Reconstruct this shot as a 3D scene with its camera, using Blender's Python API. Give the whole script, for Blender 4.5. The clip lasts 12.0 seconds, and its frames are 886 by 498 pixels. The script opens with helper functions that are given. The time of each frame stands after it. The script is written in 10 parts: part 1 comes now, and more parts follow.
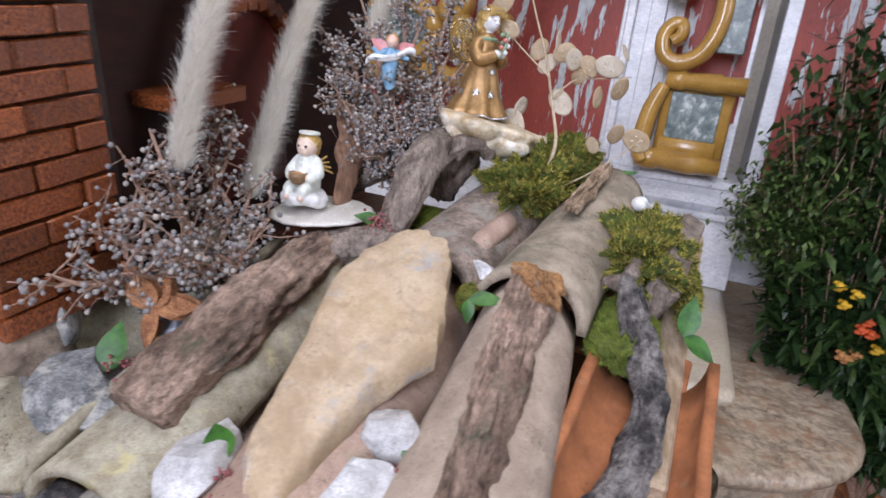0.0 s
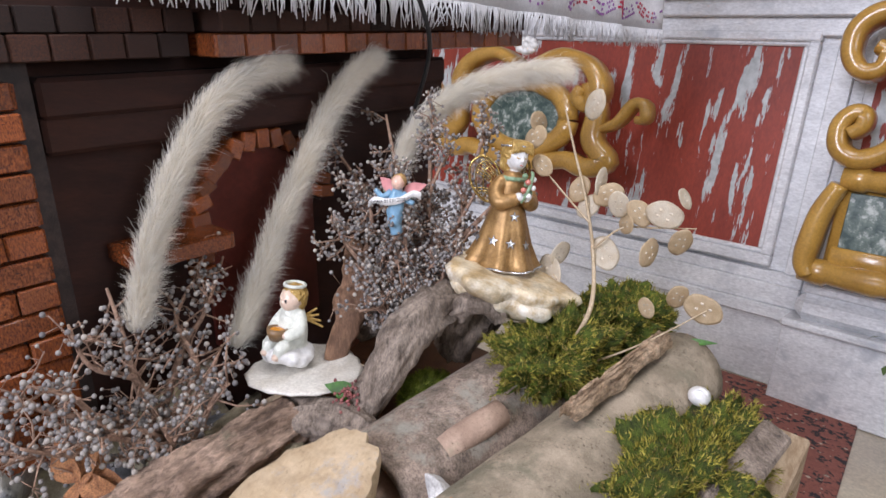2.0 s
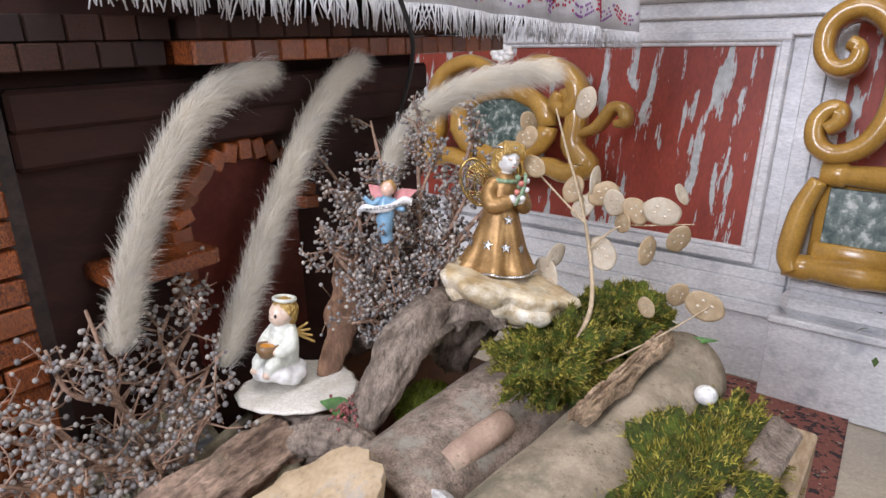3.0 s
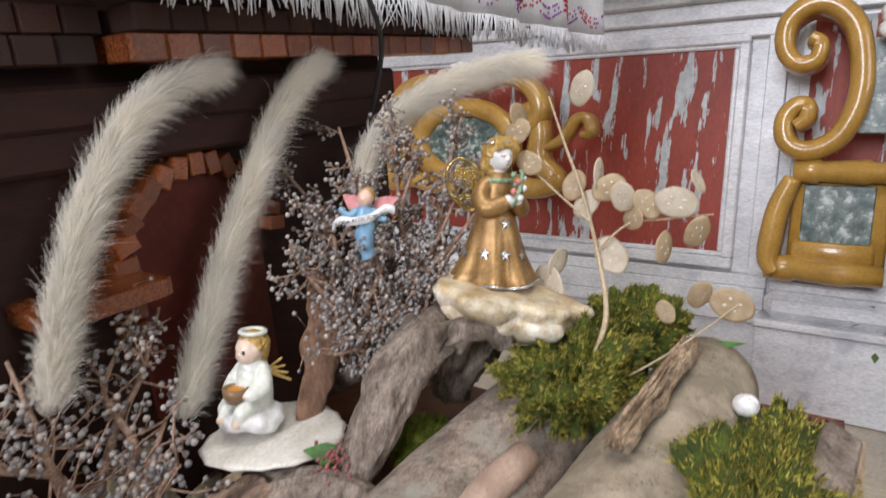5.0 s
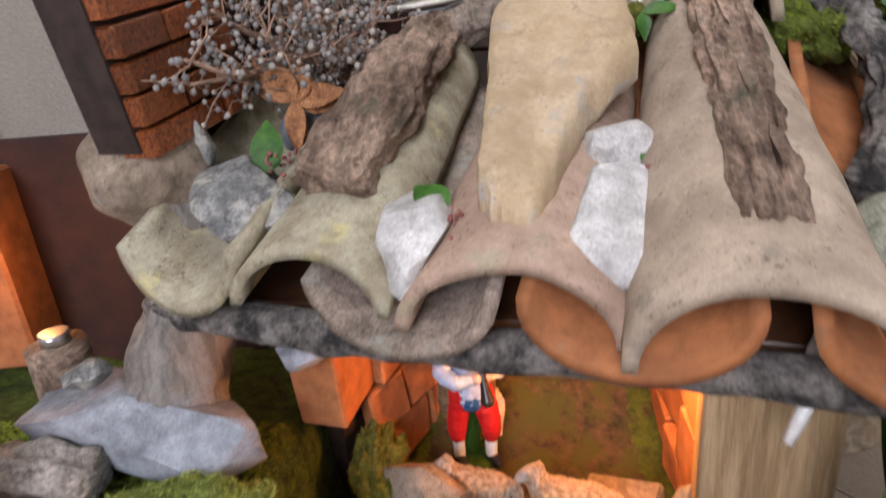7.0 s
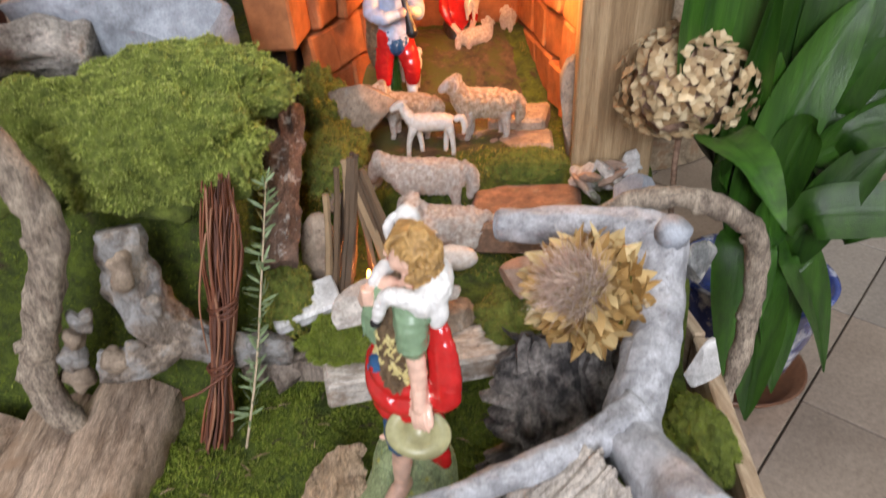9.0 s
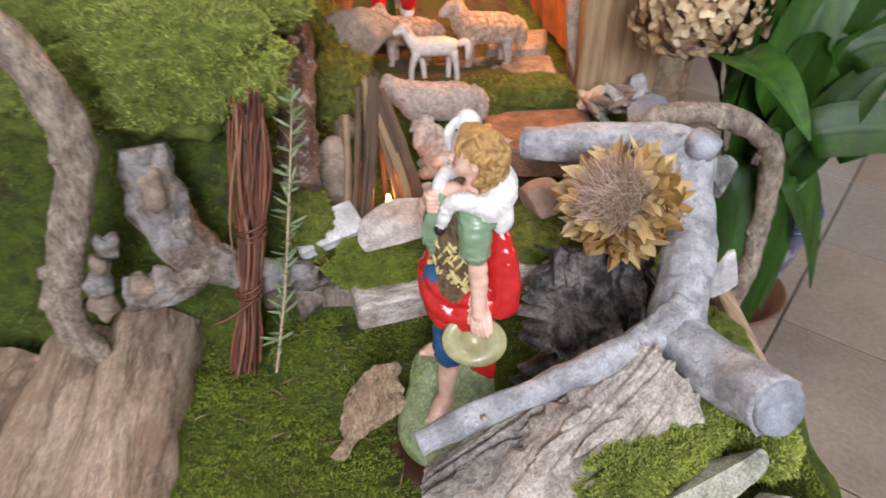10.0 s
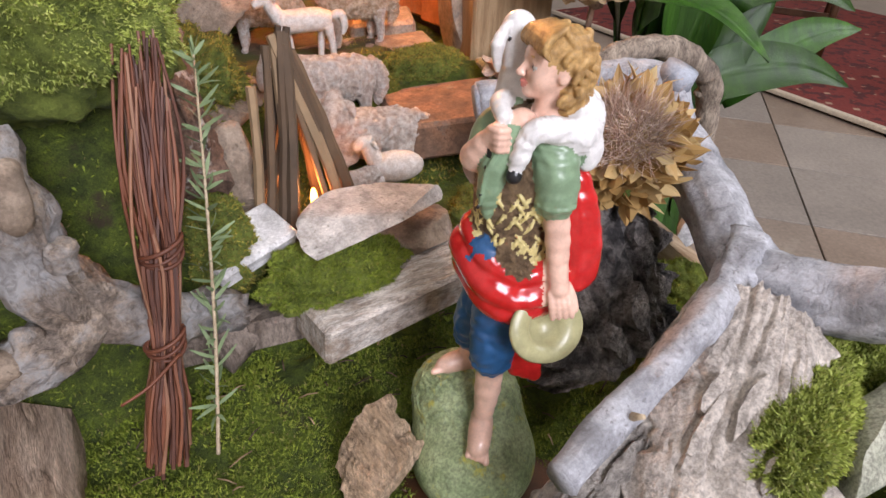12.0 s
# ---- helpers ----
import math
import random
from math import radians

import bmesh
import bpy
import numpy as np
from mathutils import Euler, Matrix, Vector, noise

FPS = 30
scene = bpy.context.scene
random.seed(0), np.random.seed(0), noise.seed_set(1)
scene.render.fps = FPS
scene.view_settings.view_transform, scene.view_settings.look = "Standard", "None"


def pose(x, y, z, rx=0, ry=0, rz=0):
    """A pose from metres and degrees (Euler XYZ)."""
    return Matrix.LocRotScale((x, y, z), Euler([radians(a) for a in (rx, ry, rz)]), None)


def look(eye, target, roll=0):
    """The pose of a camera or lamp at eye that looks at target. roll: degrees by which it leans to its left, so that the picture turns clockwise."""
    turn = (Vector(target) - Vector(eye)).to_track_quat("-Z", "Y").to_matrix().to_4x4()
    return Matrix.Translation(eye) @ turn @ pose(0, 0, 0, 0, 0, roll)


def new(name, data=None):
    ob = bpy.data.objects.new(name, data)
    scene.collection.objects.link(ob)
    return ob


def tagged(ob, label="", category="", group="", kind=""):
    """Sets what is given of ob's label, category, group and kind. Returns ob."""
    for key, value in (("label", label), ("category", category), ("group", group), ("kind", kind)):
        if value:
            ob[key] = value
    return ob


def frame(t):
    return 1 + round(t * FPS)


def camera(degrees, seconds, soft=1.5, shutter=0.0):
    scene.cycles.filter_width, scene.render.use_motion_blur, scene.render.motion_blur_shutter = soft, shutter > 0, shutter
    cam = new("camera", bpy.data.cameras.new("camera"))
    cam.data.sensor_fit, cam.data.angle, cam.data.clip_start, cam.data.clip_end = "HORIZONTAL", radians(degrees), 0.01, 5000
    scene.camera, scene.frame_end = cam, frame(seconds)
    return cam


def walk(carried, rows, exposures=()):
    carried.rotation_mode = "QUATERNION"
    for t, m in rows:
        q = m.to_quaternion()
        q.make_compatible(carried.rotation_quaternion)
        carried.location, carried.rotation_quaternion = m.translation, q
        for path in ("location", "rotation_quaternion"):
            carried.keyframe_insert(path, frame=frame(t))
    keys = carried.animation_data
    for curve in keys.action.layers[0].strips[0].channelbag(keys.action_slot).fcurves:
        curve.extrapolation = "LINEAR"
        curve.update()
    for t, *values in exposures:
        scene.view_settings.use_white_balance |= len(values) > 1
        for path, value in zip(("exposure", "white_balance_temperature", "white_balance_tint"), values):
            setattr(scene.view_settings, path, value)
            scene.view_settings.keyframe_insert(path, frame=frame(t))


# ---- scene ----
cam = camera(70.6, 12.0, shutter=0.4)
PATH = [
    (0, (0.223, 0.033, 1.614), (-0.054, 1.946, 1.102), 7.6),
    (0.5, (0.37, 0.127, 1.649), (-0.122, 1.974, 1.058), 2.9),
    (1, (0.37, 0.177, 1.714), (-0.16, 2.008, 1.109), 0.9),
    (1.5, (0.408, 0.281, 1.772), (-0.332, 2.073, 1.28), 3.9),
    (2, (0.447, 0.342, 1.795), (-0.432, 2.089, 1.374), 7.0),
    (2.5, (0.426, 0.345, 1.791), (-0.431, 2.113, 1.42), 5.3),
    (2.7, (0.421, 0.348, 1.776), (-0.419, 2.124, 1.401), 5.0),
    (4.3, (0.325, 0.446, 1.784), (-0.466, 2.254, 1.461), 5.9),
    (4.5, (0.306, 0.462, 1.798), (-0.439, 2.294, 1.498), 4.3),
    (5, (0.326, 0.445, 1.723), (-0.39, 2.294, 1.459), 1.9),
    (5.5, (0.323, 0.369, 1.633), (-0.402, 2.178, 1.186), -1.4),
    (6, (0.228, 0.239, 1.542), (-0.297, 2.065, 0.919), -5.4),
    (6.5, (0.101, 0.131, 1.445), (-0.301, 1.975, 0.784), -6.2),
    (6.7, (0.043, 0.09, 1.387), (-0.306, 1.944, 0.723), -5.4),
    (8.3, (-0.12, -0.314, 1.255), (0.078, 1.382, 0.215), -4.7),
    (8.5, (-0.135, -0.338, 1.175), (0.076, 1.386, 0.184), -4.2),
    (9, (-0.167, -0.381, 1.035), (-0.001, 1.3, -0.036), -2.7),
    (9.5, (-0.194, -0.409, 1.013), (-0.025, 1.22, -0.136), -2.9),
    (10, (-0.278, -0.386, 1.002), (0.03, 1.182, -0.202), -0.8),
    (10.5, (-0.351, -0.291, 0.959), (0.507, 1.055, -0.246), 0.6),
    (11, (-0.41, -0.254, 0.922), (0.523, 1.119, -0.193), -1.0),
    (11.5, (-0.447, -0.22, 0.874), (0.496, 1.147, -0.241), 1.4),
    (12, (-0.442, -0.199, 0.853), (0.507, 1.169, -0.254), 2.5),
]
walk(cam, [(t, look(eye, target, roll)) for t, eye, target, roll in PATH], [(0.0, 0.0, 5900, 18), (2.6, 0.05, 6300, 16), (4.5, 0.0, 6350, 14), (5.5, 0.0, 6600, 12), (6.5, -0.25, 6450, 16), (8.5, 0.0, 6500, 11), (9.5, 0.0, 6500, 11), (10.5, 0.06, 6300, 17), (12.0, 0.08, 6500, 17)])

# ---- world and lights ----
world = bpy.data.worlds.new("world")
scene.world = world
world.use_nodes = True
world.node_tree.nodes["Background"].inputs[0].default_value = (0.75, 0.82, 1.0, 1)
world.node_tree.nodes["Background"].inputs[1].default_value = 0.25


def area_lamp(name, eye, target, w, h, watts, colour):
    data = bpy.data.lights.new(name, "AREA")
    data.shape, data.size, data.size_y, data.energy, data.color = "RECTANGLE", w, h, watts, colour
    ob = new(name, data)
    ob.matrix_world = look(eye, target)
    return ob


def point_lamp(name, at, watts, colour, radius):
    data = bpy.data.lights.new(name, "POINT")
    data.energy, data.color, data.shadow_soft_size = watts, colour, radius
    ob = new(name, data)
    ob.location = at
    return ob


# three unseen area fills, added to light the scene, then the lamps of the crib
area_lamp("fill_light_south", (-0.9, -4.35, 3.3), (-0.3, 1.0, 0.8), 2.0, 2.6, 330, (0.93, 0.96, 1.05))
area_lamp("fill_light_east", (4.85, -1.2, 3.3), (0.0, 1.0, 0.8), 1.8, 2.4, 80, (0.90, 0.95, 1.0))
area_lamp("fill_light_overhead", (0.3, 0.4, 4.6), (0.3, 0.6, 0.0), 1.6, 1.6, 55, (1.0, 0.98, 0.95))
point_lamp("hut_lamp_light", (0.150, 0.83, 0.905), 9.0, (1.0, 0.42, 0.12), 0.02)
# added warm fill for the stable's back, with no bulb of its own
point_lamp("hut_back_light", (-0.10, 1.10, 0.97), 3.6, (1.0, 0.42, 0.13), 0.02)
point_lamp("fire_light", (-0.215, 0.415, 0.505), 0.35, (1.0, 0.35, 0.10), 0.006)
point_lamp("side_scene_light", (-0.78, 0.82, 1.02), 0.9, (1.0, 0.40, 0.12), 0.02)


# ---- materials ----
def ramp(nt, fac, stops):
    n = nt.nodes.new("ShaderNodeValToRGB")
    e = n.color_ramp.elements
    while len(e) < len(stops):
        e.new(0.5)
    for el, (p, c) in zip(e, stops):
        el.position, el.color = p, (*c, 1)
    nt.links.new(fac, n.inputs[0])
    return n.outputs[0]


def noise_node(nt, vec, scale, detail=6.0, rough=0.6, stretch=None):
    if stretch:
        mp = nt.nodes.new("ShaderNodeMapping")
        mp.inputs["Scale"].default_value = stretch
        nt.links.new(vec, mp.inputs[0])
        vec = mp.outputs[0]
    n = nt.nodes.new("ShaderNodeTexNoise")
    n.inputs["Scale"].default_value, n.inputs["Detail"].default_value, n.inputs["Roughness"].default_value = scale, detail, rough
    nt.links.new(vec, n.inputs["Vector"])
    return n.outputs[0]


def mixed(nt, fac, a, b, mode="MIX"):
    n = nt.nodes.new("ShaderNodeMix")
    n.data_type, n.blend_type = "RGBA", mode
    if isinstance(fac, float):
        n.inputs[0].default_value = fac
    else:
        nt.links.new(fac, n.inputs[0])
    for k, v in ((6, a), (7, b)):
        if isinstance(v, tuple):
            n.inputs[k].default_value = (*v, 1)
        else:
            nt.links.new(v, n.inputs[k])
    return n.outputs[2]


BIG = {"tan_floor_marble", "grey_floor_marble", "white_marble", "breccia_floor", "step_marble", "floor_marble", "floor_joint", "plaster_wall", "ochre_gold_paint", "varnished_board", "dark_leaf",
       "dark_furniture", "peeling_red_paint", "glossy_brick", "niche_red", "patterned_rug", "red_carpet", "blue_white_glaze"}


def material(name, light, dark, scale=20.0, rough=0.6, bump=0.3, fine=150.0, stretch=None, stain=None, stain_scale=6.0,
             stain_edge=0.58, metal=0.0, vary=0.0, sss=0.0, bump_dist=0.004, coat=0.0, crack=0.0, mottle=0.0, crack_mix=0.85, grain=0.7, pits=0.0):
    """Two-scale noise between two colours, an optional stain colour with an edge of its own, grain and bump."""
    if name not in BIG:
        scale, fine, stain_scale = scale * 2.0, fine * 2.6, stain_scale * 1.7
    m = bpy.data.materials.new(name)
    m.use_nodes = True
    nt = m.node_tree
    bsdf = nt.nodes["Principled BSDF"]
    co = nt.nodes.new("ShaderNodeTexCoord").outputs["Object"]
    if vary:
        info = nt.nodes.new("ShaderNodeObjectInfo")
        add = nt.nodes.new("ShaderNodeVectorMath")
        add.operation = "ADD"
        sc = nt.nodes.new("ShaderNodeMath")
        sc.operation = "MULTIPLY"
        sc.inputs[1].default_value = 31.0
        nt.links.new(info.outputs["Random"], sc.inputs[0])
        nt.links.new(co, add.inputs[0])
        nt.links.new(sc.outputs[0], add.inputs[1])
        co = add.outputs[0]
    big = noise_node(nt, co, scale, 8, 0.62, stretch)
    small = noise_node(nt, co, fine, 5, 0.7, stretch)
    lo, hi = (0.32, 0.68) if name in BIG else (0.39, 0.61)
    col = ramp(nt, big, [(lo, dark), (hi, light)])
    lo, hi = (0.3, 0.7) if name in BIG or mottle < 0.45 else (0.41, 0.57)
    g = ramp(nt, small, [(lo, (0.55, 0.55, 0.55)), (hi, (1.12, 1.12, 1.12))])
    col = mixed(nt, grain, col, g, "MULTIPLY")
    mid = None
    if mottle:
        mid = noise_node(nt, co, scale * 3.3, 9, 0.72, stretch)
        mm = ramp(nt, mid if mottle >= 0.45 else noise_node(nt, co, scale * 1.4, 6, 0.6, stretch), [(0.38, (0.35, 0.34, 0.33)), (0.47, (0.90, 0.90, 0.90)), (0.60, (1.25, 1.25, 1.23))])
        col = mixed(nt, mottle, col, mm, "MULTIPLY")
    if stain:
        s = noise_node(nt, co, stain_scale, 9, 0.68)
        msk = ramp(nt, s, [(stain_edge - 0.05, (0, 0, 0)), (stain_edge + 0.06, (1, 1, 1))])
        col = mixed(nt, msk, col, stain)
    pit = None
    if pits:
        where = ramp(nt, noise_node(nt, co, 26.0, 3, 0.5), [(0.42, (0.25, 0.25, 0.25)), (0.62, (1, 1, 1))])
        fleck = ramp(nt, noise_node(nt, co, 190.0, 3, 0.65), [(0.33, (0.30, 0.27, 0.24)), (0.40, (0.92, 0.92, 0.92)), (0.60, (1, 1, 1)), (0.67, (1.25, 1.24, 1.22))])
        blot = ramp(nt, noise_node(nt, co, 48.0, 7, 0.72), [(0.34, (0.74, 0.71, 0.68)), (0.48, (0.98, 0.98, 0.98)), (0.62, (1.06, 1.06, 1.06))])
        pit = mixed(nt, where, (1.0, 1.0, 1.0), mixed(nt, 1.0, fleck, blot, "MULTIPLY"))
        col = mixed(nt, pits, col, pit, "MULTIPLY")
    height = nt.nodes.new("ShaderNodeMath")
    height.operation = "ADD"
    nt.links.new(big, height.inputs[0])
    nt.links.new(small, height.inputs[1])
    hh = height.outputs[0]
    if mid is not None:
        mul = nt.nodes.new("ShaderNodeMath")
        mul.operation = "MULTIPLY_ADD"
        nt.links.new(mid, mul.inputs[0])
        mul.inputs[1].default_value = 1.3
        nt.links.new(hh, mul.inputs[2])
        hh = mul.outputs[0]
    if pit is not None:
        deep = nt.nodes.new("ShaderNodeMath")
        deep.operation = "MULTIPLY_ADD"
        nt.links.new(pit, deep.inputs[0])
        deep.inputs[1].default_value = 1.1 * pits
        nt.links.new(hh, deep.inputs[2])
        hh = deep.outputs[0]
    if crack:
        mp = nt.nodes.new("ShaderNodeMapping")
        mp.inputs["Scale"].default_value = stretch or (1, 1, 1)
        nt.links.new(co, mp.inputs[0])
        warp = nt.nodes.new("ShaderNodeMix")
        warp.data_type = "VECTOR"
        warp.inputs[0].default_value = 0.12
        nt.links.new(mp.outputs[0], warp.inputs[4])
        wn = nt.nodes.new("ShaderNodeTexNoise")
        wn.inputs["Scale"].default_value = scale
        nt.links.new(co, wn.inputs["Vector"])
        nt.links.new(wn.outputs["Color"], warp.inputs[5])
        v = nt.nodes.new("ShaderNodeTexNoise")
        v.inputs["Scale"].default_value, v.inputs["Detail"].default_value, v.inputs["Roughness"].default_value = crack, 5, 0.55
        nt.links.new(warp.outputs[1], v.inputs["Vector"])
        off = nt.nodes.new("ShaderNodeMath")
        off.operation = "SUBTRACT"
        off.inputs[1].default_value = 0.5
        nt.links.new(v.outputs[0], off.inputs[0])
        ab = nt.nodes.new("ShaderNodeMath")
        ab.operation = "ABSOLUTE"
        nt.links.new(off.outputs[0], ab.inputs[0])
        edge = ramp(nt, ab.outputs[0], [(0.0, (0.30, 0.27, 0.25)), (0.045, (0.85, 0.85, 0.85)), (0.16, (1, 1, 1))])
        col = mixed(nt, crack_mix, col, edge, "MULTIPLY")
        more = nt.nodes.new("ShaderNodeMath")
        more.operation = "MULTIPLY_ADD"
        nt.links.new(edge, more.inputs[0])
        more.inputs[1].default_value = 1.6 * crack_mix
        nt.links.new(hh, more.inputs[2])
        hh = more.outputs[0]
    if vary:
        hsv = nt.nodes.new("ShaderNodeHueSaturation")
        r2 = nt.nodes.new("ShaderNodeMapRange")
        r2.inputs[3].default_value, r2.inputs[4].default_value = 1 - vary, 1 + vary
        nt.links.new(info.outputs["Random"], r2.inputs[0])
        nt.links.new(r2.outputs[0], hsv.inputs["Value"])
        nt.links.new(col, hsv.inputs["Color"])
        col = hsv.outputs[0]
    nt.links.new(col, bsdf.inputs["Base Color"])
    bp = nt.nodes.new("ShaderNodeBump")
    bp.inputs["Strength"].default_value, bp.inputs["Distance"].default_value = bump, bump_dist
    nt.links.new(hh, bp.inputs["Height"])
    nt.links.new(bp.outputs[0], bsdf.inputs["Normal"])
    bsdf.inputs["Roughness"].default_value = rough
    bsdf.inputs["Metallic"].default_value = metal
    bsdf.inputs["Coat Weight"].default_value = coat
    bsdf.inputs["Coat Roughness"].default_value = 0.12
    if sss:
        bsdf.inputs["Subsurface Weight"].default_value = sss
        bsdf.inputs["Subsurface Radius"].default_value = (0.004, 0.003, 0.002)
    return m


def island_material(name, stops, rough=0.7, sss=0.0, coat=0.0, thin=0.0, patchy_mix=0.8):
    """A colour for each loose piece of a mesh."""
    m = bpy.data.materials.new(name)
    m.use_nodes = True
    nt = m.node_tree
    bsdf = nt.nodes["Principled BSDF"]
    geo = nt.nodes.new("ShaderNodeNewGeometry")
    info = nt.nodes.new("ShaderNodeObjectInfo")
    both = nt.nodes.new("ShaderNodeMath")
    both.operation = "ADD"
    nt.links.new(geo.outputs["Random Per Island"], both.inputs[0])
    nt.links.new(info.outputs["Random"], both.inputs[1])
    part_of = nt.nodes.new("ShaderNodeMath")
    part_of.operation = "FRACT"
    nt.links.new(both.outputs[0], part_of.inputs[0])
    col = ramp(nt, part_of.outputs[0], stops)
    co = nt.nodes.new("ShaderNodeTexCoord").outputs["Object"]
    patch = ramp(nt, noise_node(nt, co, 14.0, 4), [(0.3, (0.55, 0.55, 0.5)), (0.7, (1.25, 1.2, 1.05))])
    col = mixed(nt, patchy_mix, col, patch, "MULTIPLY")
    nt.links.new(col, bsdf.inputs["Base Color"])
    bsdf.inputs["Roughness"].default_value = rough
    bsdf.inputs["Coat Weight"].default_value = coat
    if sss:
        bsdf.inputs["Subsurface Weight"].default_value = sss
        bsdf.inputs["Subsurface Radius"].default_value = (0.004, 0.004, 0.002)
    if thin:
        through_light = nt.nodes.new("ShaderNodeBsdfTranslucent")
        nt.links.new(col, through_light.inputs["Color"])
        blend = nt.nodes.new("ShaderNodeMixShader")
        blend.inputs[0].default_value = thin
        nt.links.new(bsdf.outputs[0], blend.inputs[1])
        nt.links.new(through_light.outputs[0], blend.inputs[2])
        nt.links.new(blend.outputs[0], nt.nodes["Material Output"].inputs["Surface"])
    return m


def plain(name, colour, rough=0.4, metal=0.0, coat=0.0, sss=0.0):
    return material(name, tuple(min(1, c * 1.08) for c in colour), tuple(c * 0.86 for c in colour), 45.0, rough, 0.10, 260.0, grain=0.22,
                    metal=metal, coat=coat, sss=sss, bump_dist=0.001)


def glow(name, colour, strength):
    m = bpy.data.materials.new(name)
    m.use_nodes = True
    b = m.node_tree.nodes["Principled BSDF"]
    b.inputs["Base Color"].default_value = (*colour, 1)
    b.inputs["Emission Color"].default_value = (*colour, 1)
    b.inputs["Emission Strength"].default_value = strength
    return m


M = {}
M["tile"] = material("old_terracotta", (0.53, 0.42, 0.32), (0.38, 0.295, 0.22), 7, 0.85, 0.3, 170, stain=(0.27, 0.23, 0.18), stain_scale=11, stain_edge=0.64, vary=0.06, mottle=0.12, crack=7, crack_mix=0.08, grain=0.5, pits=0.8)
M["tile_pink"] = material("pink_terracotta", (0.52, 0.37, 0.28), (0.40, 0.275, 0.205), 9, 0.85, 0.3, 160, stain=(0.36, 0.33, 0.22), stain_scale=6, stain_edge=0.62, mottle=0.12, crack=7, crack_mix=0.1, grain=0.45, pits=0.8)
M["tile_lichen"] = material("lichen_terracotta", (0.50, 0.46, 0.34), (0.36, 0.31, 0.21), 12, 0.9, 0.4, 160, stain=(0.56, 0.50, 0.26), stain_scale=9, stain_edge=0.62, mottle=0.15, crack=7, crack_mix=0.12, pits=0.9)
M["tile_orange"] = material("clean_terracotta", (0.48, 0.18, 0.065), (0.34, 0.125, 0.045), 10, 0.8, 0.25, 160, stain=(0.30, 0.20, 0.12), stain_scale=7, stain_edge=0.66, vary=0.12, mottle=0.25, grain=0.35, pits=0.35)
M["tile_stained"] = material("stained_terracotta", (0.47, 0.385, 0.285), (0.27, 0.225, 0.16), 8, 0.85, 0.35, 160, stain=(0.20, 0.18, 0.125), stain_scale=7, stain_edge=0.60, mottle=0.15, crack=7, crack_mix=0.1, grain=0.5, pits=0.9)
M["tile_grey"] = material("grey_terracotta", (0.40, 0.31, 0.25), (0.21, 0.165, 0.13), 14, 0.9, 0.45, 130, stain=(0.33, 0.31, 0.26), stain_scale=9, stain_edge=0.58, mottle=0.5, pits=0.9)
M["bark"] = material("brown_bark", (0.62, 0.44, 0.33), (0.23, 0.15, 0.105), 9, 0.95, 0.9, 60, stretch=(1, 0.25, 1), bump_dist=0.01, stain=(0.13, 0.13, 0.08), stain_scale=7, stain_edge=0.62, mottle=0.7, pits=0.6)
M["bark_grey"] = material("grey_bark", (0.62, 0.57, 0.51), (0.33, 0.295, 0.26), 14, 0.95, 0.9, 80, stretch=(0.7, 0.7, 1), bump_dist=0.008, stain=(0.50, 0.46, 0.40), stain_scale=10, stain_edge=0.62, mottle=0.75, pits=0.6)
M["bark_black"] = material("dark_bark", (0.40, 0.36, 0.33), (0.055, 0.05, 0.05), 12, 0.9, 0.9, 70, bump_dist=0.01, stain=(0.42, 0.39, 0.37), stain_scale=12, stain_edge=0.60, mottle=0.6, pits=0.5)
M["bark_red"] = material("inner_bark", (0.66, 0.36, 0.145), (0.38, 0.19, 0.075), 10, 0.9, 0.8, 80, stretch=(1, 0.35, 1), bump_dist=0.008, mottle=0.6, pits=0.5)
M["bark_light"] = material("pale_brown_bark", (0.76, 0.56, 0.38), (0.46, 0.32, 0.20), 14, 0.95, 0.9, 110, stretch=(1, 0.4, 1), bump_dist=0.008, mottle=0.6, pits=0.6)
M["bark_lichen"] = material("lichened_bark", (0.34, 0.21, 0.15), (0.13, 0.075, 0.05), 16, 0.95, 0.9, 120, stretch=(1, 0.4, 1), bump_dist=0.008, stain=(0.66, 0.63, 0.58), stain_scale=26, stain_edge=0.585, mottle=0.5)
M["driftwood"] = material("driftwood", (0.36, 0.29, 0.235), (0.14, 0.105, 0.08), 14, 0.85, 0.6, 120, stretch=(1, 1, 0.35), stain=(0.34, 0.28, 0.23), stain_scale=9, stain_edge=0.64, bump_dist=0.008, mottle=0.7, pits=0.4)
M["grey_wood"] = material("smooth_grey_branch", (0.62, 0.63, 0.67), (0.36, 0.365, 0.39), 16, 0.75, 0.5, 130, stain=(0.16, 0.155, 0.16), stain_scale=20, stain_edge=0.66, bump_dist=0.005, crack=9, crack_mix=0.3, mottle=0.24, pits=0.6)
M["root_wood"] = material("root_wood", (0.42, 0.33, 0.25), (0.20, 0.16, 0.13), 15, 0.8, 0.5, 120, stain=(0.36, 0.35, 0.34), stain_scale=9, stain_edge=0.5, bump_dist=0.006, mottle=0.7, crack=12, crack_mix=0.6, pits=0.4)
M["post_grey"] = material("grey_post_wood", (0.33, 0.30, 0.27), (0.19, 0.17, 0.15), 10, 0.8, 0.5, 110, stretch=(3, 3, 0.4), bump_dist=0.005, stain=(0.30, 0.30, 0.31), stain_scale=8, stain_edge=0.6, mottle=0.4, pits=0.5)
M["vine"] = material("vine_bark", (0.45, 0.37, 0.285), (0.23, 0.18, 0.14), 30, 0.85, 0.7, 150, stretch=(1, 1, 0.4), bump_dist=0.004, mottle=0.7)
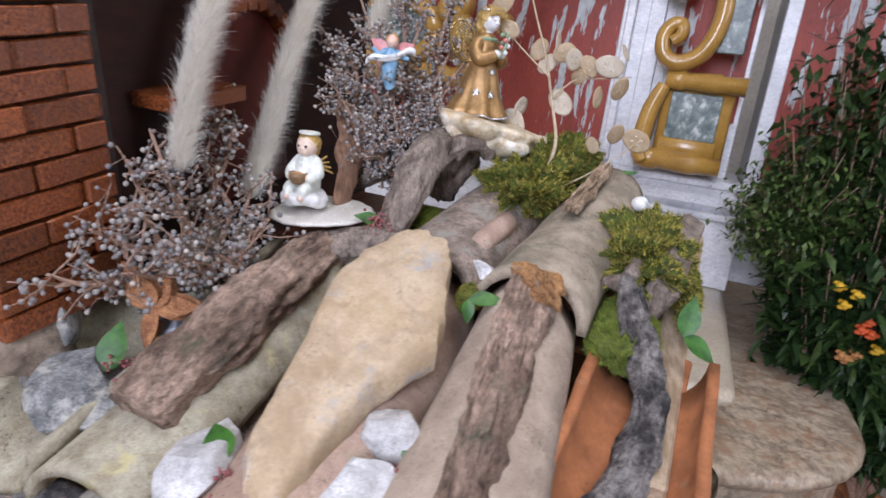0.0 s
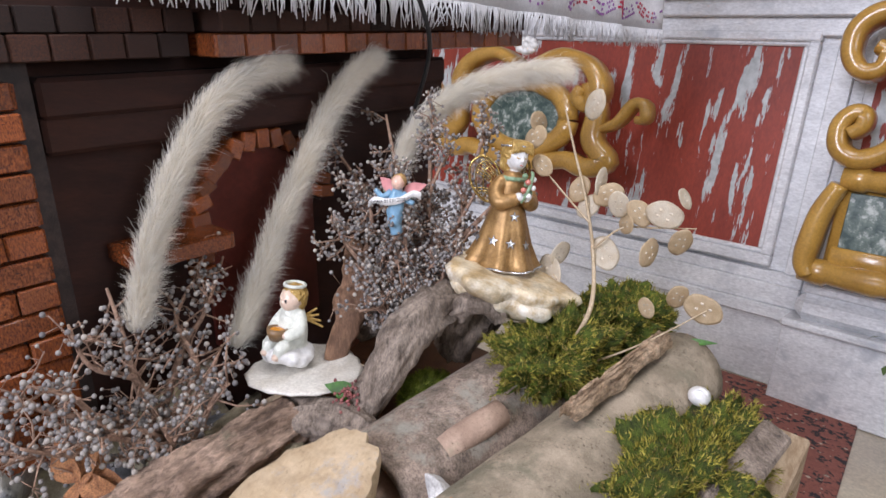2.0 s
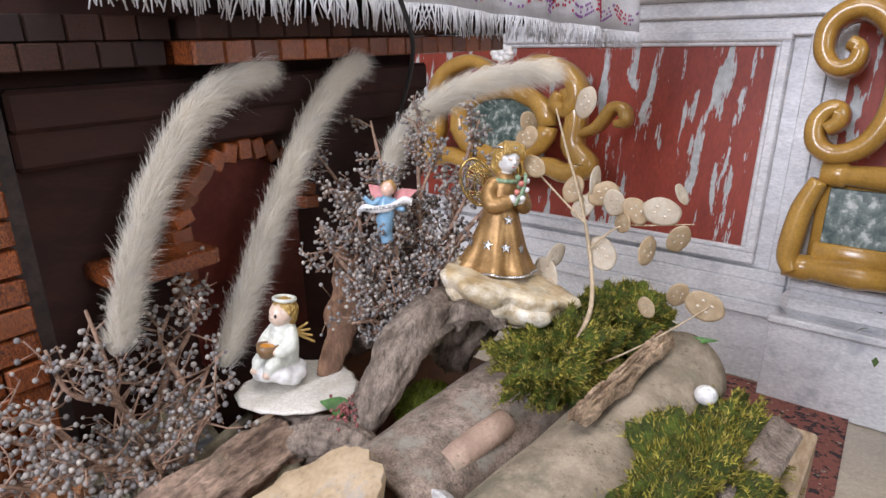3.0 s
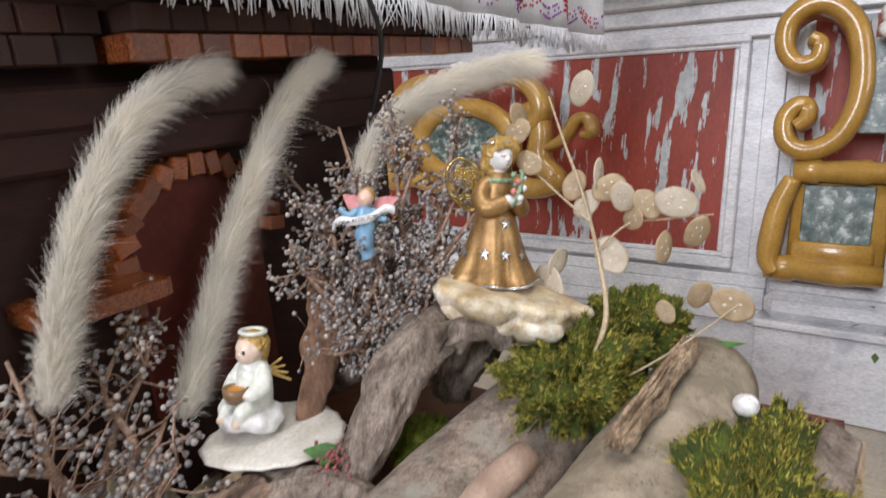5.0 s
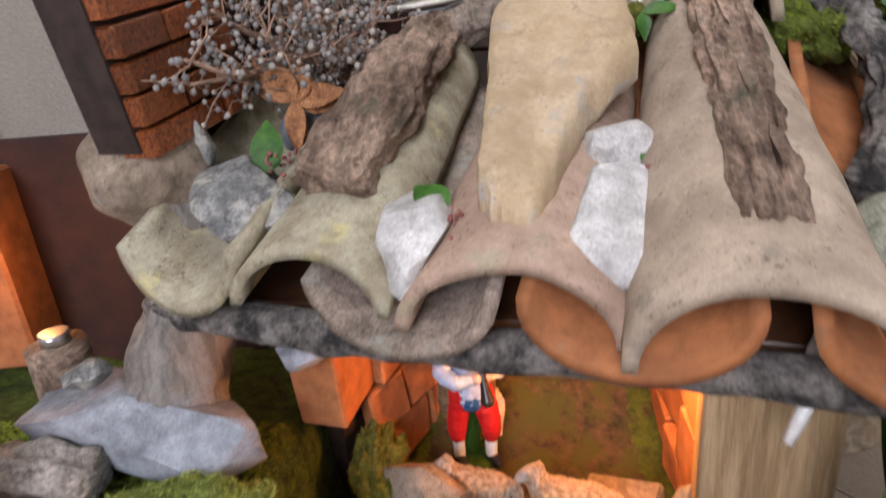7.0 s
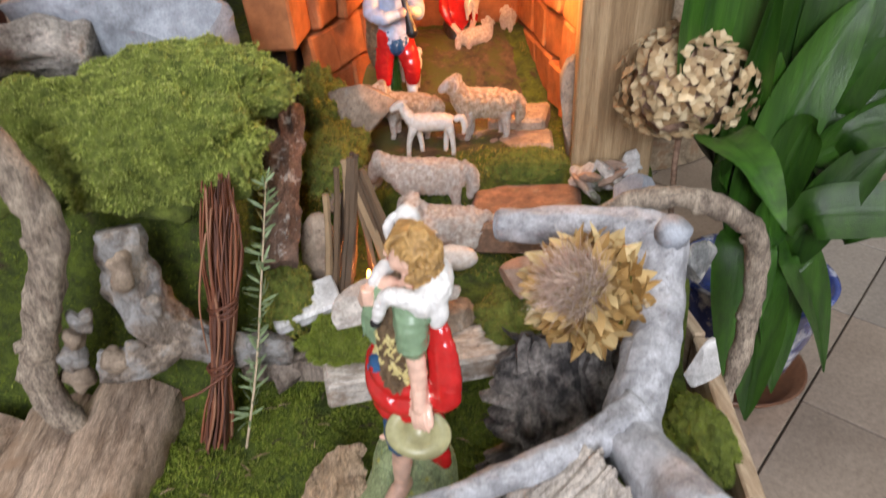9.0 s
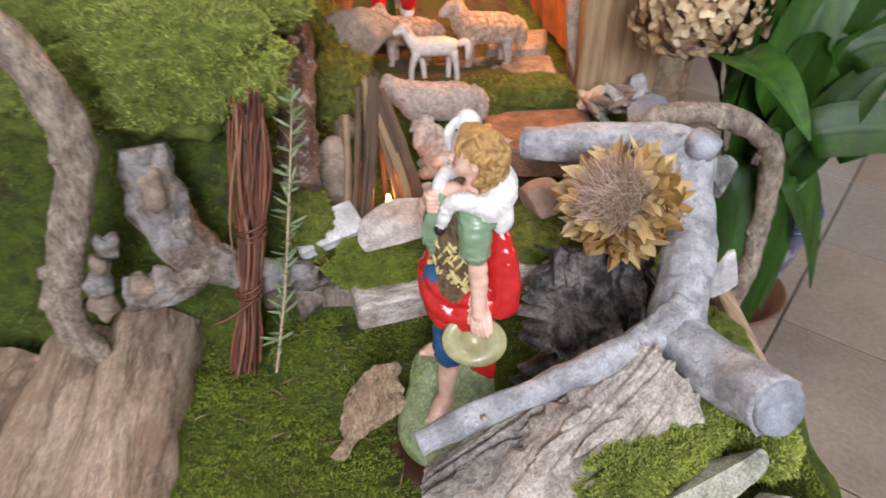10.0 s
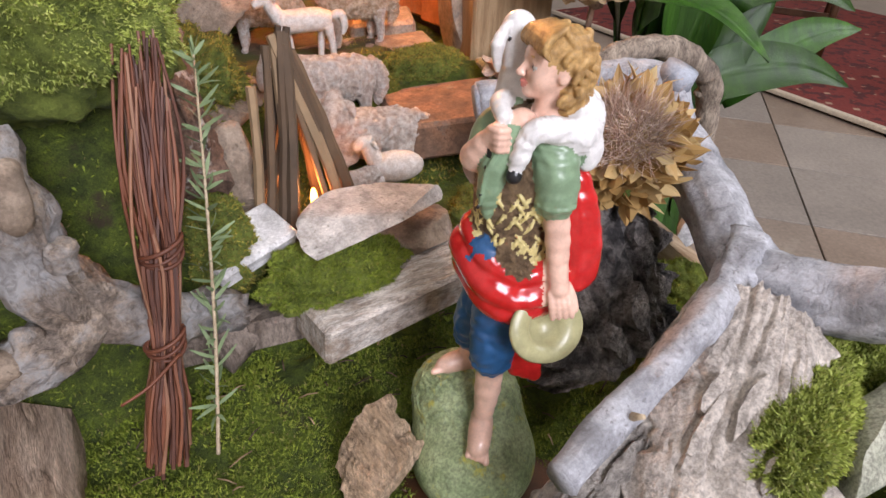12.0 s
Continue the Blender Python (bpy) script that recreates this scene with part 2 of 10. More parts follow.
M["cut_wood"] = material("cut_wood", (0.56, 0.43, 0.29), (0.36, 0.25, 0.15), 9, 0.75, 0.4, 90, stretch=(5, 0.5, 5), bump_dist=0.003)
M["post_wood"] = material("post_wood", (0.48, 0.34, 0.19), (0.28, 0.18, 0.09), 7, 0.6, 0.4, 60, stretch=(6, 6, 0.35), bump_dist=0.003)
M["split_wood"] = material("split_wood", (0.70, 0.53, 0.40), (0.44, 0.31, 0.22), 6, 0.85, 0.6, 70, stretch=(5, 0.6, 2), bump_dist=0.006, stain=(0.40, 0.26, 0.17), stain_scale=6, stain_edge=0.6, mottle=0.5, crack=6, crack_mix=0.6, pits=0.3)
M["white_wood"] = material("weathered_plank", (0.68, 0.63, 0.57), (0.44, 0.36, 0.29), 10, 0.85, 0.4, 110, stretch=(1, 5, 3), stain=(0.33, 0.24, 0.17), stain_scale=9, stain_edge=0.6, bump_dist=0.003, mottle=0.6, crack=9, crack_mix=0.5, pits=0.5)
M["stone_buff"] = material("buff_stone", (0.58, 0.45, 0.30), (0.49, 0.36, 0.215), 6, 0.6, 0.35, 60, stain=(0.42, 0.39, 0.36), stain_scale=10, stain_edge=0.60, bump_dist=0.003, mottle=0.12, crack=5, crack_mix=0.25, grain=0.3, pits=0.5)
M["stone_white"] = material("white_stone", (0.80, 0.79, 0.78), (0.60, 0.59, 0.58), 12, 0.75, 0.4, 140, bump_dist=0.003, mottle=0.3, crack=9, crack_mix=0.3, pits=0.45)
M["stone_grey"] = material("grey_stone", (0.34, 0.34, 0.33), (0.13, 0.135, 0.135), 14, 0.85, 0.5, 130, stain=(0.46, 0.44, 0.38), stain_scale=12, stain_edge=0.58, bump_dist=0.004, mottle=0.6, pits=0.6)
M["stone_blue"] = material("blue_grey_stone", (0.44, 0.47, 0.53), (0.30, 0.325, 0.37), 9, 0.75, 0.35, 120, bump_dist=0.003, mottle=0.4, crack=7, crack_mix=0.3, pits=0.35)
M["stone_tan"] = material("tan_stone", (0.46, 0.36, 0.27), (0.29, 0.22, 0.16), 12, 0.85, 0.4, 130, bump_dist=0.003, stain=(0.30, 0.27, 0.24), stain_scale=12, stain_edge=0.62, mottle=0.35, crack=9, crack_mix=0.35, pits=0.7)
M["stone_pale"] = material("pale_flat_stone", (0.66, 0.62, 0.57), (0.50, 0.46, 0.42), 13, 0.8, 0.3, 150, bump_dist=0.002, mottle=0.35, crack=9, crack_mix=0.35, pits=0.9)
M["rust_stone"] = material("rusty_stone", (0.42, 0.235, 0.145), (0.25, 0.155, 0.105), 12, 0.85, 0.4, 140, stain=(0.30, 0.26, 0.22), stain_scale=9, stain_edge=0.6, bump_dist=0.003, mottle=0.4, crack=9, crack_mix=0.3, pits=0.7)
M["stone_green"] = material("greenish_stone", (0.48, 0.48, 0.38), (0.28, 0.29, 0.22), 14, 0.85, 0.4, 140, bump_dist=0.003, mottle=0.5)
M["marble"] = material("white_marble", (0.82, 0.82, 0.83), (0.68, 0.69, 0.71), 4, 0.28, 0.08, 60, stain=(0.45, 0.47, 0.50), stain_scale=5, stain_edge=0.62, stretch=(1, 1, 2.2), mottle=0.2)
M["breccia"] = material("breccia_floor", (0.60, 0.49, 0.36), (0.45, 0.35, 0.24), 9, 0.35, 0.05, 60, stain=(0.38, 0.24, 0.15), stain_scale=16, stain_edge=0.56, mottle=0.55, crack=7, crack_mix=0.55)
M["step_stone"] = material("step_marble", (0.66, 0.58, 0.44), (0.55, 0.46, 0.34), 5, 0.3, 0.05, 90, stain=(0.42, 0.36, 0.28), stain_scale=7, stain_edge=0.68)
M["floor_tile"] = material("floor_marble", (0.37, 0.30, 0.24), (0.27, 0.215, 0.17), 5, 0.3, 0.05, 90, stain=(0.36, 0.31, 0.25), stain_scale=9, stain_edge=0.67, vary=0.10)
M["floor_tan"] = material("tan_floor_marble", (0.37, 0.285, 0.22), (0.27, 0.205, 0.155), 5, 0.3, 0.05, 90, stain=(0.36, 0.31, 0.25), stain_scale=9, stain_edge=0.67, vary=0.10)
M["floor_grey"] = material("grey_floor_marble", (0.36, 0.315, 0.27), (0.28, 0.245, 0.21), 5, 0.3, 0.05, 90, stain=(0.36, 0.31, 0.25), stain_scale=9, stain_edge=0.67, vary=0.10)
M["joint"] = material("floor_joint", (0.12, 0.10, 0.08), (0.07, 0.06, 0.05), 20, 0.9, 0.2)
M["plaster"] = material("plaster_wall", (0.66, 0.62, 0.55), (0.58, 0.54, 0.47), 2, 0.9, 0.1, 40)
M["gold_paint"] = material("ochre_gold_paint", (0.54, 0.31, 0.065), (0.36, 0.19, 0.035), 9, 0.28, 0.1, 120, stain=(0.28, 0.15, 0.04), stain_scale=14, stain_edge=0.68, coat=0.5)
M["green_marble"] = material("green_marble", (0.16, 0.21, 0.18), (0.03, 0.06, 0.055), 14, 0.35, 0.05, 160, stain=(0.46, 0.49, 0.46), stain_scale=16, stain_edge=0.58)
M["brick"] = material("glossy_brick", (0.46, 0.125, 0.030), (0.075, 0.018, 0.008), 20, 0.24, 0.35, 120, vary=0.45, coat=0.5, stretch=(1, 2.5, 0.3), stain=(0.05, 0.02, 0.015), stain_scale=14, stain_edge=0.6)
M["brick_burnt"] = material("dark_brick", (0.085, 0.026, 0.010), (0.016, 0.007, 0.005), 24, 0.7, 0.5, 160, vary=0.6, stretch=(1, 1, 0.35))
M["brick_mortar"] = material("dark_mortar", (0.05, 0.03, 0.025), (0.02, 0.012, 0.01), 20, 0.45, 0.4, 120)
M["brown_board"] = material("varnished_board", (0.055, 0.016, 0.008), (0.022, 0.007, 0.005), 5, 0.8, 0.15, 60, stretch=(4, 0.6, 4))
M["cloth_white"] = material("white_linen", (0.82, 0.82, 0.84), (0.72, 0.72, 0.75), 60, 0.9, 0.5, 500, bump_dist=0.001)
M["moss_base"] = material("moss_ground", (0.18, 0.25, 0.022), (0.085, 0.125, 0.014), 22, 0.95, 1.0, 260, bump_dist=0.008, stain=(0.09, 0.06, 0.03), stain_scale=9, stain_edge=0.64, mottle=0.5)
M["moss_body"] = material("moss_body", (0.29, 0.36, 0.06), (0.15, 0.20, 0.025), 30, 0.95, 1.0, 300, bump_dist=0.006, mottle=0.4)
M["moss"] = island_material("moss_blades", [(0.0, (0.130, 0.185, 0.014)), (0.5, (0.205, 0.275, 0.022)), (0.9, (0.29, 0.35, 0.045)), (1.0, (0.26, 0.22, 0.08))], 0.8)
M["moss_yellow"] = island_material("moss_blades_yellow", [(0.0, (0.055, 0.060, 0.006)), (0.35, (0.19, 0.175, 0.016)), (0.6, (0.31, 0.28, 0.032)), (0.85, (0.46, 0.41, 0.085)), (1.0, (0.24, 0.17, 0.065))], 0.8)
M["moss_light"] = island_material("moss_blades_light", [(0.0, (0.22, 0.28, 0.045)), (0.5, (0.37, 0.45, 0.085)), (0.85, (0.49, 0.56, 0.155)), (1.0, (0.32, 0.31, 0.11))], 0.8)
M["leaf"] = material("green_leaf", (0.065, 0.20, 0.024), (0.028, 0.10, 0.016), 25, 0.35, 0.25, 120, sss=0.1)
M["leaf_dark"] = material("dark_leaf", (0.045, 0.130, 0.012), (0.014, 0.048, 0.007), 7, 0.33, 0.3, 60, stretch=(7, 7, 0.4), vary=0.35)
M["bush"] = island_material("bush_leaves", [(0.0, (0.010, 0.028, 0.009)), (0.6, (0.026, 0.060, 0.014)), (1.0, (0.062, 0.105, 0.026))], 0.45)
M["plume"] = island_material("pampas_hair", [(0.0, (0.80, 0.74, 0.64)), (0.4, (0.90, 0.87, 0.80)), (1.0, (0.96, 0.95, 0.93))], 0.85, thin=0.5, patchy_mix=0.25)
M["berry"] = island_material("grey_berries", [(0.0, (0.17, 0.16, 0.175)), (0.6, (0.31, 0.295, 0.305)), (1.0, (0.47, 0.43, 0.41))], 0.7)
M["berry_twig"] = material("berry_twig", (0.48, 0.31, 0.22), (0.26, 0.16, 0.11), 60, 0.8, 0.4)
M["pale_twig"] = material("pale_twig", (0.62, 0.50, 0.34), (0.46, 0.35, 0.22), 60, 0.7, 0.3)
M["skin"] = plain("painted_skin", (0.80, 0.52, 0.40), 0.3, coat=0.3)
M["hair"] = material("painted_hair", (0.62, 0.38, 0.14), (0.34, 0.19, 0.06), 60, 0.35, 0.6, 200, bump_dist=0.002)
M["red"] = plain("glossy_red_paint", (0.55, 0.018, 0.018), 0.16, coat=0.6)
M["blue"] = plain("blue_paint", (0.025, 0.10, 0.24), 0.35, coat=0.2)
M["sage"] = plain("sage_paint", (0.22, 0.33, 0.20), 0.35, coat=0.2)
M["olive"] = plain("olive_paint", (0.40, 0.38, 0.20), 0.35, coat=0.2)
M["fleece"] = material("fleece_vest", (0.26, 0.17, 0.09), (0.12, 0.075, 0.04), 70, 0.5, 0.9, 250, bump_dist=0.003)
M["white_paint"] = plain("white_paint", (0.76, 0.75, 0.73), 0.35, coat=0.15)
M["black_paint"] = plain("black_paint", (0.02, 0.02, 0.022), 0.3)
M["figure_base"] = material("painted_base", (0.38, 0.45, 0.24), (0.24, 0.31, 0.15), 24, 0.4, 0.5, 130, stain=(0.50, 0.44, 0.05), stain_scale=22, stain_edge=0.62, bump_dist=0.003, mottle=0.5)
M["sheep"] = material("painted_fleece", (0.88, 0.81, 0.74), (0.60, 0.47, 0.38), 75, 0.5, 1.0, 300, bump_dist=0.004)
M["sheep_brown"] = material("brown_painted_fleece", (0.80, 0.64, 0.48), (0.46, 0.30, 0.18), 60, 0.6, 1.0, 260, bump_dist=0.004)
M["lamb"] = material("white_lamb", (0.84, 0.78, 0.72), (0.68, 0.59, 0.51), 70, 0.4, 0.5, 220, bump_dist=0.002)
M["gold"] = material("gold_glaze", (0.44, 0.26, 0.10), (0.30, 0.17, 0.06), 16, 0.42, 0.1, 100, metal=0.5, bump_dist=0.001)
M["silver"] = plain("silver_glaze", (0.62, 0.64, 0.66), 0.25, metal=0.8)
M["cream"] = material("cream_fungus", (0.74, 0.64, 0.46), (0.52, 0.38, 0.20), 14, 0.45, 0.3, 90, stain=(0.78, 0.74, 0.64), stain_scale=10, mottle=0.4)
M["plate"] = material("pale_ceramic", (0.80, 0.77, 0.70), (0.64, 0.60, 0.52), 14, 0.35, 0.2, 90)
M["flame"] = glow("flame", (1.0, 0.42, 0.08), 14.0)
M["bulb"] = glow("warm_bulb", (1.0, 0.55, 0.2), 22.0)
M["candle_red"] = plain("red_wax", (0.45, 0.03, 0.02), 0.3)
M["wax"] = plain("white_wax", (0.80, 0.79, 0.77), 0.3, sss=0.2)
M["tin"] = plain("candle_tin", (0.55, 0.55, 0.55), 0.3, metal=0.9)
M["bronze"] = material("dark_bronze", (0.20, 0.17, 0.11), (0.09, 0.08, 0.055), 20, 0.28, 0.1, 90, metal=0.85)
M["brass"] = plain("brass", (0.55, 0.40, 0.15), 0.25, metal=0.9)
M["blue_glaze"] = material("blue_white_glaze", (0.05, 0.09, 0.32), (0.03, 0.05, 0.20), 8, 0.15, 0.05, 40, stain=(0.70, 0.73, 0.78), stain_scale=10, stain_edge=0.56, coat=0.5)
M["saucer"] = plain("brown_saucer", (0.16, 0.07, 0.035), 0.4)
M["bark_weathered"] = material("weathered_bark", (0.72, 0.65, 0.58), (0.44, 0.39, 0.34), 10, 0.88, 0.6, 110, stain=(0.50, 0.36, 0.24), stain_scale=7, stain_edge=0.62, bump_dist=0.007, mottle=0.5, crack=8, crack_mix=0.4)
M["bundle_twig"] = island_material("reddish_twigs", [(0.0, (0.05, 0.02, 0.015)), (0.4, (0.17, 0.055, 0.028)), (0.8, (0.22, 0.075, 0.034)), (1.0, (0.31, 0.17, 0.11))], 0.55)
M["kindling"] = island_material("kindling", [(0.0, (0.05, 0.034, 0.024)), (0.5, (0.14, 0.09, 0.055)), (0.8, (0.28, 0.19, 0.115)), (1.0, (0.48, 0.36, 0.23))], 0.8)
M["rosemary"] = plain("rosemary_leaf", (0.20, 0.27, 0.13), 0.6)
M["thistle_hair"] = island_material("thistle_hair", [(0.0, (0.46, 0.31, 0.27)), (0.6, (0.68, 0.54, 0.48)), (1.0, (0.84, 0.74, 0.68))], 0.8)
M["bract"] = island_material("dry_bracts", [(0.0, (0.36, 0.21, 0.07)), (0.6, (0.54, 0.36, 0.15)), (1.0, (0.68, 0.54, 0.30))], 0.6)
M["hydrangea"] = island_material("dry_hydrangea", [(0.0, (0.26, 0.16, 0.08)), (0.5, (0.50, 0.37, 0.22)), (1.0, (0.68, 0.57, 0.40))], 0.7)
M["pod"] = material("dry_orange_pod", (0.56, 0.26, 0.11), (0.34, 0.14, 0.06), 30, 0.6, 0.6, 150, mottle=0.5)
M["bark_leaf"] = material("dry_brown_leaf", (0.36, 0.20, 0.12), (0.20, 0.105, 0.06), 20, 0.6, 0.6, 120, stretch=(3, 3, 0.5), mottle=0.4)
M["red_berry"] = island_material("small_red_berries", [(0.0, (0.20, 0.05, 0.06)), (1.0, (0.34, 0.13, 0.13))], 0.5)
M["cable"] = plain("black_cable", (0.02, 0.02, 0.02), 0.4)
M["dark_wood"] = material("dark_furniture", (0.10, 0.045, 0.02), (0.05, 0.02, 0.01), 6, 0.35, 0.1, 50, stretch=(6, 6, 0.6))


# ---- mesh building ----
class Geo:
    """Gathers vertices, faces and a material slot for each face."""

    def __init__(self):
        self.v, self.f, self.m = [], [], []

    def add(self, verts, faces, mat=0, mtx=None):
        n = len(self.v)
        if mtx is not None:
            verts = [mtx @ Vector(p) for p in verts]
        self.v.extend(tuple(p) for p in verts)
        self.f.extend(tuple(i + n for i in face) for face in faces)
        self.m.extend([mat] * len(faces))
        return self

    def tube(self, pts, radii, seg=10, mat=0, bump=0.0, scale=30.0, step=0, mtx=None, flat=1.0, seed=0.0, grain=0.0):
        """A swept round body through pts with a radius at each; step: points put between two given ones."""
        pts = [Vector(p) for p in pts]
        if step:
            pts, radii = smooth_line(pts, radii, step)
        verts, faces = [], []
        side = None
        for i, p in enumerate(pts):
            d = (pts[min(i + 1, len(pts) - 1)] - pts[max(i - 1, 0)]).normalized()
            if side is None:
                side = d.orthogonal().normalized()
            side = (side - d * side.dot(d)).normalized()
            up = d.cross(side)
            for k in range(seg):
                a = 2 * math.pi * k / seg
                off = side * math.cos(a) + up * math.sin(a) * flat
                r = radii[i]
                q = p + off * r
                if grain:
                    q += off * r * grain * (noise.noise(Vector((math.cos(a) * 3.2, math.sin(a) * 3.2, i * 0.10 + seed))) + 0.5 * noise.noise(Vector((math.cos(a) * 8, math.sin(a) * 8, i * 0.22 + seed))))
                if bump:
                    q += off * r * bump * (noise.noise(q * scale + Vector((seed, 0, 0))) + 0.5 * noise.noise(q * scale * 2.7))
                verts.append(q)
        for i in range(len(pts) - 1):
            for k in range(seg):
                a, b = i * seg + k, i * seg + (k + 1) % seg
                faces.append((a, b, b + seg, a + seg))
        faces.append(tuple(reversed(range(seg))))
        faces.append(tuple(range((len(pts) - 1) * seg, len(pts) * seg)))
        return self.add(verts, faces, mat, mtx)

    def ball(self, c, r, mat=0, seg=14, rings=9, bump=0.0, scale=60.0, mtx=None, rot=None):
        if isinstance(r, (int, float)):
            r = (r, r, r)
        verts = []
        turn = Euler([radians(a) for a in rot]).to_matrix() if rot else None
        for i in range(rings + 1):
            th = math.pi * i / rings
            for k in range(seg if 0 < i < rings else 1):
                ph = 2 * math.pi * k / seg
                d = Vector((math.sin(th) * math.cos(ph), math.sin(th) * math.sin(ph), math.cos(th)))
                q = Vector((d.x * r[0], d.y * r[1], d.z * r[2]))
                if bump:
                    q *= 1 + bump * noise.noise((q + Vector(c)) * scale)
                if turn:
                    q = turn @ q
                verts.append(q + Vector(c))
        faces = []
        for k in range(seg):
            faces.append((0, 1 + k, 1 + (k + 1) % seg))
            for i in range(rings - 2):
                a, b = 1 + i * seg + k, 1 + i * seg + (k + 1) % seg
                faces.append((a, a + seg, b + seg, b))
            a = 1 + (rings - 2) * seg
            faces.append((a + k, len(verts) - 1, a + (k + 1) % seg))
        return self.add(verts, faces, mat, mtx)

    def box(self, c, size, mat=0, mtx=None, rot=None, bevel=0.0, wob=0.0, seed=0):
        bm = bmesh.new()
        bmesh.ops.create_cube(bm, size=1.0)
        for v in bm.verts:
            v.co = Vector((v.co.x * size[0], v.co.y * size[1], v.co.z * size[2]))
            if wob:
                v.co += noise.noise_vector(v.co * 37 + Vector((seed, seed * 2.1, 0))) * wob
        if bevel:
            bmesh.ops.bevel(bm, geom=bm.edges[:], offset=bevel, segments=1, affect="EDGES")
        m = Matrix.Translation(c)
        if rot:
            m = m @ Euler([radians(a) for a in rot]).to_matrix().to_4x4()
        bm.verts.index_update()
        verts, faces = [m @ v.co for v in bm.verts], [tuple(v.index for v in fc.verts) for fc in bm.faces]
        bm.free()
        return self.add(verts, faces, mat, mtx)

    def lathe(self, profile, seg=24, mat=0, mtx=None, wave=None):
        """profile: rows of (radius, height). wave(a, r, z) may push the radius."""
        verts, faces = [], []
        for r, z in profile:
            for k in range(seg):
                a = 2 * math.pi * k / seg
                rr = wave(a, r, z) if wave else r
                verts.append((rr * math.cos(a), rr * math.sin(a), z))
        for i in range(len(profile) - 1):
            for k in range(seg):
                a, b = i * seg + k, i * seg + (k + 1) % seg
                faces.append((a, b, b + seg, a + seg))
        faces.append(tuple(reversed(range(seg))))
        faces.append(tuple(range((len(profile) - 1) * seg, len(profile) * seg)))
        return self.add(verts, faces, mat, mtx)

    def rock(self, c, size, seed, rot=(0, 0, 0), cuts=9, mat=0, rough=0.05, sub=3, depth=(0.55, 0.85)):
        """A broken stone: a ball cut flat by several planes, with a rough skin."""
        rnd = random.Random(seed)
        bm = bmesh.new()
        bmesh.ops.create_icosphere(bm, subdivisions=sub, radius=1.0)
        planes = []
        for _ in range(cuts):
            d = Vector((rnd.gauss(0, 1), rnd.gauss(0, 1), rnd.gauss(0, 1))).normalized()
            planes.append((d, rnd.uniform(*depth)))
        turn = Matrix.Translation(c) @ Euler([radians(a) for a in rot]).to_matrix().to_4x4()
        bm.verts.index_update()
        verts = []
        for v in bm.verts:
            p = v.co.copy()
            for d, k in planes:
                h = p.dot(d) - k
                if h > 0:
                    p -= d * h
            p += p.normalized() * rough * (noise.noise(p * 2.2 + Vector((seed, 0, 0))) + 0.5 * noise.noise(p * 6 + Vector((seed, 0, 0))))
            verts.append(turn @ Vector((p.x * size[0], p.y * size[1], p.z * size[2])))
        faces = [tuple(v.index for v in fc.verts) for fc in bm.faces]
        bm.free()
        return self.add(verts, faces, mat)

    def blade(self, base, way, length, width, mat=0, bend=0.0, rnd=random, cuts=1):
        way = Vector(way).normalized()
        side = way.orthogonal().normalized()
        side = Matrix.Rotation(rnd.uniform(0, 6.28), 3, way) @ side
        out = way.cross(side)
        base = Vector(base)
        if cuts == 1:
            tip = base + way * length + out * bend * length
            return self.add([base - side * width / 2, base + side * width / 2, tip], [(0, 1, 2)], mat)
        verts, faces = [], []
        for i in range(cuts + 1):
            t = i / cuts
            w = width * (0.25 + 1.0 * math.sin(math.pi * min(1, t * 0.85 + 0.12))) * 0.5
            p = base + way * length * t + out * bend * length * t * t
            verts += [p - side * w, p + side * w]
            if i:
                a = 2 * i - 2
                faces.append((a, a + 1, a + 3, a + 2))
        return self.add(verts, faces, mat)

    def leaf(self, base, way, length, width, up=(0, 0, 1), bend=0.3, cuts=5, mat=0, fold=0.15):
        """A broad leaf with a midrib, pointed, hanging over by bend."""
        way = Vector(way).normalized()
        side = way.cross(Vector(up))
        side = side.normalized() if side.length > 1e-3 else way.orthogonal().normalized()
        top = side.cross(way)
        verts, faces = [], []
        for i in range(cuts + 1):
            t = i / cuts
            w = width * 0.5 * math.sin(math.pi * (t ** 0.75)) if 0 < i < cuts else width * 0.03
            p = Vector(base) + way * length * t - top * bend * length * t * t
            verts += [p - side * w + top * fold * w, p, p + side * w + top * fold * w]
            if i:
                a = 3 * i - 3
                faces += [(a, a + 1, a + 4, a + 3), (a + 1, a + 2, a + 5, a + 4)]
        return self.add(verts, faces, mat)

    def mesh(self, name, mats, smooth=True):
        me = bpy.data.meshes.new(name)
        me.from_pydata(self.v, [], self.f)
        for mt in mats if isinstance(mats, (list, tuple)) else [mats]:
            me.materials.append(M[mt])
        if len(me.materials) > 1:
            me.polygons.foreach_set("material_index", self.m)
        if smooth:
            me.polygons.foreach_set("use_smooth", [True] * len(me.polygons))
        me.update()
        return me


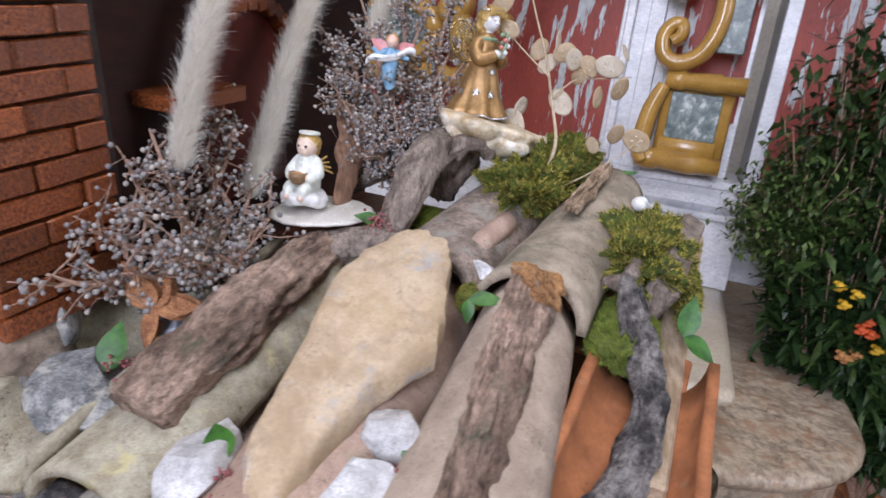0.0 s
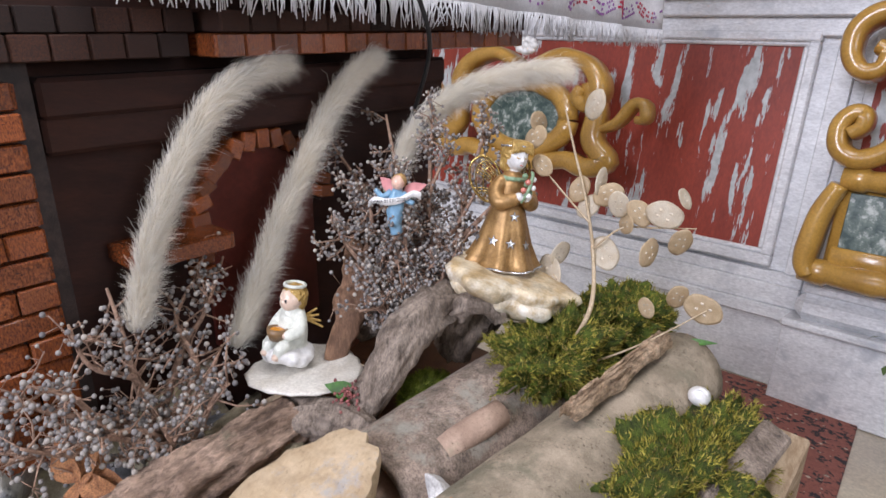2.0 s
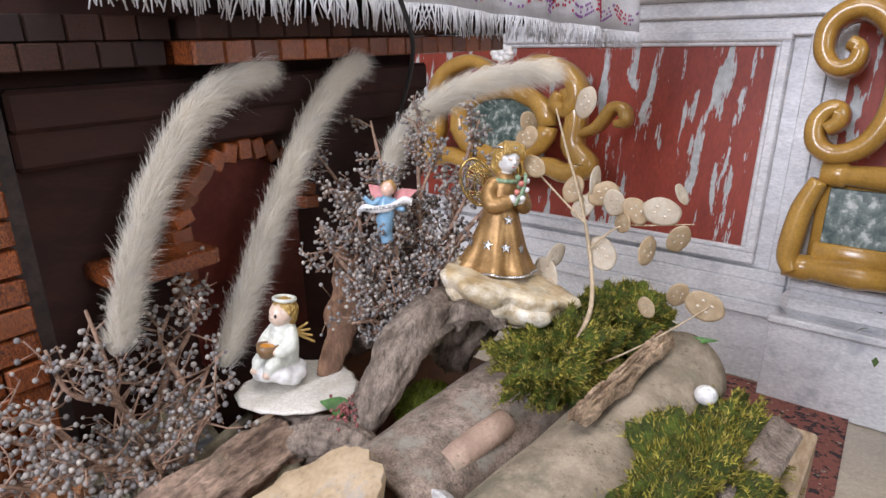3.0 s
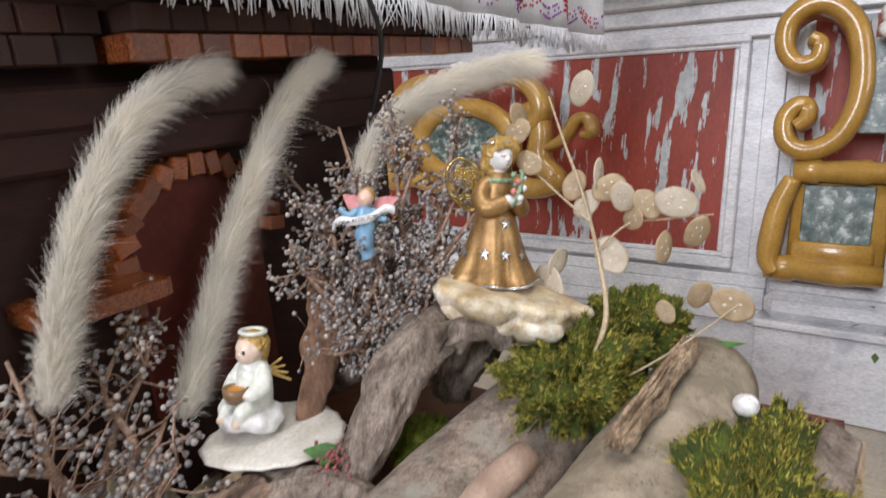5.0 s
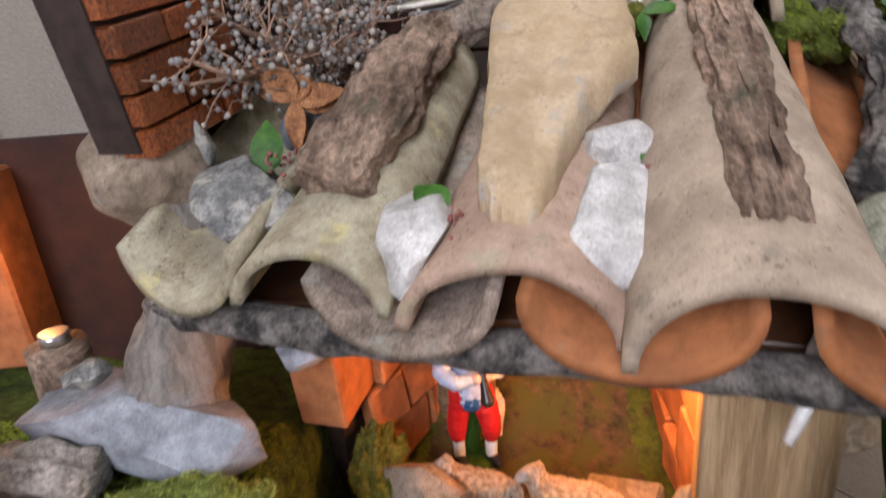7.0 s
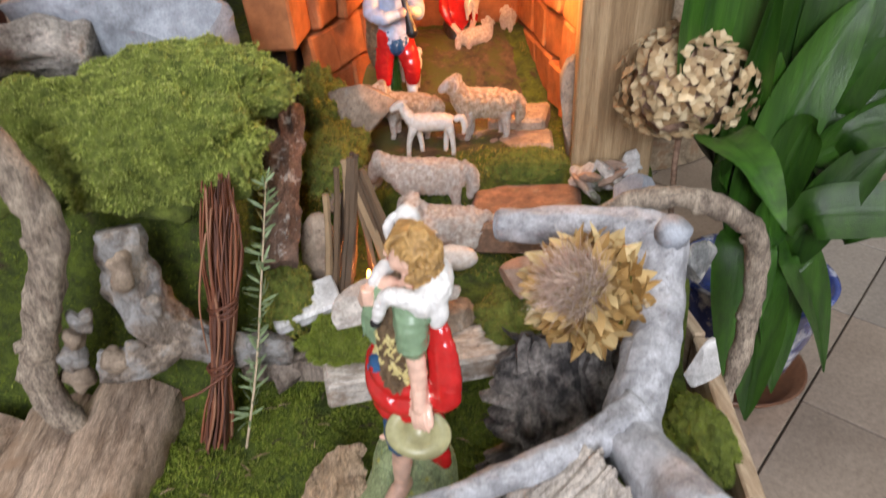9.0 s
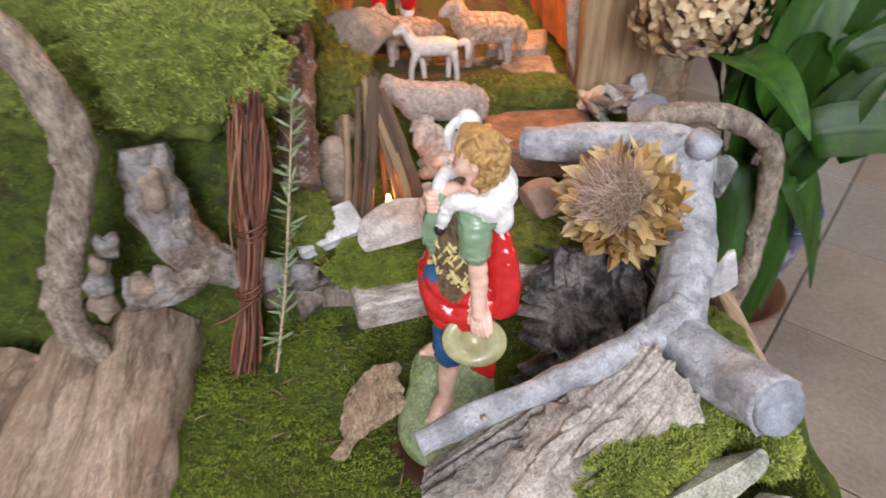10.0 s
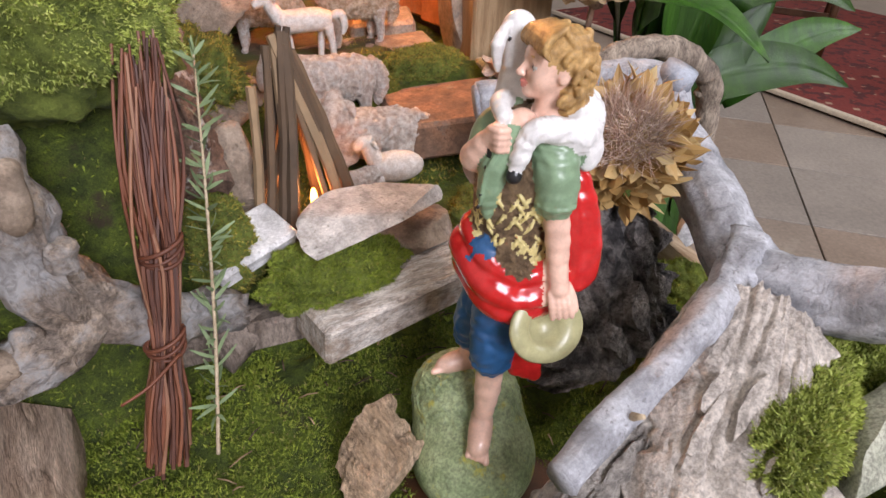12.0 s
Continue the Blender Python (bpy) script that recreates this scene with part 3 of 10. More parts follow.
class Clay:
    """Modelled figures: round limbs and blobs merged softly into one skin, each with its own paint."""

    def __init__(self):
        self.p = []

    def limb(self, pts, radii, mat=0, k=0.003, step=3, mtx=None, curl=None):
        pts = [Vector(p) for p in pts]
        if step and len(pts) > 2:
            pts, radii = smooth_line(pts, radii, step)
        if mtx is not None:
            pts, s = [mtx @ p for p in pts], mtx.to_scale()[0]
            radii = [r * s for r in radii]
        for a, b, ra, rb in zip(pts, pts[1:], radii, radii[1:]):
            self.p.append(("limb", np.array(a), np.array(b), (ra, rb), mat, k, curl))
        return self

    def blob(self, c, r, mat=0, k=0.003, mtx=None, rot=None, curl=None, hollow=False):
        r = (r, r, r) if isinstance(r, (int, float)) else r
        t = Matrix.Translation(c)
        if rot:
            t = t @ Euler([radians(a) for a in rot]).to_matrix().to_4x4()
        if mtx is not None:
            t = mtx @ t
            r = tuple(q * mtx.to_scale()[0] for q in r)
        self.p.append(("hollow" if hollow else "blob", np.array(t.translation), np.array(t.to_3x3().normalized()), r, mat, k, curl))
        return self

    def build(self, g, h):
        """Adds the skin, on a grid of h metres, to the gathered geometry g."""
        boxes = []
        for kind, a, b, r, mat, k, curl in self.p:
            if kind == "limb":
                boxes.append((np.minimum(a, b) - max(r), np.maximum(a, b) + max(r)))
            else:
                boxes.append((a - max(r), a + max(r)))
        pad = 4 * h
        lo = np.min([b[0] for b in boxes], 0) - pad
        n = np.ceil((np.max([b[1] for b in boxes], 0) + pad - lo) / h).astype(int) + 1
        field, paint = np.full(n, 9.0, np.float32), np.zeros(n, np.int8)
        for (kind, a, b, r, mat, k, curl), (b0, b1) in zip(self.p, boxes):
            i0 = np.maximum(((b0 - k - 3 * h - lo) / h).astype(int), 0)
            i1 = np.minimum(((b1 + k + 3 * h - lo) / h).astype(int) + 2, n)
            sl = tuple(slice(p, q) for p, q in zip(i0, i1))
            x, y, z = np.meshgrid(*[lo[c] + h * np.arange(i0[c], i1[c]) for c in range(3)], indexing="ij")
            if kind == "limb":
                d = b - a
                t = np.clip(((x - a[0]) * d[0] + (y - a[1]) * d[1] + (z - a[2]) * d[2]) / (d @ d + 1e-12), 0, 1)
                s = np.sqrt((x - a[0] - t * d[0]) ** 2 + (y - a[1] - t * d[1]) ** 2 + (z - a[2] - t * d[2]) ** 2) - (r[0] + (r[1] - r[0]) * t)
            else:
                q = [((x - a[0]) * b[0, c] + (y - a[1]) * b[1, c] + (z - a[2]) * b[2, c]) / r[c] for c in range(3)]
                ln = np.sqrt(q[0] ** 2 + q[1] ** 2 + q[2] ** 2)
                gr = np.sqrt((q[0] / r[0]) ** 2 + (q[1] / r[1]) ** 2 + (q[2] / r[2]) ** 2) + 1e-6
                s = ln * (ln - 1) / gr
            if curl:
                amp, f = curl
                w = 2.2 * np.sin(x * f * 0.31 + 1) + 2.2 * np.sin(y * f * 0.37 + z * f * 0.2) + 1.5 * np.sin(z * f * 0.43 + x * f * 0.3)
                s = s + amp * np.sin(x * f + w) * np.sin(y * f * 0.9 - w * 0.7 + 1) + 0.6 * amp * np.sin(z * f * 1.1 + w * 1.3)
            old = field[sl]
            if kind == "hollow":
                field[sl] = np.maximum(old, -s)
                continue
            soft = np.maximum(k - np.abs(old - s), 0) / k if k else 0 * s
            paint[sl] = np.where(s < old, mat, paint[sl])
            field[sl] = np.minimum(old, s) - soft * soft * k / 4
        self.skin(g, field, paint, lo, h)

    def skin(self, g, field, paint, lo, h):
        n = np.array(field.shape)
        corner = [(i, j, k) for i in (0, 1) for j in (0, 1) for k in (0, 1)]
        view = [field[i:n[0] - 1 + i, j:n[1] - 1 + j, k:n[2] - 1 + k] for i, j, k in corner]
        count = sum((v < 0).astype(np.int8) for v in view)
        mixed = (count > 0) & (count < 8)
        cells = np.argwhere(mixed)
        ids = np.full(mixed.shape, -1)
        ids[mixed] = np.arange(len(cells))
        val = np.stack([v[mixed] for v in view], 1)
        total, hits = np.zeros((len(cells), 3)), np.zeros((len(cells), 1))
        for p in range(8):
            for q in range(p + 1, 8):
                cp, cq = np.array(corner[p]), np.array(corner[q])
                if abs(cp - cq).sum() != 1:
                    continue
                cut = ((val[:, p] < 0) != (val[:, q] < 0))[:, None]
                t = (val[:, p] / (val[:, p] - val[:, q] + 1e-12))[:, None]
                total += np.where(cut, cp + (cq - cp) * t, 0)
                hits += cut
        verts = lo + h * (cells + total / hits)
        quads = []
        inside = field < 0
        for ax in range(3):
            o1, o2 = (ax + 1) % 3, (ax + 2) % 3
            a = np.take(inside, range(n[ax] - 1), ax)
            b = np.take(inside, range(1, n[ax]), ax)
            for flip in (False, True):
                e = np.argwhere((a & ~b) if not flip else (b & ~a))
                ring = []
                for s1, s2 in ((1, 1), (0, 1), (0, 0), (1, 0)):
                    c = e.copy()
                    c[:, o1] -= s1
                    c[:, o2] -= s2
                    ring.append(ids[c[:, 0], c[:, 1], c[:, 2]])
                quads.append(np.stack(ring[::-1] if flip else ring, 1))
        quads = np.concatenate(quads)
        mid = np.rint((verts[quads].mean(1) - lo) / h).astype(int)
        start = len(g.v)
        g.v.extend(map(tuple, verts.tolist()))
        g.f.extend(map(tuple, (quads + start).tolist()))
        g.m.extend(paint[mid[:, 0], mid[:, 1], mid[:, 2]].tolist())


def smooth_line(pts, radii, step):
    out, rad = [], []
    n = len(pts)
    for i in range(n - 1):
        p0, p1, p2, p3 = pts[max(i - 1, 0)], pts[i], pts[i + 1], pts[min(i + 2, n - 1)]
        for k in range(step):
            t = k / step
            out.append(0.5 * (2 * p1 + (p2 - p0) * t + (2 * p0 - 5 * p1 + 4 * p2 - p3) * t * t + (3 * p1 - p0 - 3 * p2 + p3) * t ** 3))
            rad.append(radii[i] * (1 - t) + radii[i + 1] * t)
    return out + [pts[-1]], rad + [radii[-1]]


def thing(name, at, label, category, group="", kind=""):
    ob = new(name)
    ob.location = at
    ob.empty_display_size = 0.02
    return tagged(ob, label, category, group, kind)


def origin(ob):
    p = Vector((0, 0, 0))
    while ob:
        p += ob.location
        ob = ob.parent
    return p


def part(name, geo, mats, parent, label="", smooth=True, sharp=None, kind=""):
    """One mesh object under a thing or a part; the geometry is given in the world's places."""
    at = origin(parent)
    geo.v = [(x - at.x, y - at.y, z - at.z) for x, y, z in geo.v]
    ob = new(name, geo.mesh(name, mats, smooth))
    ob.parent = parent
    if sharp:
        ob.data.set_sharp_from_angle(angle=radians(sharp))
    return tagged(ob, label, kind=kind)


def solo(name, at, geo, mats, label, category, group="", kind="", smooth=True, sharp=None):
    """A thing of one mesh."""
    geo.v = [(x - at[0], y - at[1], z - at[2]) for x, y, z in geo.v]
    ob = new(name, geo.mesh(name, mats, smooth))
    ob.location = at
    if sharp:
        ob.data.set_sharp_from_angle(angle=radians(sharp))
    return tagged(ob, label, category, group, kind)


def turned(angle, at=(0, 0, 0)):
    return Matrix.Translation(at) @ Matrix.Rotation(radians(angle), 4, "Z")
M["bush_light"] = island_material("light_bush_leaves", [(0.0, (0.025, 0.055, 0.012)), (0.6, (0.065, 0.115, 0.025)), (1.0, (0.15, 0.21, 0.06))], 0.5)
M["niche_red"] = material("niche_red", (0.16, 0.03, 0.02), (0.09, 0.018, 0.012), 8, 0.35, 0.1, 60, coat=0.2)
M["red_thread"] = plain("red_thread", (0.50, 0.03, 0.08), 0.8)
M["mauve_thread"] = plain("mauve_thread", (0.30, 0.12, 0.36), 0.8)
M["orange_paint"] = plain("glossy_orange_paint", (0.62, 0.10, 0.03), 0.2, coat=0.5)
M["fringe"] = plain("straw_fringe", (0.62, 0.52, 0.22), 0.45)
M["lip"] = plain("painted_lip", (0.60, 0.20, 0.16), 0.3, coat=0.3)
M["earth"] = material("trodden_earth", (0.17, 0.11, 0.06), (0.06, 0.045, 0.022), 14, 0.95, 0.8, 160, bump_dist=0.006, stain=(0.09, 0.10, 0.02), stain_scale=10, stain_edge=0.50, mottle=0.5)
M["stone_lichen"] = material("lichen_stone", (0.42, 0.35, 0.30), (0.22, 0.19, 0.17), 12, 0.9, 0.5, 120, stain=(0.70, 0.70, 0.68), stain_scale=20, stain_edge=0.53, bump_dist=0.004, mottle=0.5)


def paper_material(name, light, dark):
    """Thin papery skin that lets some light through."""
    m = material(name, light, dark, 40, 0.45, 0.25, 200, stain=tuple(c * 0.75 for c in dark), stain_scale=45, stain_edge=0.63)
    nt = m.node_tree
    bsdf, out = nt.nodes["Principled BSDF"], nt.nodes["Material Output"]
    tl = nt.nodes.new("ShaderNodeBsdfTranslucent")
    tl.inputs["Color"].default_value = (*light, 1)
    mx = nt.nodes.new("ShaderNodeMixShader")
    mx.inputs[0].default_value = 0.45
    nt.links.new(bsdf.outputs[0], mx.inputs[1])
    nt.links.new(tl.outputs[0], mx.inputs[2])
    nt.links.new(mx.outputs[0], out.inputs["Surface"])
    return m


M["coin"] = paper_material("silver_dollar_pod", (0.86, 0.79, 0.66), (0.72, 0.62, 0.47))
M["coin_brown"] = paper_material("brown_silver_dollar_pod", (0.76, 0.62, 0.42), (0.60, 0.46, 0.28))
M["coin_seed"] = plain("pod_seed", (0.62, 0.53, 0.41), 0.6)
M["pale_blue"] = plain("pale_blue_paint", (0.46, 0.55, 0.74), 0.35, coat=0.15)

# ---- the church round the crib ----
def wall_with_hole(name, c, size, hole=None, axis="x"):
    """A wall along an axis, with one opening through it: hole = (along, z, width, height)."""
    g = Geo()
    w, h, d = size
    if hole is None:
        pieces = [(0, h / 2, w, h)]
    else:
        a, z, hw, hh = hole
        pieces = [(-w / 4 + (a - hw / 2) / 2, h / 2, w / 2 + a - hw / 2, h), (w / 4 + (a + hw / 2) / 2, h / 2, w / 2 - a - hw / 2, h),
                  (a, (z - hh / 2) / 2, hw, z - hh / 2), (a, (h + z + hh / 2) / 2, hw, h - z - hh / 2)]
    for a, z, pw, ph in pieces:
        if axis == "x":
            g.box((c[0] + a, c[1], c[2] + z), (pw, d, ph))
        else:
            g.box((c[0], c[1] + a, c[2] + z), (d, pw, ph))
    return solo(name, c, g, "plaster", "assumed pale plaster church wall", "wall", kind="structure", smooth=False)


# assumed enclosure out of view; both openings are invented for the area fills
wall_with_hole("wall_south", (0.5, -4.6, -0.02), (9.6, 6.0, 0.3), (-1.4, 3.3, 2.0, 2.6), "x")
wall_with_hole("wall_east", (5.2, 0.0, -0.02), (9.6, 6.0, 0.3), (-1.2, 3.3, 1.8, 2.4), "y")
wall_with_hole("wall_north", (0.5, 4.75, -0.02), (9.6, 6.0, 0.3), None, "x")
wall_with_hole("wall_west", (-4.2, 0.0, -0.02), (9.6, 6.0, 0.3), None, "y")
solo("ceiling", (0.5, 0, 6.0), Geo().box((0.5, 0, 6.1), (9.8, 9.8, 0.2)), "plaster", "assumed plain plaster ceiling, out of view", "ceiling", kind="structure", smooth=False)

# marble floor: a bed of dark joints with slabs laid on it, at a slant to the crib
floor = solo("floor", (0, 0, -0.02), Geo().box((0.5, 0, -0.06), (9.6, 9.6, 0.1)), "joint", "worn beige marble floor slabs with dark joints", "floor", kind="structure", smooth=False)
SLAB, SLAB_TURN = 0.385, 40.0

# raised altar platform with a rounded corner, and the altar's own step on it
TURN = -12.0


def rounded_block(x0, x1, y0, y1, z0, z1, r, nose=0.0):
    """A slab with a round front right corner and a round nosing."""
    pts = [(x0, y1), (x0, y0), (x1 - r, y0)]
    for k in range(1, 9):
        a = -math.pi / 2 + math.pi / 2 * k / 8
        pts.append((x1 - r + r * math.cos(a), y0 + r + r * math.sin(a)))
    pts.append((x1, y1))
    n, verts, faces = len(pts), [], []
    rows = [(0.0, z0)] if not nose else [(-nose * 1.2, z0)]
    if nose:
        for k in range(7):
            a = -math.pi / 2 + math.pi * k / 6
            rows.append((nose * (math.cos(a) - 1), (z1 - nose) + nose * math.sin(a)))
        rows.insert(1, (-nose * 1.2, z1 - 2 * nose))
    else:
        rows.append((0.0, z1))
    cx, cy = (x0 + x1) / 2, (y0 + y1) / 2
    for grow, z in rows:
        for x, y in pts:
            d = Vector((x - cx, y - cy))
            sx = (x1 - x0 + 2 * grow) / (x1 - x0)
            sy = (y1 - y0 + 2 * grow) / (y1 - y0)
            verts.append((cx + d.x * sx, cy + d.y * sy, z))
    for i in range(len(rows) - 1):
        for k in range(n):
            a, b = i * n + k, i * n + (k + 1) % n
            faces.append((a, b, b + n, a + n))
    faces.append(tuple(range(n))[::-1])
    faces.append(tuple(range((len(rows) - 1) * n, len(rows) * n)))
    return verts, faces


T_ALT = turned(TURN, (0.5, 3.1, 0))
g = Geo()
g.add(*rounded_block(-2.2, 1.05, -1.42, 1.4, 0.0, 0.73, 0.55, 0.03), mtx=T_ALT)
solo("platform", (0.5, 3.1, 0), g, "breccia", "raised platform of mottled beige breccia marble", "platform", kind="structure", sharp=40)
g = Geo()
g.add(*rounded_block(-2.1, 0.62, -1.30, 0.6, 0.732, 0.90, 0.05, 0.028), mtx=T_ALT)
solo("altar_step", (0.5, 3.1, 0.73), g, "step_stone", "smooth cream marble altar step with round nosing", "step", kind="structure", sharp=40)


def peeling_material():
    m = material("peeling_red_paint", (0.36, 0.052, 0.026), (0.25, 0.032, 0.016), 6, 0.55, 0.2, 90, stretch=(1, 1, 0.4))
    nt = m.node_tree
    bsdf = nt.nodes["Principled BSDF"]
    old = bsdf.inputs["Base Color"].links[0].from_socket
    co = nt.nodes.new("ShaderNodeTexCoord").outputs["Object"]
    a = noise_node(nt, co, 9.0, 9, 0.62, (2.4, 2.4, 0.36))
    msk = ramp(nt, a, [(0.556, (0, 0, 0)), (0.566, (1, 1, 1))])
    bare = ramp(nt, noise_node(nt, co, 30, 5), [(0.3, (0.34, 0.36, 0.36)), (0.7, (0.58, 0.60, 0.60))])
    nt.links.new(mixed(nt, msk, old, bare), bsdf.inputs["Base Color"])
    return m


M["peeling"] = peeling_material()


def altar_box(g, u0, u1, z0, z1, front, back=0.3, bevel=0.004, mat=0):
    """A block of the altar: u along its front, front: how far it stands out of the panel's plane."""
    g.box(((u0 + u1) / 2, (back - front) / 2, (z0 + z1) / 2), (u1 - u0, back + front, z1 - z0), mat, T_ALT, bevel=bevel)


altar = thing("altar", (0.5, 3.1, 0.9), "white marble altar with peeling red panels and ochre scrolls", "altar", kind="structure")
for box in (
    (-2.0, 0.13, 0.902, 1.20, 0.03, 0.6),
    (-2.0, 0.13, 1.17, 1.22, 0.055, 0.5),
    (-2.0, 0.13, 1.22, 1.30, 0.035, 0.5),
    (-2.0, 0.13, 1.30, 1.345, 0.015, 0.5),
    (-2.0, 0.13, 1.345, 2.40, -0.03, 0.5),
    (0.06, 0.13, 1.345, 2.25, 0.005, 0.5),
    (-2.0, 0.13, 2.235, 2.30, 0.01, 0.5),
    (-2.0, 1.5, 2.30, 2.36, 0.05, 0.5),
    (-2.0, 1.5, 2.36, 2.44, 0.10, 0.5),
    # table slab above the view, its deep overhang added to shade the front
    (-2.0, 1.5, 2.44, 2.54, 0.34, 0.5),
):
    g = Geo()
    altar_box(g, *box)
    part("marble_course", g, "marble", altar, "veined white marble", smooth=False)
for u0, u1, z0, z1, f0 in ((-2.0, 0.002, 1.360, 1.403, 0.012), (-0.038, 0.002, 1.403, 2.215, 0.012), (-2.0, 0.002, 2.215, 2.253, 0.012), (-2.0, -0.034, 1.403, 1.423, -0.005), (-0.056, -0.034, 1.423, 2.200, -0.005), (-2.0, -0.034, 2.200, 2.220, -0.005)):
    g = Geo()
    altar_box(g, u0, u1, z0, z1, f0, 0.05, 0.006)
    part("moulding", g, "marble", altar, "grey-white marble moulding", smooth=False)
g = Geo()
altar_box(g, -1.95, -0.054, 1.420, 2.205, -0.024, 0.1, 0)
part("red_panel", g, "peeling", altar, "red painted panel with paint flaking in streaks", smooth=False)
for box in (
    (0.125, 0.62, 0.902, 1.19, 0.185, 0.6, 0.004),
    (0.115, 0.63, 1.19, 1.22, 0.20, 0.5, 0.008),
    (0.14, 0.605, 1.22, 1.32, 0.16, 0.5, 0.03),
    (0.155, 0.59, 1.32, 1.355, 0.145, 0.5, 0.008),
    (0.17, 0.52, 1.355, 2.30, 0.0, 0.5, 0.004),
):
    g = Geo()
    altar_box(g, *box)
    part("plinth_block", g, "marble", altar, "grey-white marble plinth", smooth=False)
g = Geo()
altar_box(g, 0.205, 0.50, 1.60, 2.28, 0.012, 0.1, 0)
altar_box(g, 0.66, 1.5, 1.38, 2.2, -0.06, 0.2, 0)
part("red_panel", g, "peeling", altar, "red painted panel with paint flaking in streaks", smooth=False)
for box in (
    (0.128, 0.176, 0.902, 2.30, -0.012, 0.5),
    (0.60, 1.55, 0.902, 1.30, -0.03, 0.5),
    (0.60, 0.66, 1.30, 2.3, -0.03, 0.5),
    (0.60, 1.55, 1.30, 1.38, -0.04, 0.5),
    (0.66, 1.55, 1.30, 2.40, -0.08, 0.5),
):
    g = Geo()
    altar_box(g, *box)
    part("wing_block", g, "marble", altar, "veined white marble", smooth=False)

# carved ochre scroll in front of the pilaster
scroll = thing("altar_scroll", T_ALT @ Vector((0.33, -0.16, 1.30)), "carved ochre-gold wooden scroll with green marble inset", "ornament", kind="structure")
at_s = T_ALT @ Matrix.Translation((0.17, -0.2, 0))


def flat_curve(g, pts, half, thick, mat=0, step=5):
    """A ribbon of carved wood swept along pts (u, z), as deep as 2*half."""
    n = len(pts)
    line, rad = smooth_line([Vector((u, 0, z)) for u, z in pts], [thick * (0.62 + 0.38 * math.sin(math.pi * min(1, (k + 0.6) / n))) for k in range(n)], step)
    verts, faces = [], []
    for i, p in enumerate(line):
        d = (line[min(i + 1, len(line) - 1)] - line[max(i - 1, 0)]).normalized()
        nrm = Vector((-d.z, 0, d.x))
        for a, b in ((-1, -0.6), (-0.6, -1), (0.6, -1), (1, -0.6), (1, 0.6), (0.6, 1), (-0.6, 1), (-1, 0.6)):
            verts.append(p + nrm * rad[i] * a + Vector((0, half * b, 0)))
    for i in range(len(line) - 1):
        for k in range(8):
            a, b = i * 8 + k, i * 8 + (k + 1) % 8
            faces.append((a, b, b + 8, a + 8))
    faces += [tuple(range(8))[::-1], tuple(range(len(verts) - 8, len(verts)))]
    g.add(verts, faces, mat, at_s)


g = Geo()
flat_curve(g, [(0.03, 1.72), (-0.005, 1.62), (-0.02, 1.5), (-0.02, 1.44), (0.0, 1.40)], 0.085, 0.036)
g.box((0.17, 0.02, 1.575), (0.28, 0.04, 0.30), 0, at_s, bevel=0.01)
g.box((0.16, -0.01, 1.475), (0.24, 0.03, 0.08), 0, at_s, bevel=0.012)
part("lower_block", g, "gold_paint", scroll)
g = Geo()
g.tube([(-0.03, -0.02, 1.415), (0.05, -0.02, 1.415), (0.06, -0.02, 1.415), (0.20, -0.02, 1.415), (0.22, -0.02, 1.415), (0.31, -0.02, 1.415)], [0.04, 0.048, 0.038, 0.046, 0.04, 0.034], 16, mtx=at_s)
part("lower_roll", g, "gold_paint", scroll)
g = Geo()
g.tube([(0.03, -0.02, 1.745), (0.10, -0.02, 1.745), (0.11, -0.02, 1.745), (0.24, -0.02, 1.745), (0.25, -0.02, 1.745), (0.34, -0.02, 1.745)], [0.036, 0.044, 0.034, 0.042, 0.034, 0.038], 16, mtx=at_s)
part("upper_roll", g, "gold_paint", scroll)
g = Geo()
flat_curve(g, [(0.02, 1.89), (0.05, 1.915), (0.05, 1.955), (0.015, 1.955), (-0.012, 1.91), (0.0, 1.84), (0.06, 1.81), (0.14, 1.85), (0.185, 1.95), (0.19, 2.07),
               (0.16, 2.2), (0.09, 2.27), (0.02, 2.27), (-0.03, 2.22), (-0.03, 2.14), (0.01, 2.09), (0.06, 2.10), (0.07, 2.15), (0.04, 2.17)], 0.08, 0.034)
part("volute", g, "gold_paint", scroll)
g = Geo()
g.box((0.165, -0.008, 1.605), (0.20, 0.02, 0.19), 0, at_s, bevel=0.003)
part("inset", g, "green_marble", scroll, "mottled green marble inset", smooth=False)
g = Geo()
g.box((0.23, 0.03, 2.02), (0.14, 0.02, 0.30), 0, at_s, bevel=0.003)
part("inset", g, "green_marble", scroll, "mottled green marble inset", smooth=False)
g = Geo()
for k in range(14):
    a = k * 2.4
    g.ball((0.30 + 0.05 * math.cos(a), -0.07, 2.16 + 0.006 * k + 0.04 * math.sin(a)), (0.035, 0.02, 0.028), 0, 8, 6, mtx=at_s)
part("white_carving", g, "white_paint", scroll, "white carved flower")

# gilded cartouche on the middle of the altar front
T_CART = turned(TURN, (-0.62, 3.1, 0)) @ Matrix.Diagonal((1.2, 1.0, 1.0, 1.0))
cart = thing("cartouche", T_CART @ Vector((0, 0, 1.8)), "carved ochre cartouche round a dark green marble oval", "ornament", kind="structure")
g = Geo()
oval = [(0.20 * math.cos(a), 0, 1.83 + 0.15 * math.sin(a)) for a in [2 * math.pi * k / 24 for k in range(25)]]
g.tube(oval, [0.042] * 25, 12, bump=0.2, scale=20, mtx=T_CART)
part("rim", g, "gold_paint", cart)
g = Geo()
g.ball((0, 0.02, 1.83), (0.20, 0.03, 0.15), 0, 24, 10, mtx=T_CART)
part("oval", g, "green_marble", cart, "dark green marble oval")
at_s = T_CART
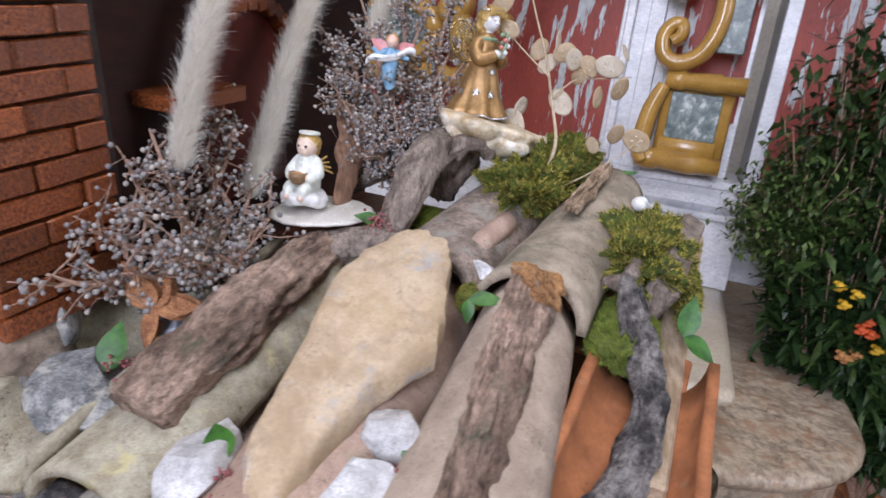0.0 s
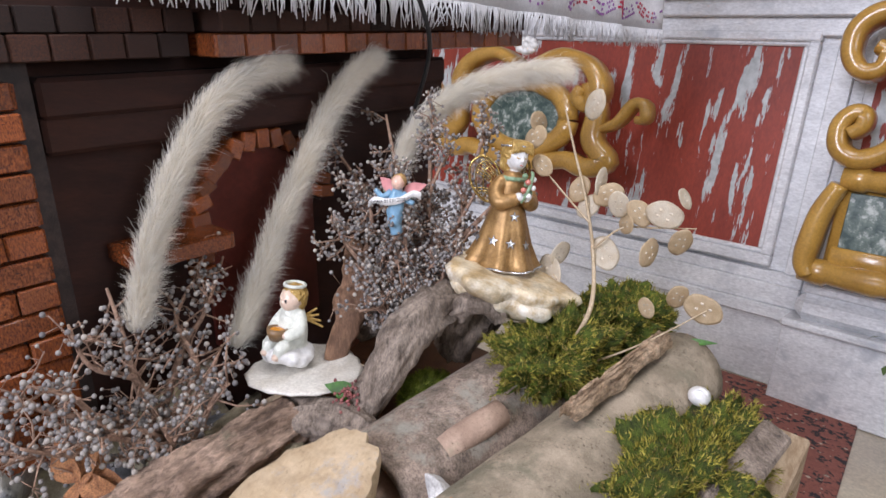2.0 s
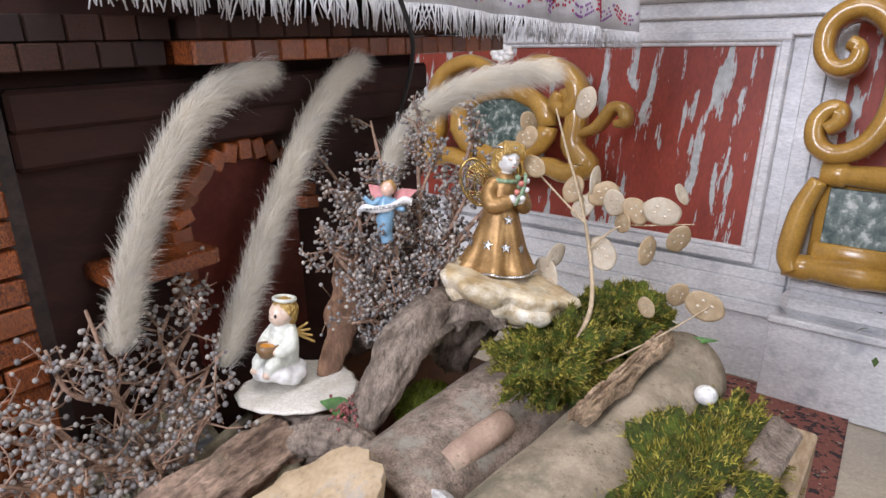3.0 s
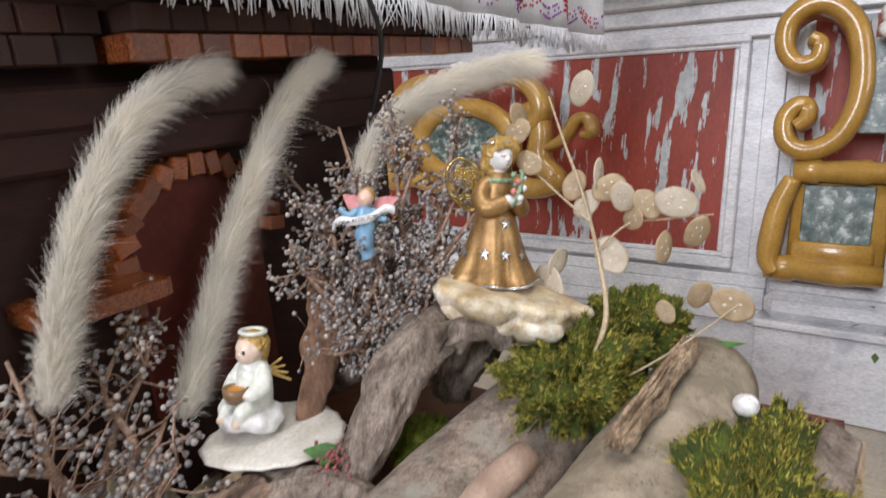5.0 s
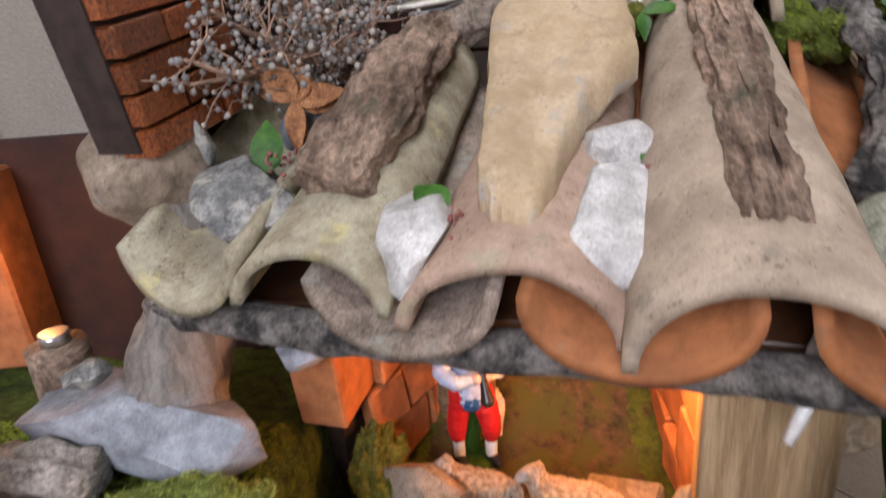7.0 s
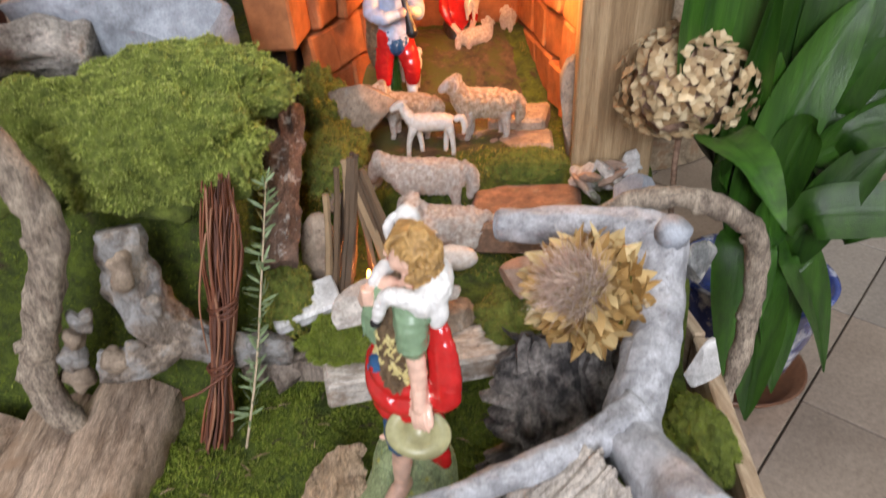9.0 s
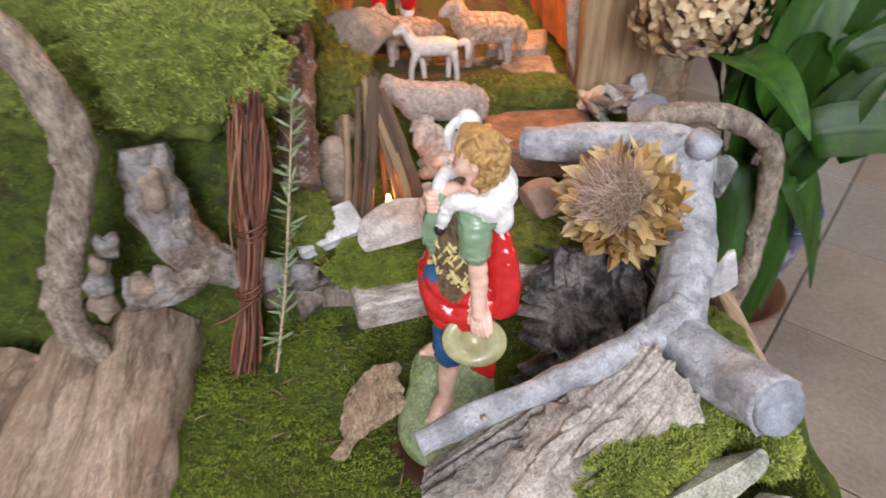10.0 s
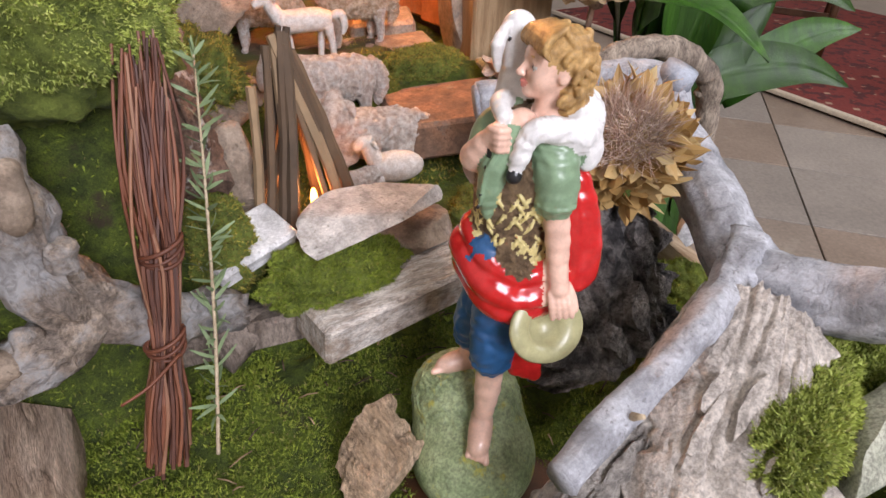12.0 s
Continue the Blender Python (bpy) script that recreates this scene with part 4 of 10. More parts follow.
for sgn in (-1, 1):
    g = Geo()
    flat_curve(g, [(sgn * 0.05, 2.06), (sgn * 0.15, 2.10), (sgn * 0.26, 2.06), (sgn * 0.31, 1.97), (sgn * 0.28, 1.90), (sgn * 0.235, 1.93), (sgn * 0.25, 1.97)], 0.06, 0.034)
    part("volute", g, "gold_paint", cart)
    g = Geo()
    flat_curve(g, [(sgn * 0.27, 1.99), (sgn * 0.31, 1.88), (sgn * 0.31, 1.76), (sgn * 0.37, 1.68), (sgn * 0.30, 1.64), (sgn * 0.22, 1.66), (sgn * 0.10, 1.63), (0, 1.62)], 0.05, 0.042)
    part("side_scroll", g, "gold_paint", cart)
    g = Geo()
    flat_curve(g, [(sgn * 0.31, 1.80), (sgn * 0.39, 1.84), (sgn * 0.44, 1.92), (sgn * 0.48, 1.92), (sgn * 0.49, 1.87), (sgn * 0.46, 1.86)], 0.04, 0.022)
    part("curl", g, "gold_paint", cart)
g = Geo()
for k in range(9):
    a = 2 * math.pi * k / 8
    r = 0.0 if k == 8 else 0.032
    g.ball((r * math.cos(a), -0.05, 2.13 + r * 0.8 * math.sin(a)), (0.02, 0.02, 0.016), 0, 8, 6, mtx=T_CART)
part("flower", g, "white_paint", cart, "white carved flower")

# crib's ground: a wooden base with a mossy, terraced top
def lift(a, b, v):
    t = min(1.0, max(0.0, (v - a) / (b - a)))
    return t * t * (3 - 2 * t)


def right_edge(y):
    return 0.085 + 0.2 * lift(-0.5, 0.5, y) + 0.04 * lift(0.2, 0.6, y) + 0.1 * lift(0.6, 1.3, y)


def ground_height(x, y):
    h = 0.335
    if True:
        e = 0.33 + 0.05 * noise.noise(Vector((x * 5, 0.3, 0)))
        h += 0.115 * lift(e, e + 0.06, y) * lift(-0.60, -0.50, x + 0.05)
        h += 0.085 * lift(0.56, 0.63, y)
        h += 0.10 * lift(0.95, 1.25, y)
        hill = lift(-0.33, -0.40, x) * lift(0.33, 0.42, y)
        h = h * (1 - hill) + (0.755 + 0.02 * noise.noise(Vector((x * 6, y * 6, 0)))) * hill
        h += 0.13 * lift(-0.06, 0.06, x) * lift(0.12, -0.06, y) * lift(-0.35, -0.12, y)
    h -= 0.055 * math.exp(-(((x + 0.18) / 0.085) ** 2 + ((y - 0.09) / 0.085) ** 2))
    return h + 0.004 * noise.noise(Vector((x * 70, y * 70, 8))) + 0.012 * noise.noise(Vector((x * 9, y * 9, 1))) + 0.006 * noise.noise(Vector((x * 27, y * 27, 4)))


NX, NY = 190, 270
GX0, GY0, GY1 = -1.15, -0.42, 1.55
g = Geo()
verts, faces = [], []
for j in range(NY + 1):
    y = GY0 + (GY1 - GY0) * j / NY
    x1 = right_edge(y)
    for i in range(NX + 1):
        x = GX0 + (x1 - GX0) * i / NX
        verts.append((x, y, ground_height(x, y)))
for j in range(NY):
    for i in range(NX):
        a = j * (NX + 1) + i
        faces.append((a, a + 1, a + NX + 2, a + NX + 1))
g.add(verts, faces)
solo("ground", (-0.4, 0.3, 0.335), g, "moss_base", "uneven mossy ground of the crib with bare brown patches", "ground", kind="structure")
base = thing("crib_base", (-0.4, 0.3, 0.0), "low wooden base under the crib with rough board edges", "base")
g = Geo()
ring = [(right_edge(y) - 0.012, y) for y in [GY0 + 0.02 + (GY1 - GY0) * k / 12 for k in range(13)]]
outline = [(GX0 + 0.02, GY0 + 0.02)] + ring + [(GX0 + 0.02, ring[-1][1])]
n = len(outline)
g.add([(x, y, 0.0) for x, y in outline] + [(x, y, 0.31) for x, y in outline], [(k, (k + 1) % n, (k + 1) % n + n, k + n) for k in range(n)] + [tuple(range(n))[::-1], tuple(range(n, 2 * n))])
part("box", g, "dark_wood", base, smooth=False)
for k, ((xa, ya), (xb, yb)) in enumerate((((0.315, 0.34), (0.245, 0.05)), ((0.245, 0.048), (0.10, -0.40)), ((0.32, 0.62), (0.317, 0.345)))):
    g = Geo()
    ang = math.degrees(math.atan2(yb - ya, xb - xa))
    ln = math.hypot(xb - xa, yb - ya)
    g.box(((xa + xb) / 2, (ya + yb) / 2, 0.18), (ln, 0.024, 0.36), 0, rot=(0, 0, ang), bevel=0.003, wob=0.004, seed=k)
    part("edge_board", g, "cut_wood", base, smooth=False)

# ---- the stable: posts, walls, beam and roof ----
HUT = turned(-13.6, (-0.363, 0.642, 0.0))


def on_roof(u, v, z):
    return HUT @ Vector((u, v, z))


def roof_z(v):
    """Height of the roof boards above v metres behind the eave."""
    return 1.02 + 0.38 * v


def coppo(g, u, v0, v1, w0, w1, rise, z0, z1, up=True, thick=0.014, skew=0.0, mat=0, wear=0.004, seed=0, seg=16, rows=10):
    """A curved roof tile from the eave side (v0, width w0, height z0) to the ridge side (v1, w1, z1)."""
    verts, faces = [], []
    for i in range(rows + 1):
        t = i / rows
        v, w, z = v0 + (v1 - v0) * t, w0 + (w1 - w0) * t, z0 + (z1 - z0) * t
        for lay in (0, 1):
            for k in range(seg + 1):
                a = math.pi * k / seg
                r = w / 2 - thick * lay
                du = -math.cos(a) * r
                dz = math.sin(a) * (rise - thick * lay) * (1 if up else -1)
                p = Vector((u + skew * t + du, v, z + dz))
                p += noise.noise_vector(p * 12 + Vector((seed, 0, 0))) * wear
                verts.append(HUT @ p)
    s = seg + 1
    for i in range(rows):
        for k in range(seg):
            a = i * 2 * s + k
            faces.append((a, a + 1, a + 1 + 2 * s, a + 2 * s))
            b = a + s
            faces.append((b + 1, b, b + 2 * s, b + 1 + 2 * s))
        for k in (0, seg):
            a = i * 2 * s + k
            q = (a, a + 2 * s, a + 3 * s, a + s)
            faces.append(q if k == 0 else q[::-1])
    for i in (0, rows):
        for k in range(seg):
            a = i * 2 * s + k
            q = (a, a + s, a + s + 1, a + 1)
            faces.append(q if i == 0 else q[::-1])
    if not up:
        faces = [f[::-1] for f in faces]
    g.add(verts, faces, mat)
    return g


stable = thing("stable", on_roof(0.35, 0.3, 0.5), "small stable of wood and brick with an old tiled roof", "stable")
g = Geo()
for k in range(5):
    v = 0.17 + 0.17 * k
    g = Geo()
    g.box((0.30, v, roof_z(v) - 0.06), (0.84, 0.168, 0.018), 0, HUT, rot=(20.8, 0, 0), bevel=0.002)
    part("roof_board", g, "dark_wood", stable, smooth=False)
g = Geo()
g.tube([on_roof(-0.16, 0.05, 1.000), on_roof(0.15, 0.04, 0.992), on_roof(0.45, 0.045, 0.994), on_roof(0.72, 0.05, 0.985)], [0.024, 0.026, 0.024, 0.022], 20, bump=0.35, scale=40, step=8)
part("eave_beam", g, "bark_black", stable, "dark barked branch as eave beam")
g = Geo()
g.box((0.255, 0.665, 0.75), (0.14, 0.10, 0.47), 0, None, rot=(0, 0, -13), bevel=0.004, wob=0.004)
part("post", g, "post_wood", stable, "grained squared wooden post", smooth=False)
g = Geo()
g.box((0.05, 1.40, 0.82), (0.62, 0.03, 0.75), 0, None, rot=(0, 0, -3))
part("back_wall", g, "brick_mortar", stable, smooth=False)
for k in range(6):
    g = Geo()
    g.box((0.05, 1.378, 0.585 + 0.082 * k), (0.42, 0.02, 0.078), 0, None, rot=(0, 0, -3), bevel=0.003, wob=0.003, seed=k)
    part("board", g, "tile_orange", stable, "reddish brown board of the back wall", smooth=False)
wl = Geo()
wl.box((-0.225, 1.16, 0.80), (0.03, 0.62, 0.60), 0, None, rot=(0, 0, -22.4))
part("side_wall", wl, "brick_mortar", stable, smooth=False)
wr = Geo()
wr.box((0.262, 1.10, 0.78), (0.03, 0.72, 0.60), 0, None, rot=(0, 0, -2))
part("side_wall", wr, "brick_mortar", stable, smooth=False)
rnd = random.Random(3)
for x0, y0, ln, yaw in ((0.232, 0.74, 0.62, -2), (-0.280, 0.92, 0.46, -22.4)):
    for row in range(5):
        z = 0.60 + 0.095 * row
        pos = -0.03 * (row % 2)
        while pos < ln:
            w = rnd.uniform(0.10, 0.17)
            g = Geo()
            ang = radians(yaw)
            c = Vector((x0 - math.sin(ang) * (pos + w / 2), y0 + math.cos(ang) * (pos + w / 2), z))
            g.box(c, (rnd.uniform(0.03, 0.045), w - 0.006, 0.09), 0, None, rot=(rnd.uniform(-4, 4), rnd.uniform(-4, 4), yaw + rnd.uniform(-5, 5)), bevel=0.005, wob=0.010, seed=rnd.random() * 9)
            part("brick", g, "tile_orange", stable, smooth=False)
            pos += w
for k, (z, dx) in enumerate(((0.80, 0.0), (0.90, 0.008))):
    g = Geo()
    g.box((-0.335 + dx, 0.875, z + 0.04), (0.085, 0.13, 0.20 if k == 0 else 0.12), 0, None, rot=(3, -2, -10 + 6 * k), bevel=0.005, wob=0.008, seed=k + 4)
    part("brick", g, "tile_orange", stable, smooth=False)

# channel tiles, hollow upward, under the cover tiles
for k, (u, mt) in enumerate(((-0.043, "tile_lichen"), (0.225, "tile_grey"), (0.455, "tile_orange"), (0.70, "tile_orange"))):
    g = Geo()
    z0 = 1.085 if k else 1.112
    coppo(g, u, -0.015, 0.45, 0.215 if k else 0.170, 0.17, 0.085, z0, z0 + 0.20, False, seed=k)
    part("channel_tile", g, mt, stable)
    if k in (0, 1, 3):
        continue
    g = Geo()
    coppo(g, u + 0.01, 0.40, 0.78, 0.20, 0.165, 0.08, z0 + 0.18, z0 + 0.30, False, seed=k + 7)
    part("channel_tile", g, "tile_orange", stable)
# cover tiles, hollow downward
COVERS = (
    (0.122, -0.02, 0.44, 0.19, 0.14, 0.075, 1.050, 1.235, 0.0, "tile_lichen"),
    (0.337, -0.015, 0.47, 0.232, 0.17, 0.085, 1.035, 1.235, 0.0, "tile_pink"),
    (0.560, -0.05, 0.43, 0.228, 0.150, 0.098, 1.035, 1.255, -0.048, "tile"),
    (0.335, 0.42, 0.86, 0.185, 0.165, 0.075, 1.285, 1.395, 0.02, "tile_grey"),
    (0.515, 0.400, 0.95, 0.182, 0.148, 0.080, 1.292, 1.402, 0.014, "tile_stained"),
)
for k, (u, v0, v1, w0, w1, rise, z0, z1, skew, mt) in enumerate(COVERS):
    g = Geo()
    coppo(g, u, v0, v1, w0, w1, rise, z0, z1, True, skew=skew, seed=20 + k, seg=20, rows=16)
    part("cover_tile", g, mt, stable)

# ---- moss ----
def blade_mesh(g, pts, nrm, length, width, rng, spread=0.7):
    """Thin pointed blades, one at each point, along its normal with some spread."""
    n = len(pts)
    way = nrm + rng.normal(0, spread, (n, 3))
    way /= np.linalg.norm(way, axis=1, keepdims=True)
    side = np.cross(way, rng.normal(0, 1, (n, 3)))
    side /= np.linalg.norm(side, axis=1, keepdims=True) + 1e-9
    ln = length * rng.uniform(0.5, 1.25, (n, 1))
    w = width * rng.uniform(0.6, 1.3, (n, 1))
    tri = np.stack([pts - side * w / 2 - nrm * length * 0.15, pts + side * w / 2 - nrm * length * 0.15, pts + way * ln], 1).reshape(-1, 3)
    k = len(g.v)
    g.v.extend(map(tuple, tri.tolist()))
    g.f.extend((k + 3 * i, k + 3 * i + 1, k + 3 * i + 2) for i in range(n))
    g.m.extend([0] * n)


def ground_points(x0, x1, y0, y1, count, rng, keep):
    out, nrm = [], []
    for _ in range(count):
        x, y = rng.uniform(x0, x1), rng.uniform(y0, y1)
        if x > right_edge(y) - 0.015 or not keep(x, y):
            continue
        z, e = ground_height(x, y), 0.012
        zx, zy = ground_height(x + e, y) - z, ground_height(x, y + e) - z
        out.append((x, y, z + 0.0045 * noise.noise(Vector((x * 95, y * 95, 2))) + 0.003))
        nrm.append((-zx / e, -zy / e, 1.0))
    nrm = np.array(nrm)
    return np.array(out), nrm / np.linalg.norm(nrm, axis=1, keepdims=True)


def patchy(x, y):
    return noise.noise(Vector((x * 11, y * 11, 7))) > -0.38


rng = np.random.default_rng(5)
g = Geo()
blade_mesh(g, *ground_points(-0.72, 0.24, -0.30, 0.36, 170000, rng, patchy), 0.0046, 0.0015, rng)
solo("ground_moss", (-0.3, 0.1, 0.335), g, "moss", "short bright green moss covering the crib's ground", "moss", kind="stuff", smooth=False)
g = Geo()
blade_mesh(g, *ground_points(-0.34, 0.30, 0.36, 1.45, 30000, rng, lambda x, y: noise.noise(Vector((x * 9, y * 9, 3))) > (-0.1 if y < 0.72 else 0.22)), 0.006, 0.0024, rng)
solo("terrace_moss", (0.0, 0.7, 0.5), g, "moss_yellow", "yellowish moss on the steps up to the stable", "moss", kind="stuff", smooth=False)
g = Geo()
blade_mesh(g, *ground_points(-0.95, -0.30, 0.32, 0.80, 36000, rng, lambda x, y: True), 0.007, 0.0026, rng)
solo("hill_moss", (-0.55, 0.5, 0.75), g, "moss", "thick moss covering the hillside", "moss", kind="stuff", smooth=False)


def cushion(name, c, r, seed, count, label, mat="moss_light", lumps=0.16, blade=0.0040, base="moss_body", kind="", rot=0.0, width=0.0015):
    """A rounded cushion of moss: a lumpy body and its blades."""
    rg = np.random.default_rng(seed)
    ob = thing(name, (c[0], c[1], c[2]), label, "moss")

    def skin(d):
        k = 1 + lumps * (1.3 * noise.noise(d * 2.3 + Vector((seed, 0, 0))) + 0.9 * noise.noise(d * 5 + Vector((0, seed, 0))) + 0.5 * noise.noise(d * 11 + Vector((0, seed, 0))) + 0.34 * noise.noise(d * 24 + Vector((seed, 0, 3))))
        p = Vector((d.x * r[0], d.y * r[1], d.z * r[2])) * k
        p.rotate(Euler((0, 0, radians(rot))))
        return p + Vector(c)

    gb = Geo()
    gb.ball((0, 0, 0), 1.0, 0, 64, 40)
    gb.v = [tuple(skin(Vector(p))) for p in gb.v]
    part("body", gb, base, ob)
    d = rg.normal(0, 1, (int(count * 2.6), 3))
    d /= np.linalg.norm(d, axis=1, keepdims=True)
    d = d[d[:, 2] > -0.45]
    pts = np.array([skin(Vector(q))[:] for q in d])
    nrm = d / np.array(r)
    nrm = nrm / np.linalg.norm(nrm, axis=1, keepdims=True)
    if rot:
        ca, sa = math.cos(radians(rot)), math.sin(radians(rot))
        nrm = np.stack([nrm[:, 0] * ca - nrm[:, 1] * sa, nrm[:, 0] * sa + nrm[:, 1] * ca, nrm[:, 2]], 1)
    gb = Geo()
    blade_mesh(gb, pts, nrm, blade, width, rg)
    part("moss_pile", gb, mat, ob, smooth=False, kind="stuff")
    return ob


cushion("moss_cushion", (-0.450, 0.405, 0.722), (0.128, 0.090, 0.080), 11, 26000, "thick bright green moss cushion bulging over the bank")
cushion("moss_cushion", (-0.445, 0.535, 0.762), (0.150, 0.11, 0.060), 12, 18000, "flat bright green moss cushion on the hill")
cushion("moss_cushion", (-0.625, 0.465, 0.722), (0.125, 0.11, 0.085), 13, 14000, "bright green moss cushion on the hill", "moss_light")
cushion("moss_patch", (-0.222, 0.318, 0.452), (0.078, 0.048, 0.034), 14, 16000, "green moss patch lying on a pale plank", "moss")
cushion("moss_patch", (-0.325, 0.40, 0.47), (0.04, 0.06, 0.07), 15, 3500, "olive moss beside the bundle of twigs", "moss_yellow")
cushion("moss_patch", (0.10, 0.66, 0.535), (0.075, 0.045, 0.03), 16, 4000, "yellow moss before the stable", "moss_yellow")
cushion("moss_patch", (-0.255, 0.70, 0.565), (0.06, 0.13, 0.05), 17, 6500, "yellow moss at the stable's corner", "moss_yellow", lumps=0.28)
cushion("moss_patch", (-0.275, 0.86, 0.62), (0.04, 0.08, 0.07), 18, 5500, "yellow moss climbing the stable's wall", "moss_yellow", lumps=0.28)
cushion("moss_patch", (-0.012, -0.078, 0.497), (0.090, 0.036, 0.024), 19, 14000, "bright moss between bark and stones", "moss_light", rot=22, blade=0.0042, width=0.002)
cushion("moss_patch", (0.085, -0.085, 0.488), (0.040, 0.035, 0.022), 20, 4500, "bright moss between bark and stones", "moss_light", blade=0.0042, width=0.002)
cushion("moss_patch", (0.0, 0.33, 0.45), (0.05, 0.06, 0.03), 21, 2500, "thin moss behind the shepherd", "moss_yellow")
cushion("moss_patch", (0.235, 0.16, 0.34), (0.035, 0.07, 0.04), 22, 2000, "moss at the base's edge", "moss")

# ---- branches and roots ----
trunk = thing("forked_branch", (0.1, 0.1, 0.50), "thick smooth grey forked branch with cut ends", "branch")
g = Geo()
g.tube([(-0.012, 0.362, 0.592), (0.05, 0.332, 0.602), (0.12, 0.293, 0.612), (0.168, 0.262, 0.605), (0.150, 0.19, 0.565), (0.098, 0.10, 0.545), (0.055, 0.03, 0.528), (0.060, -0.04, 0.545), (0.066, -0.105, 0.570)],
       [0.023, 0.025, 0.027, 0.034, 0.031, 0.029, 0.031, 0.029, 0.028], 30, bump=0.16, scale=22, step=9, grain=0.16)
part("stem", g, "grey_wood", trunk)
g = Geo()
g.tube([(0.066, 0.038, 0.538), (-0.005, 0.012, 0.540), (-0.09, -0.012, 0.540), (-0.165, -0.028, 0.532), (-0.236, -0.042, 0.520)], [0.028, 0.0155, 0.0132, 0.0125, 0.0122], 26, bump=0.26, scale=26, step=9, grain=0.16)
part("side_branch", g, "grey_wood", trunk)
g = Geo()
g.tube([(0.176, 0.242, 0.622), (0.181, 0.236, 0.6425)], [0.023, 0.019], 18, bump=0.12, scale=40)
part("knot", g, "stone_blue", trunk, "dark blue-grey cut knot")
g = Geo()
g.tube([(0.066, -0.103, 0.569), (0.0665, -0.110, 0.5725)], [0.027, 0.024], 16, bump=0.08, scale=40)
part("cut_face", g, "stone_blue", trunk, "dark grey cut face")
g = Geo()
g.tube([(-0.010, 0.361, 0.592), (-0.016, 0.364, 0.591)], [0.022, 0.020], 14, bump=0.08, scale=40)
part("cut_face", g, "stone_blue", trunk, "dark grey cut face")
for k, (p, q) in enumerate((((0.115, 0.15, 0.592), (0.11, 0.155, 0.60)), ((-0.175, -0.040, 0.540), (-0.176, -0.048, 0.548)))):
    g = Geo()
    g.tube([p, q], [0.0032, 0.0018], 7)
    part("twig_stub", g, "pale_twig", trunk)

def vine_branch(pts, rad, label, knots, seed):
    ob = thing("vine_branch", pts[-1], label, "branch")
    line, rr = smooth_line([Vector(p) for p in pts], rad, 9)
    part("stem", Geo().tube(line, rr, 20, bump=0.30, scale=42), "vine", ob)
    rn = random.Random(seed)
    for t in knots:
        i = int(t * (len(line) - 2))
        d = (line[i + 1] - line[i]).normalized()
        out = d.cross(Vector((rn.gauss(0, 1), -1.0, rn.gauss(0, 1)))).normalized()
        part("knot", Geo().tube([line[i] + out * rr[i] * 0.6, line[i] + out * rr[i] * 1.25], [rr[i] * 0.55, rr[i] * 0.32], 10, bump=0.3, scale=80), "vine", ob)
    d = (line[0] - line[1]).normalized()
    part("cut_end", Geo().tube([line[0] - d * 0.001, line[0] + d * 0.002], [rr[0] * 0.92, rr[0] * 0.80], 14), "cut_wood", ob, "pale cut end")
    return ob


vine_branch([(0.12, 0.33, 0.612), (0.158, 0.31, 0.640), (0.215, 0.30, 0.643), (0.272, 0.295, 0.622), (0.318, 0.29, 0.590), (0.338, 0.29, 0.54), (0.345, 0.285, 0.46), (0.338, 0.27, 0.38), (0.325, 0.262, 0.30)],
            [0.012, 0.0135, 0.015, 0.016, 0.0165, 0.016, 0.015, 0.014, 0.013], "bent brown vine branch arching over the crib's edge", (0.3, 0.55, 0.8), 3)
vine_branch([(-0.64, 0.25, 0.86), (-0.585, 0.25, 0.845), (-0.545, 0.25, 0.79), (-0.536, 0.25, 0.70), (-0.568, 0.25, 0.62), (-0.605, 0.25, 0.54), (-0.618, 0.25, 0.475), (-0.60, 0.25, 0.415)],
            [0.017, 0.019, 0.020, 0.020, 0.019, 0.019, 0.019, 0.018], "curved grey-brown vine branch standing on split wood", (0.25, 0.45, 0.7), 5)

root = thing("root", (-0.45, 0.30, 0.45), "knotty grey-brown root with knobs and a broken end", "root")
g = Geo()
g.tube([(-0.325, 0.335, 0.432), (-0.38, 0.32, 0.455), (-0.43, 0.30, 0.495), (-0.475, 0.29, 0.55), (-0.485, 0.295, 0.62), (-0.49, 0.31, 0.67)], [0.018, 0.021, 0.024, 0.029, 0.027, 0.024], 28, bump=0.3, scale=40, step=9, grain=0.4)
part("stem", g, "root_wood", root)
g = Geo()
g.tube([(-0.45, 0.29, 0.515), (-0.50, 0.275, 0.495), (-0.55, 0.275, 0.492)], [0.022, 0.026, 0.022], 14, bump=0.3, scale=40, step=8, grain=0.4)
part("side_stem", g, "root_wood", root)
rnd = random.Random(8)
for k, (p, r) in enumerate((((-0.575, 0.262, 0.49), 0.018), ((-0.573, 0.262, 0.52), 0.017), ((-0.565, 0.265, 0.548), 0.015), ((-0.552, 0.268, 0.57), 0.015), ((-0.58, 0.262, 0.575), 0.012), ((-0.585, 0.265, 0.60), 0.010), ((-0.525, 0.262, 0.51), 0.017), ((-0.50, 0.262, 0.518), 0.013), ((-0.475, 0.255, 0.645), 0.017), ((-0.46, 0.262, 0.588), 0.014))):
    g = Geo()
    g.ball(p, (r * 0.9, r * 0.85, r * 1.2), 0, 16, 12, bump=0.7, scale=70)
    part("knob", g, "root_wood" if k % 2 else "stone_tan", root)
g = Geo()
g.tube([(-0.30, 0.35, 0.40), (-0.36, 0.33, 0.395)], [0.02, 0.03], 9, bump=0.5, scale=60)
part("broken_end", g, "driftwood", root)

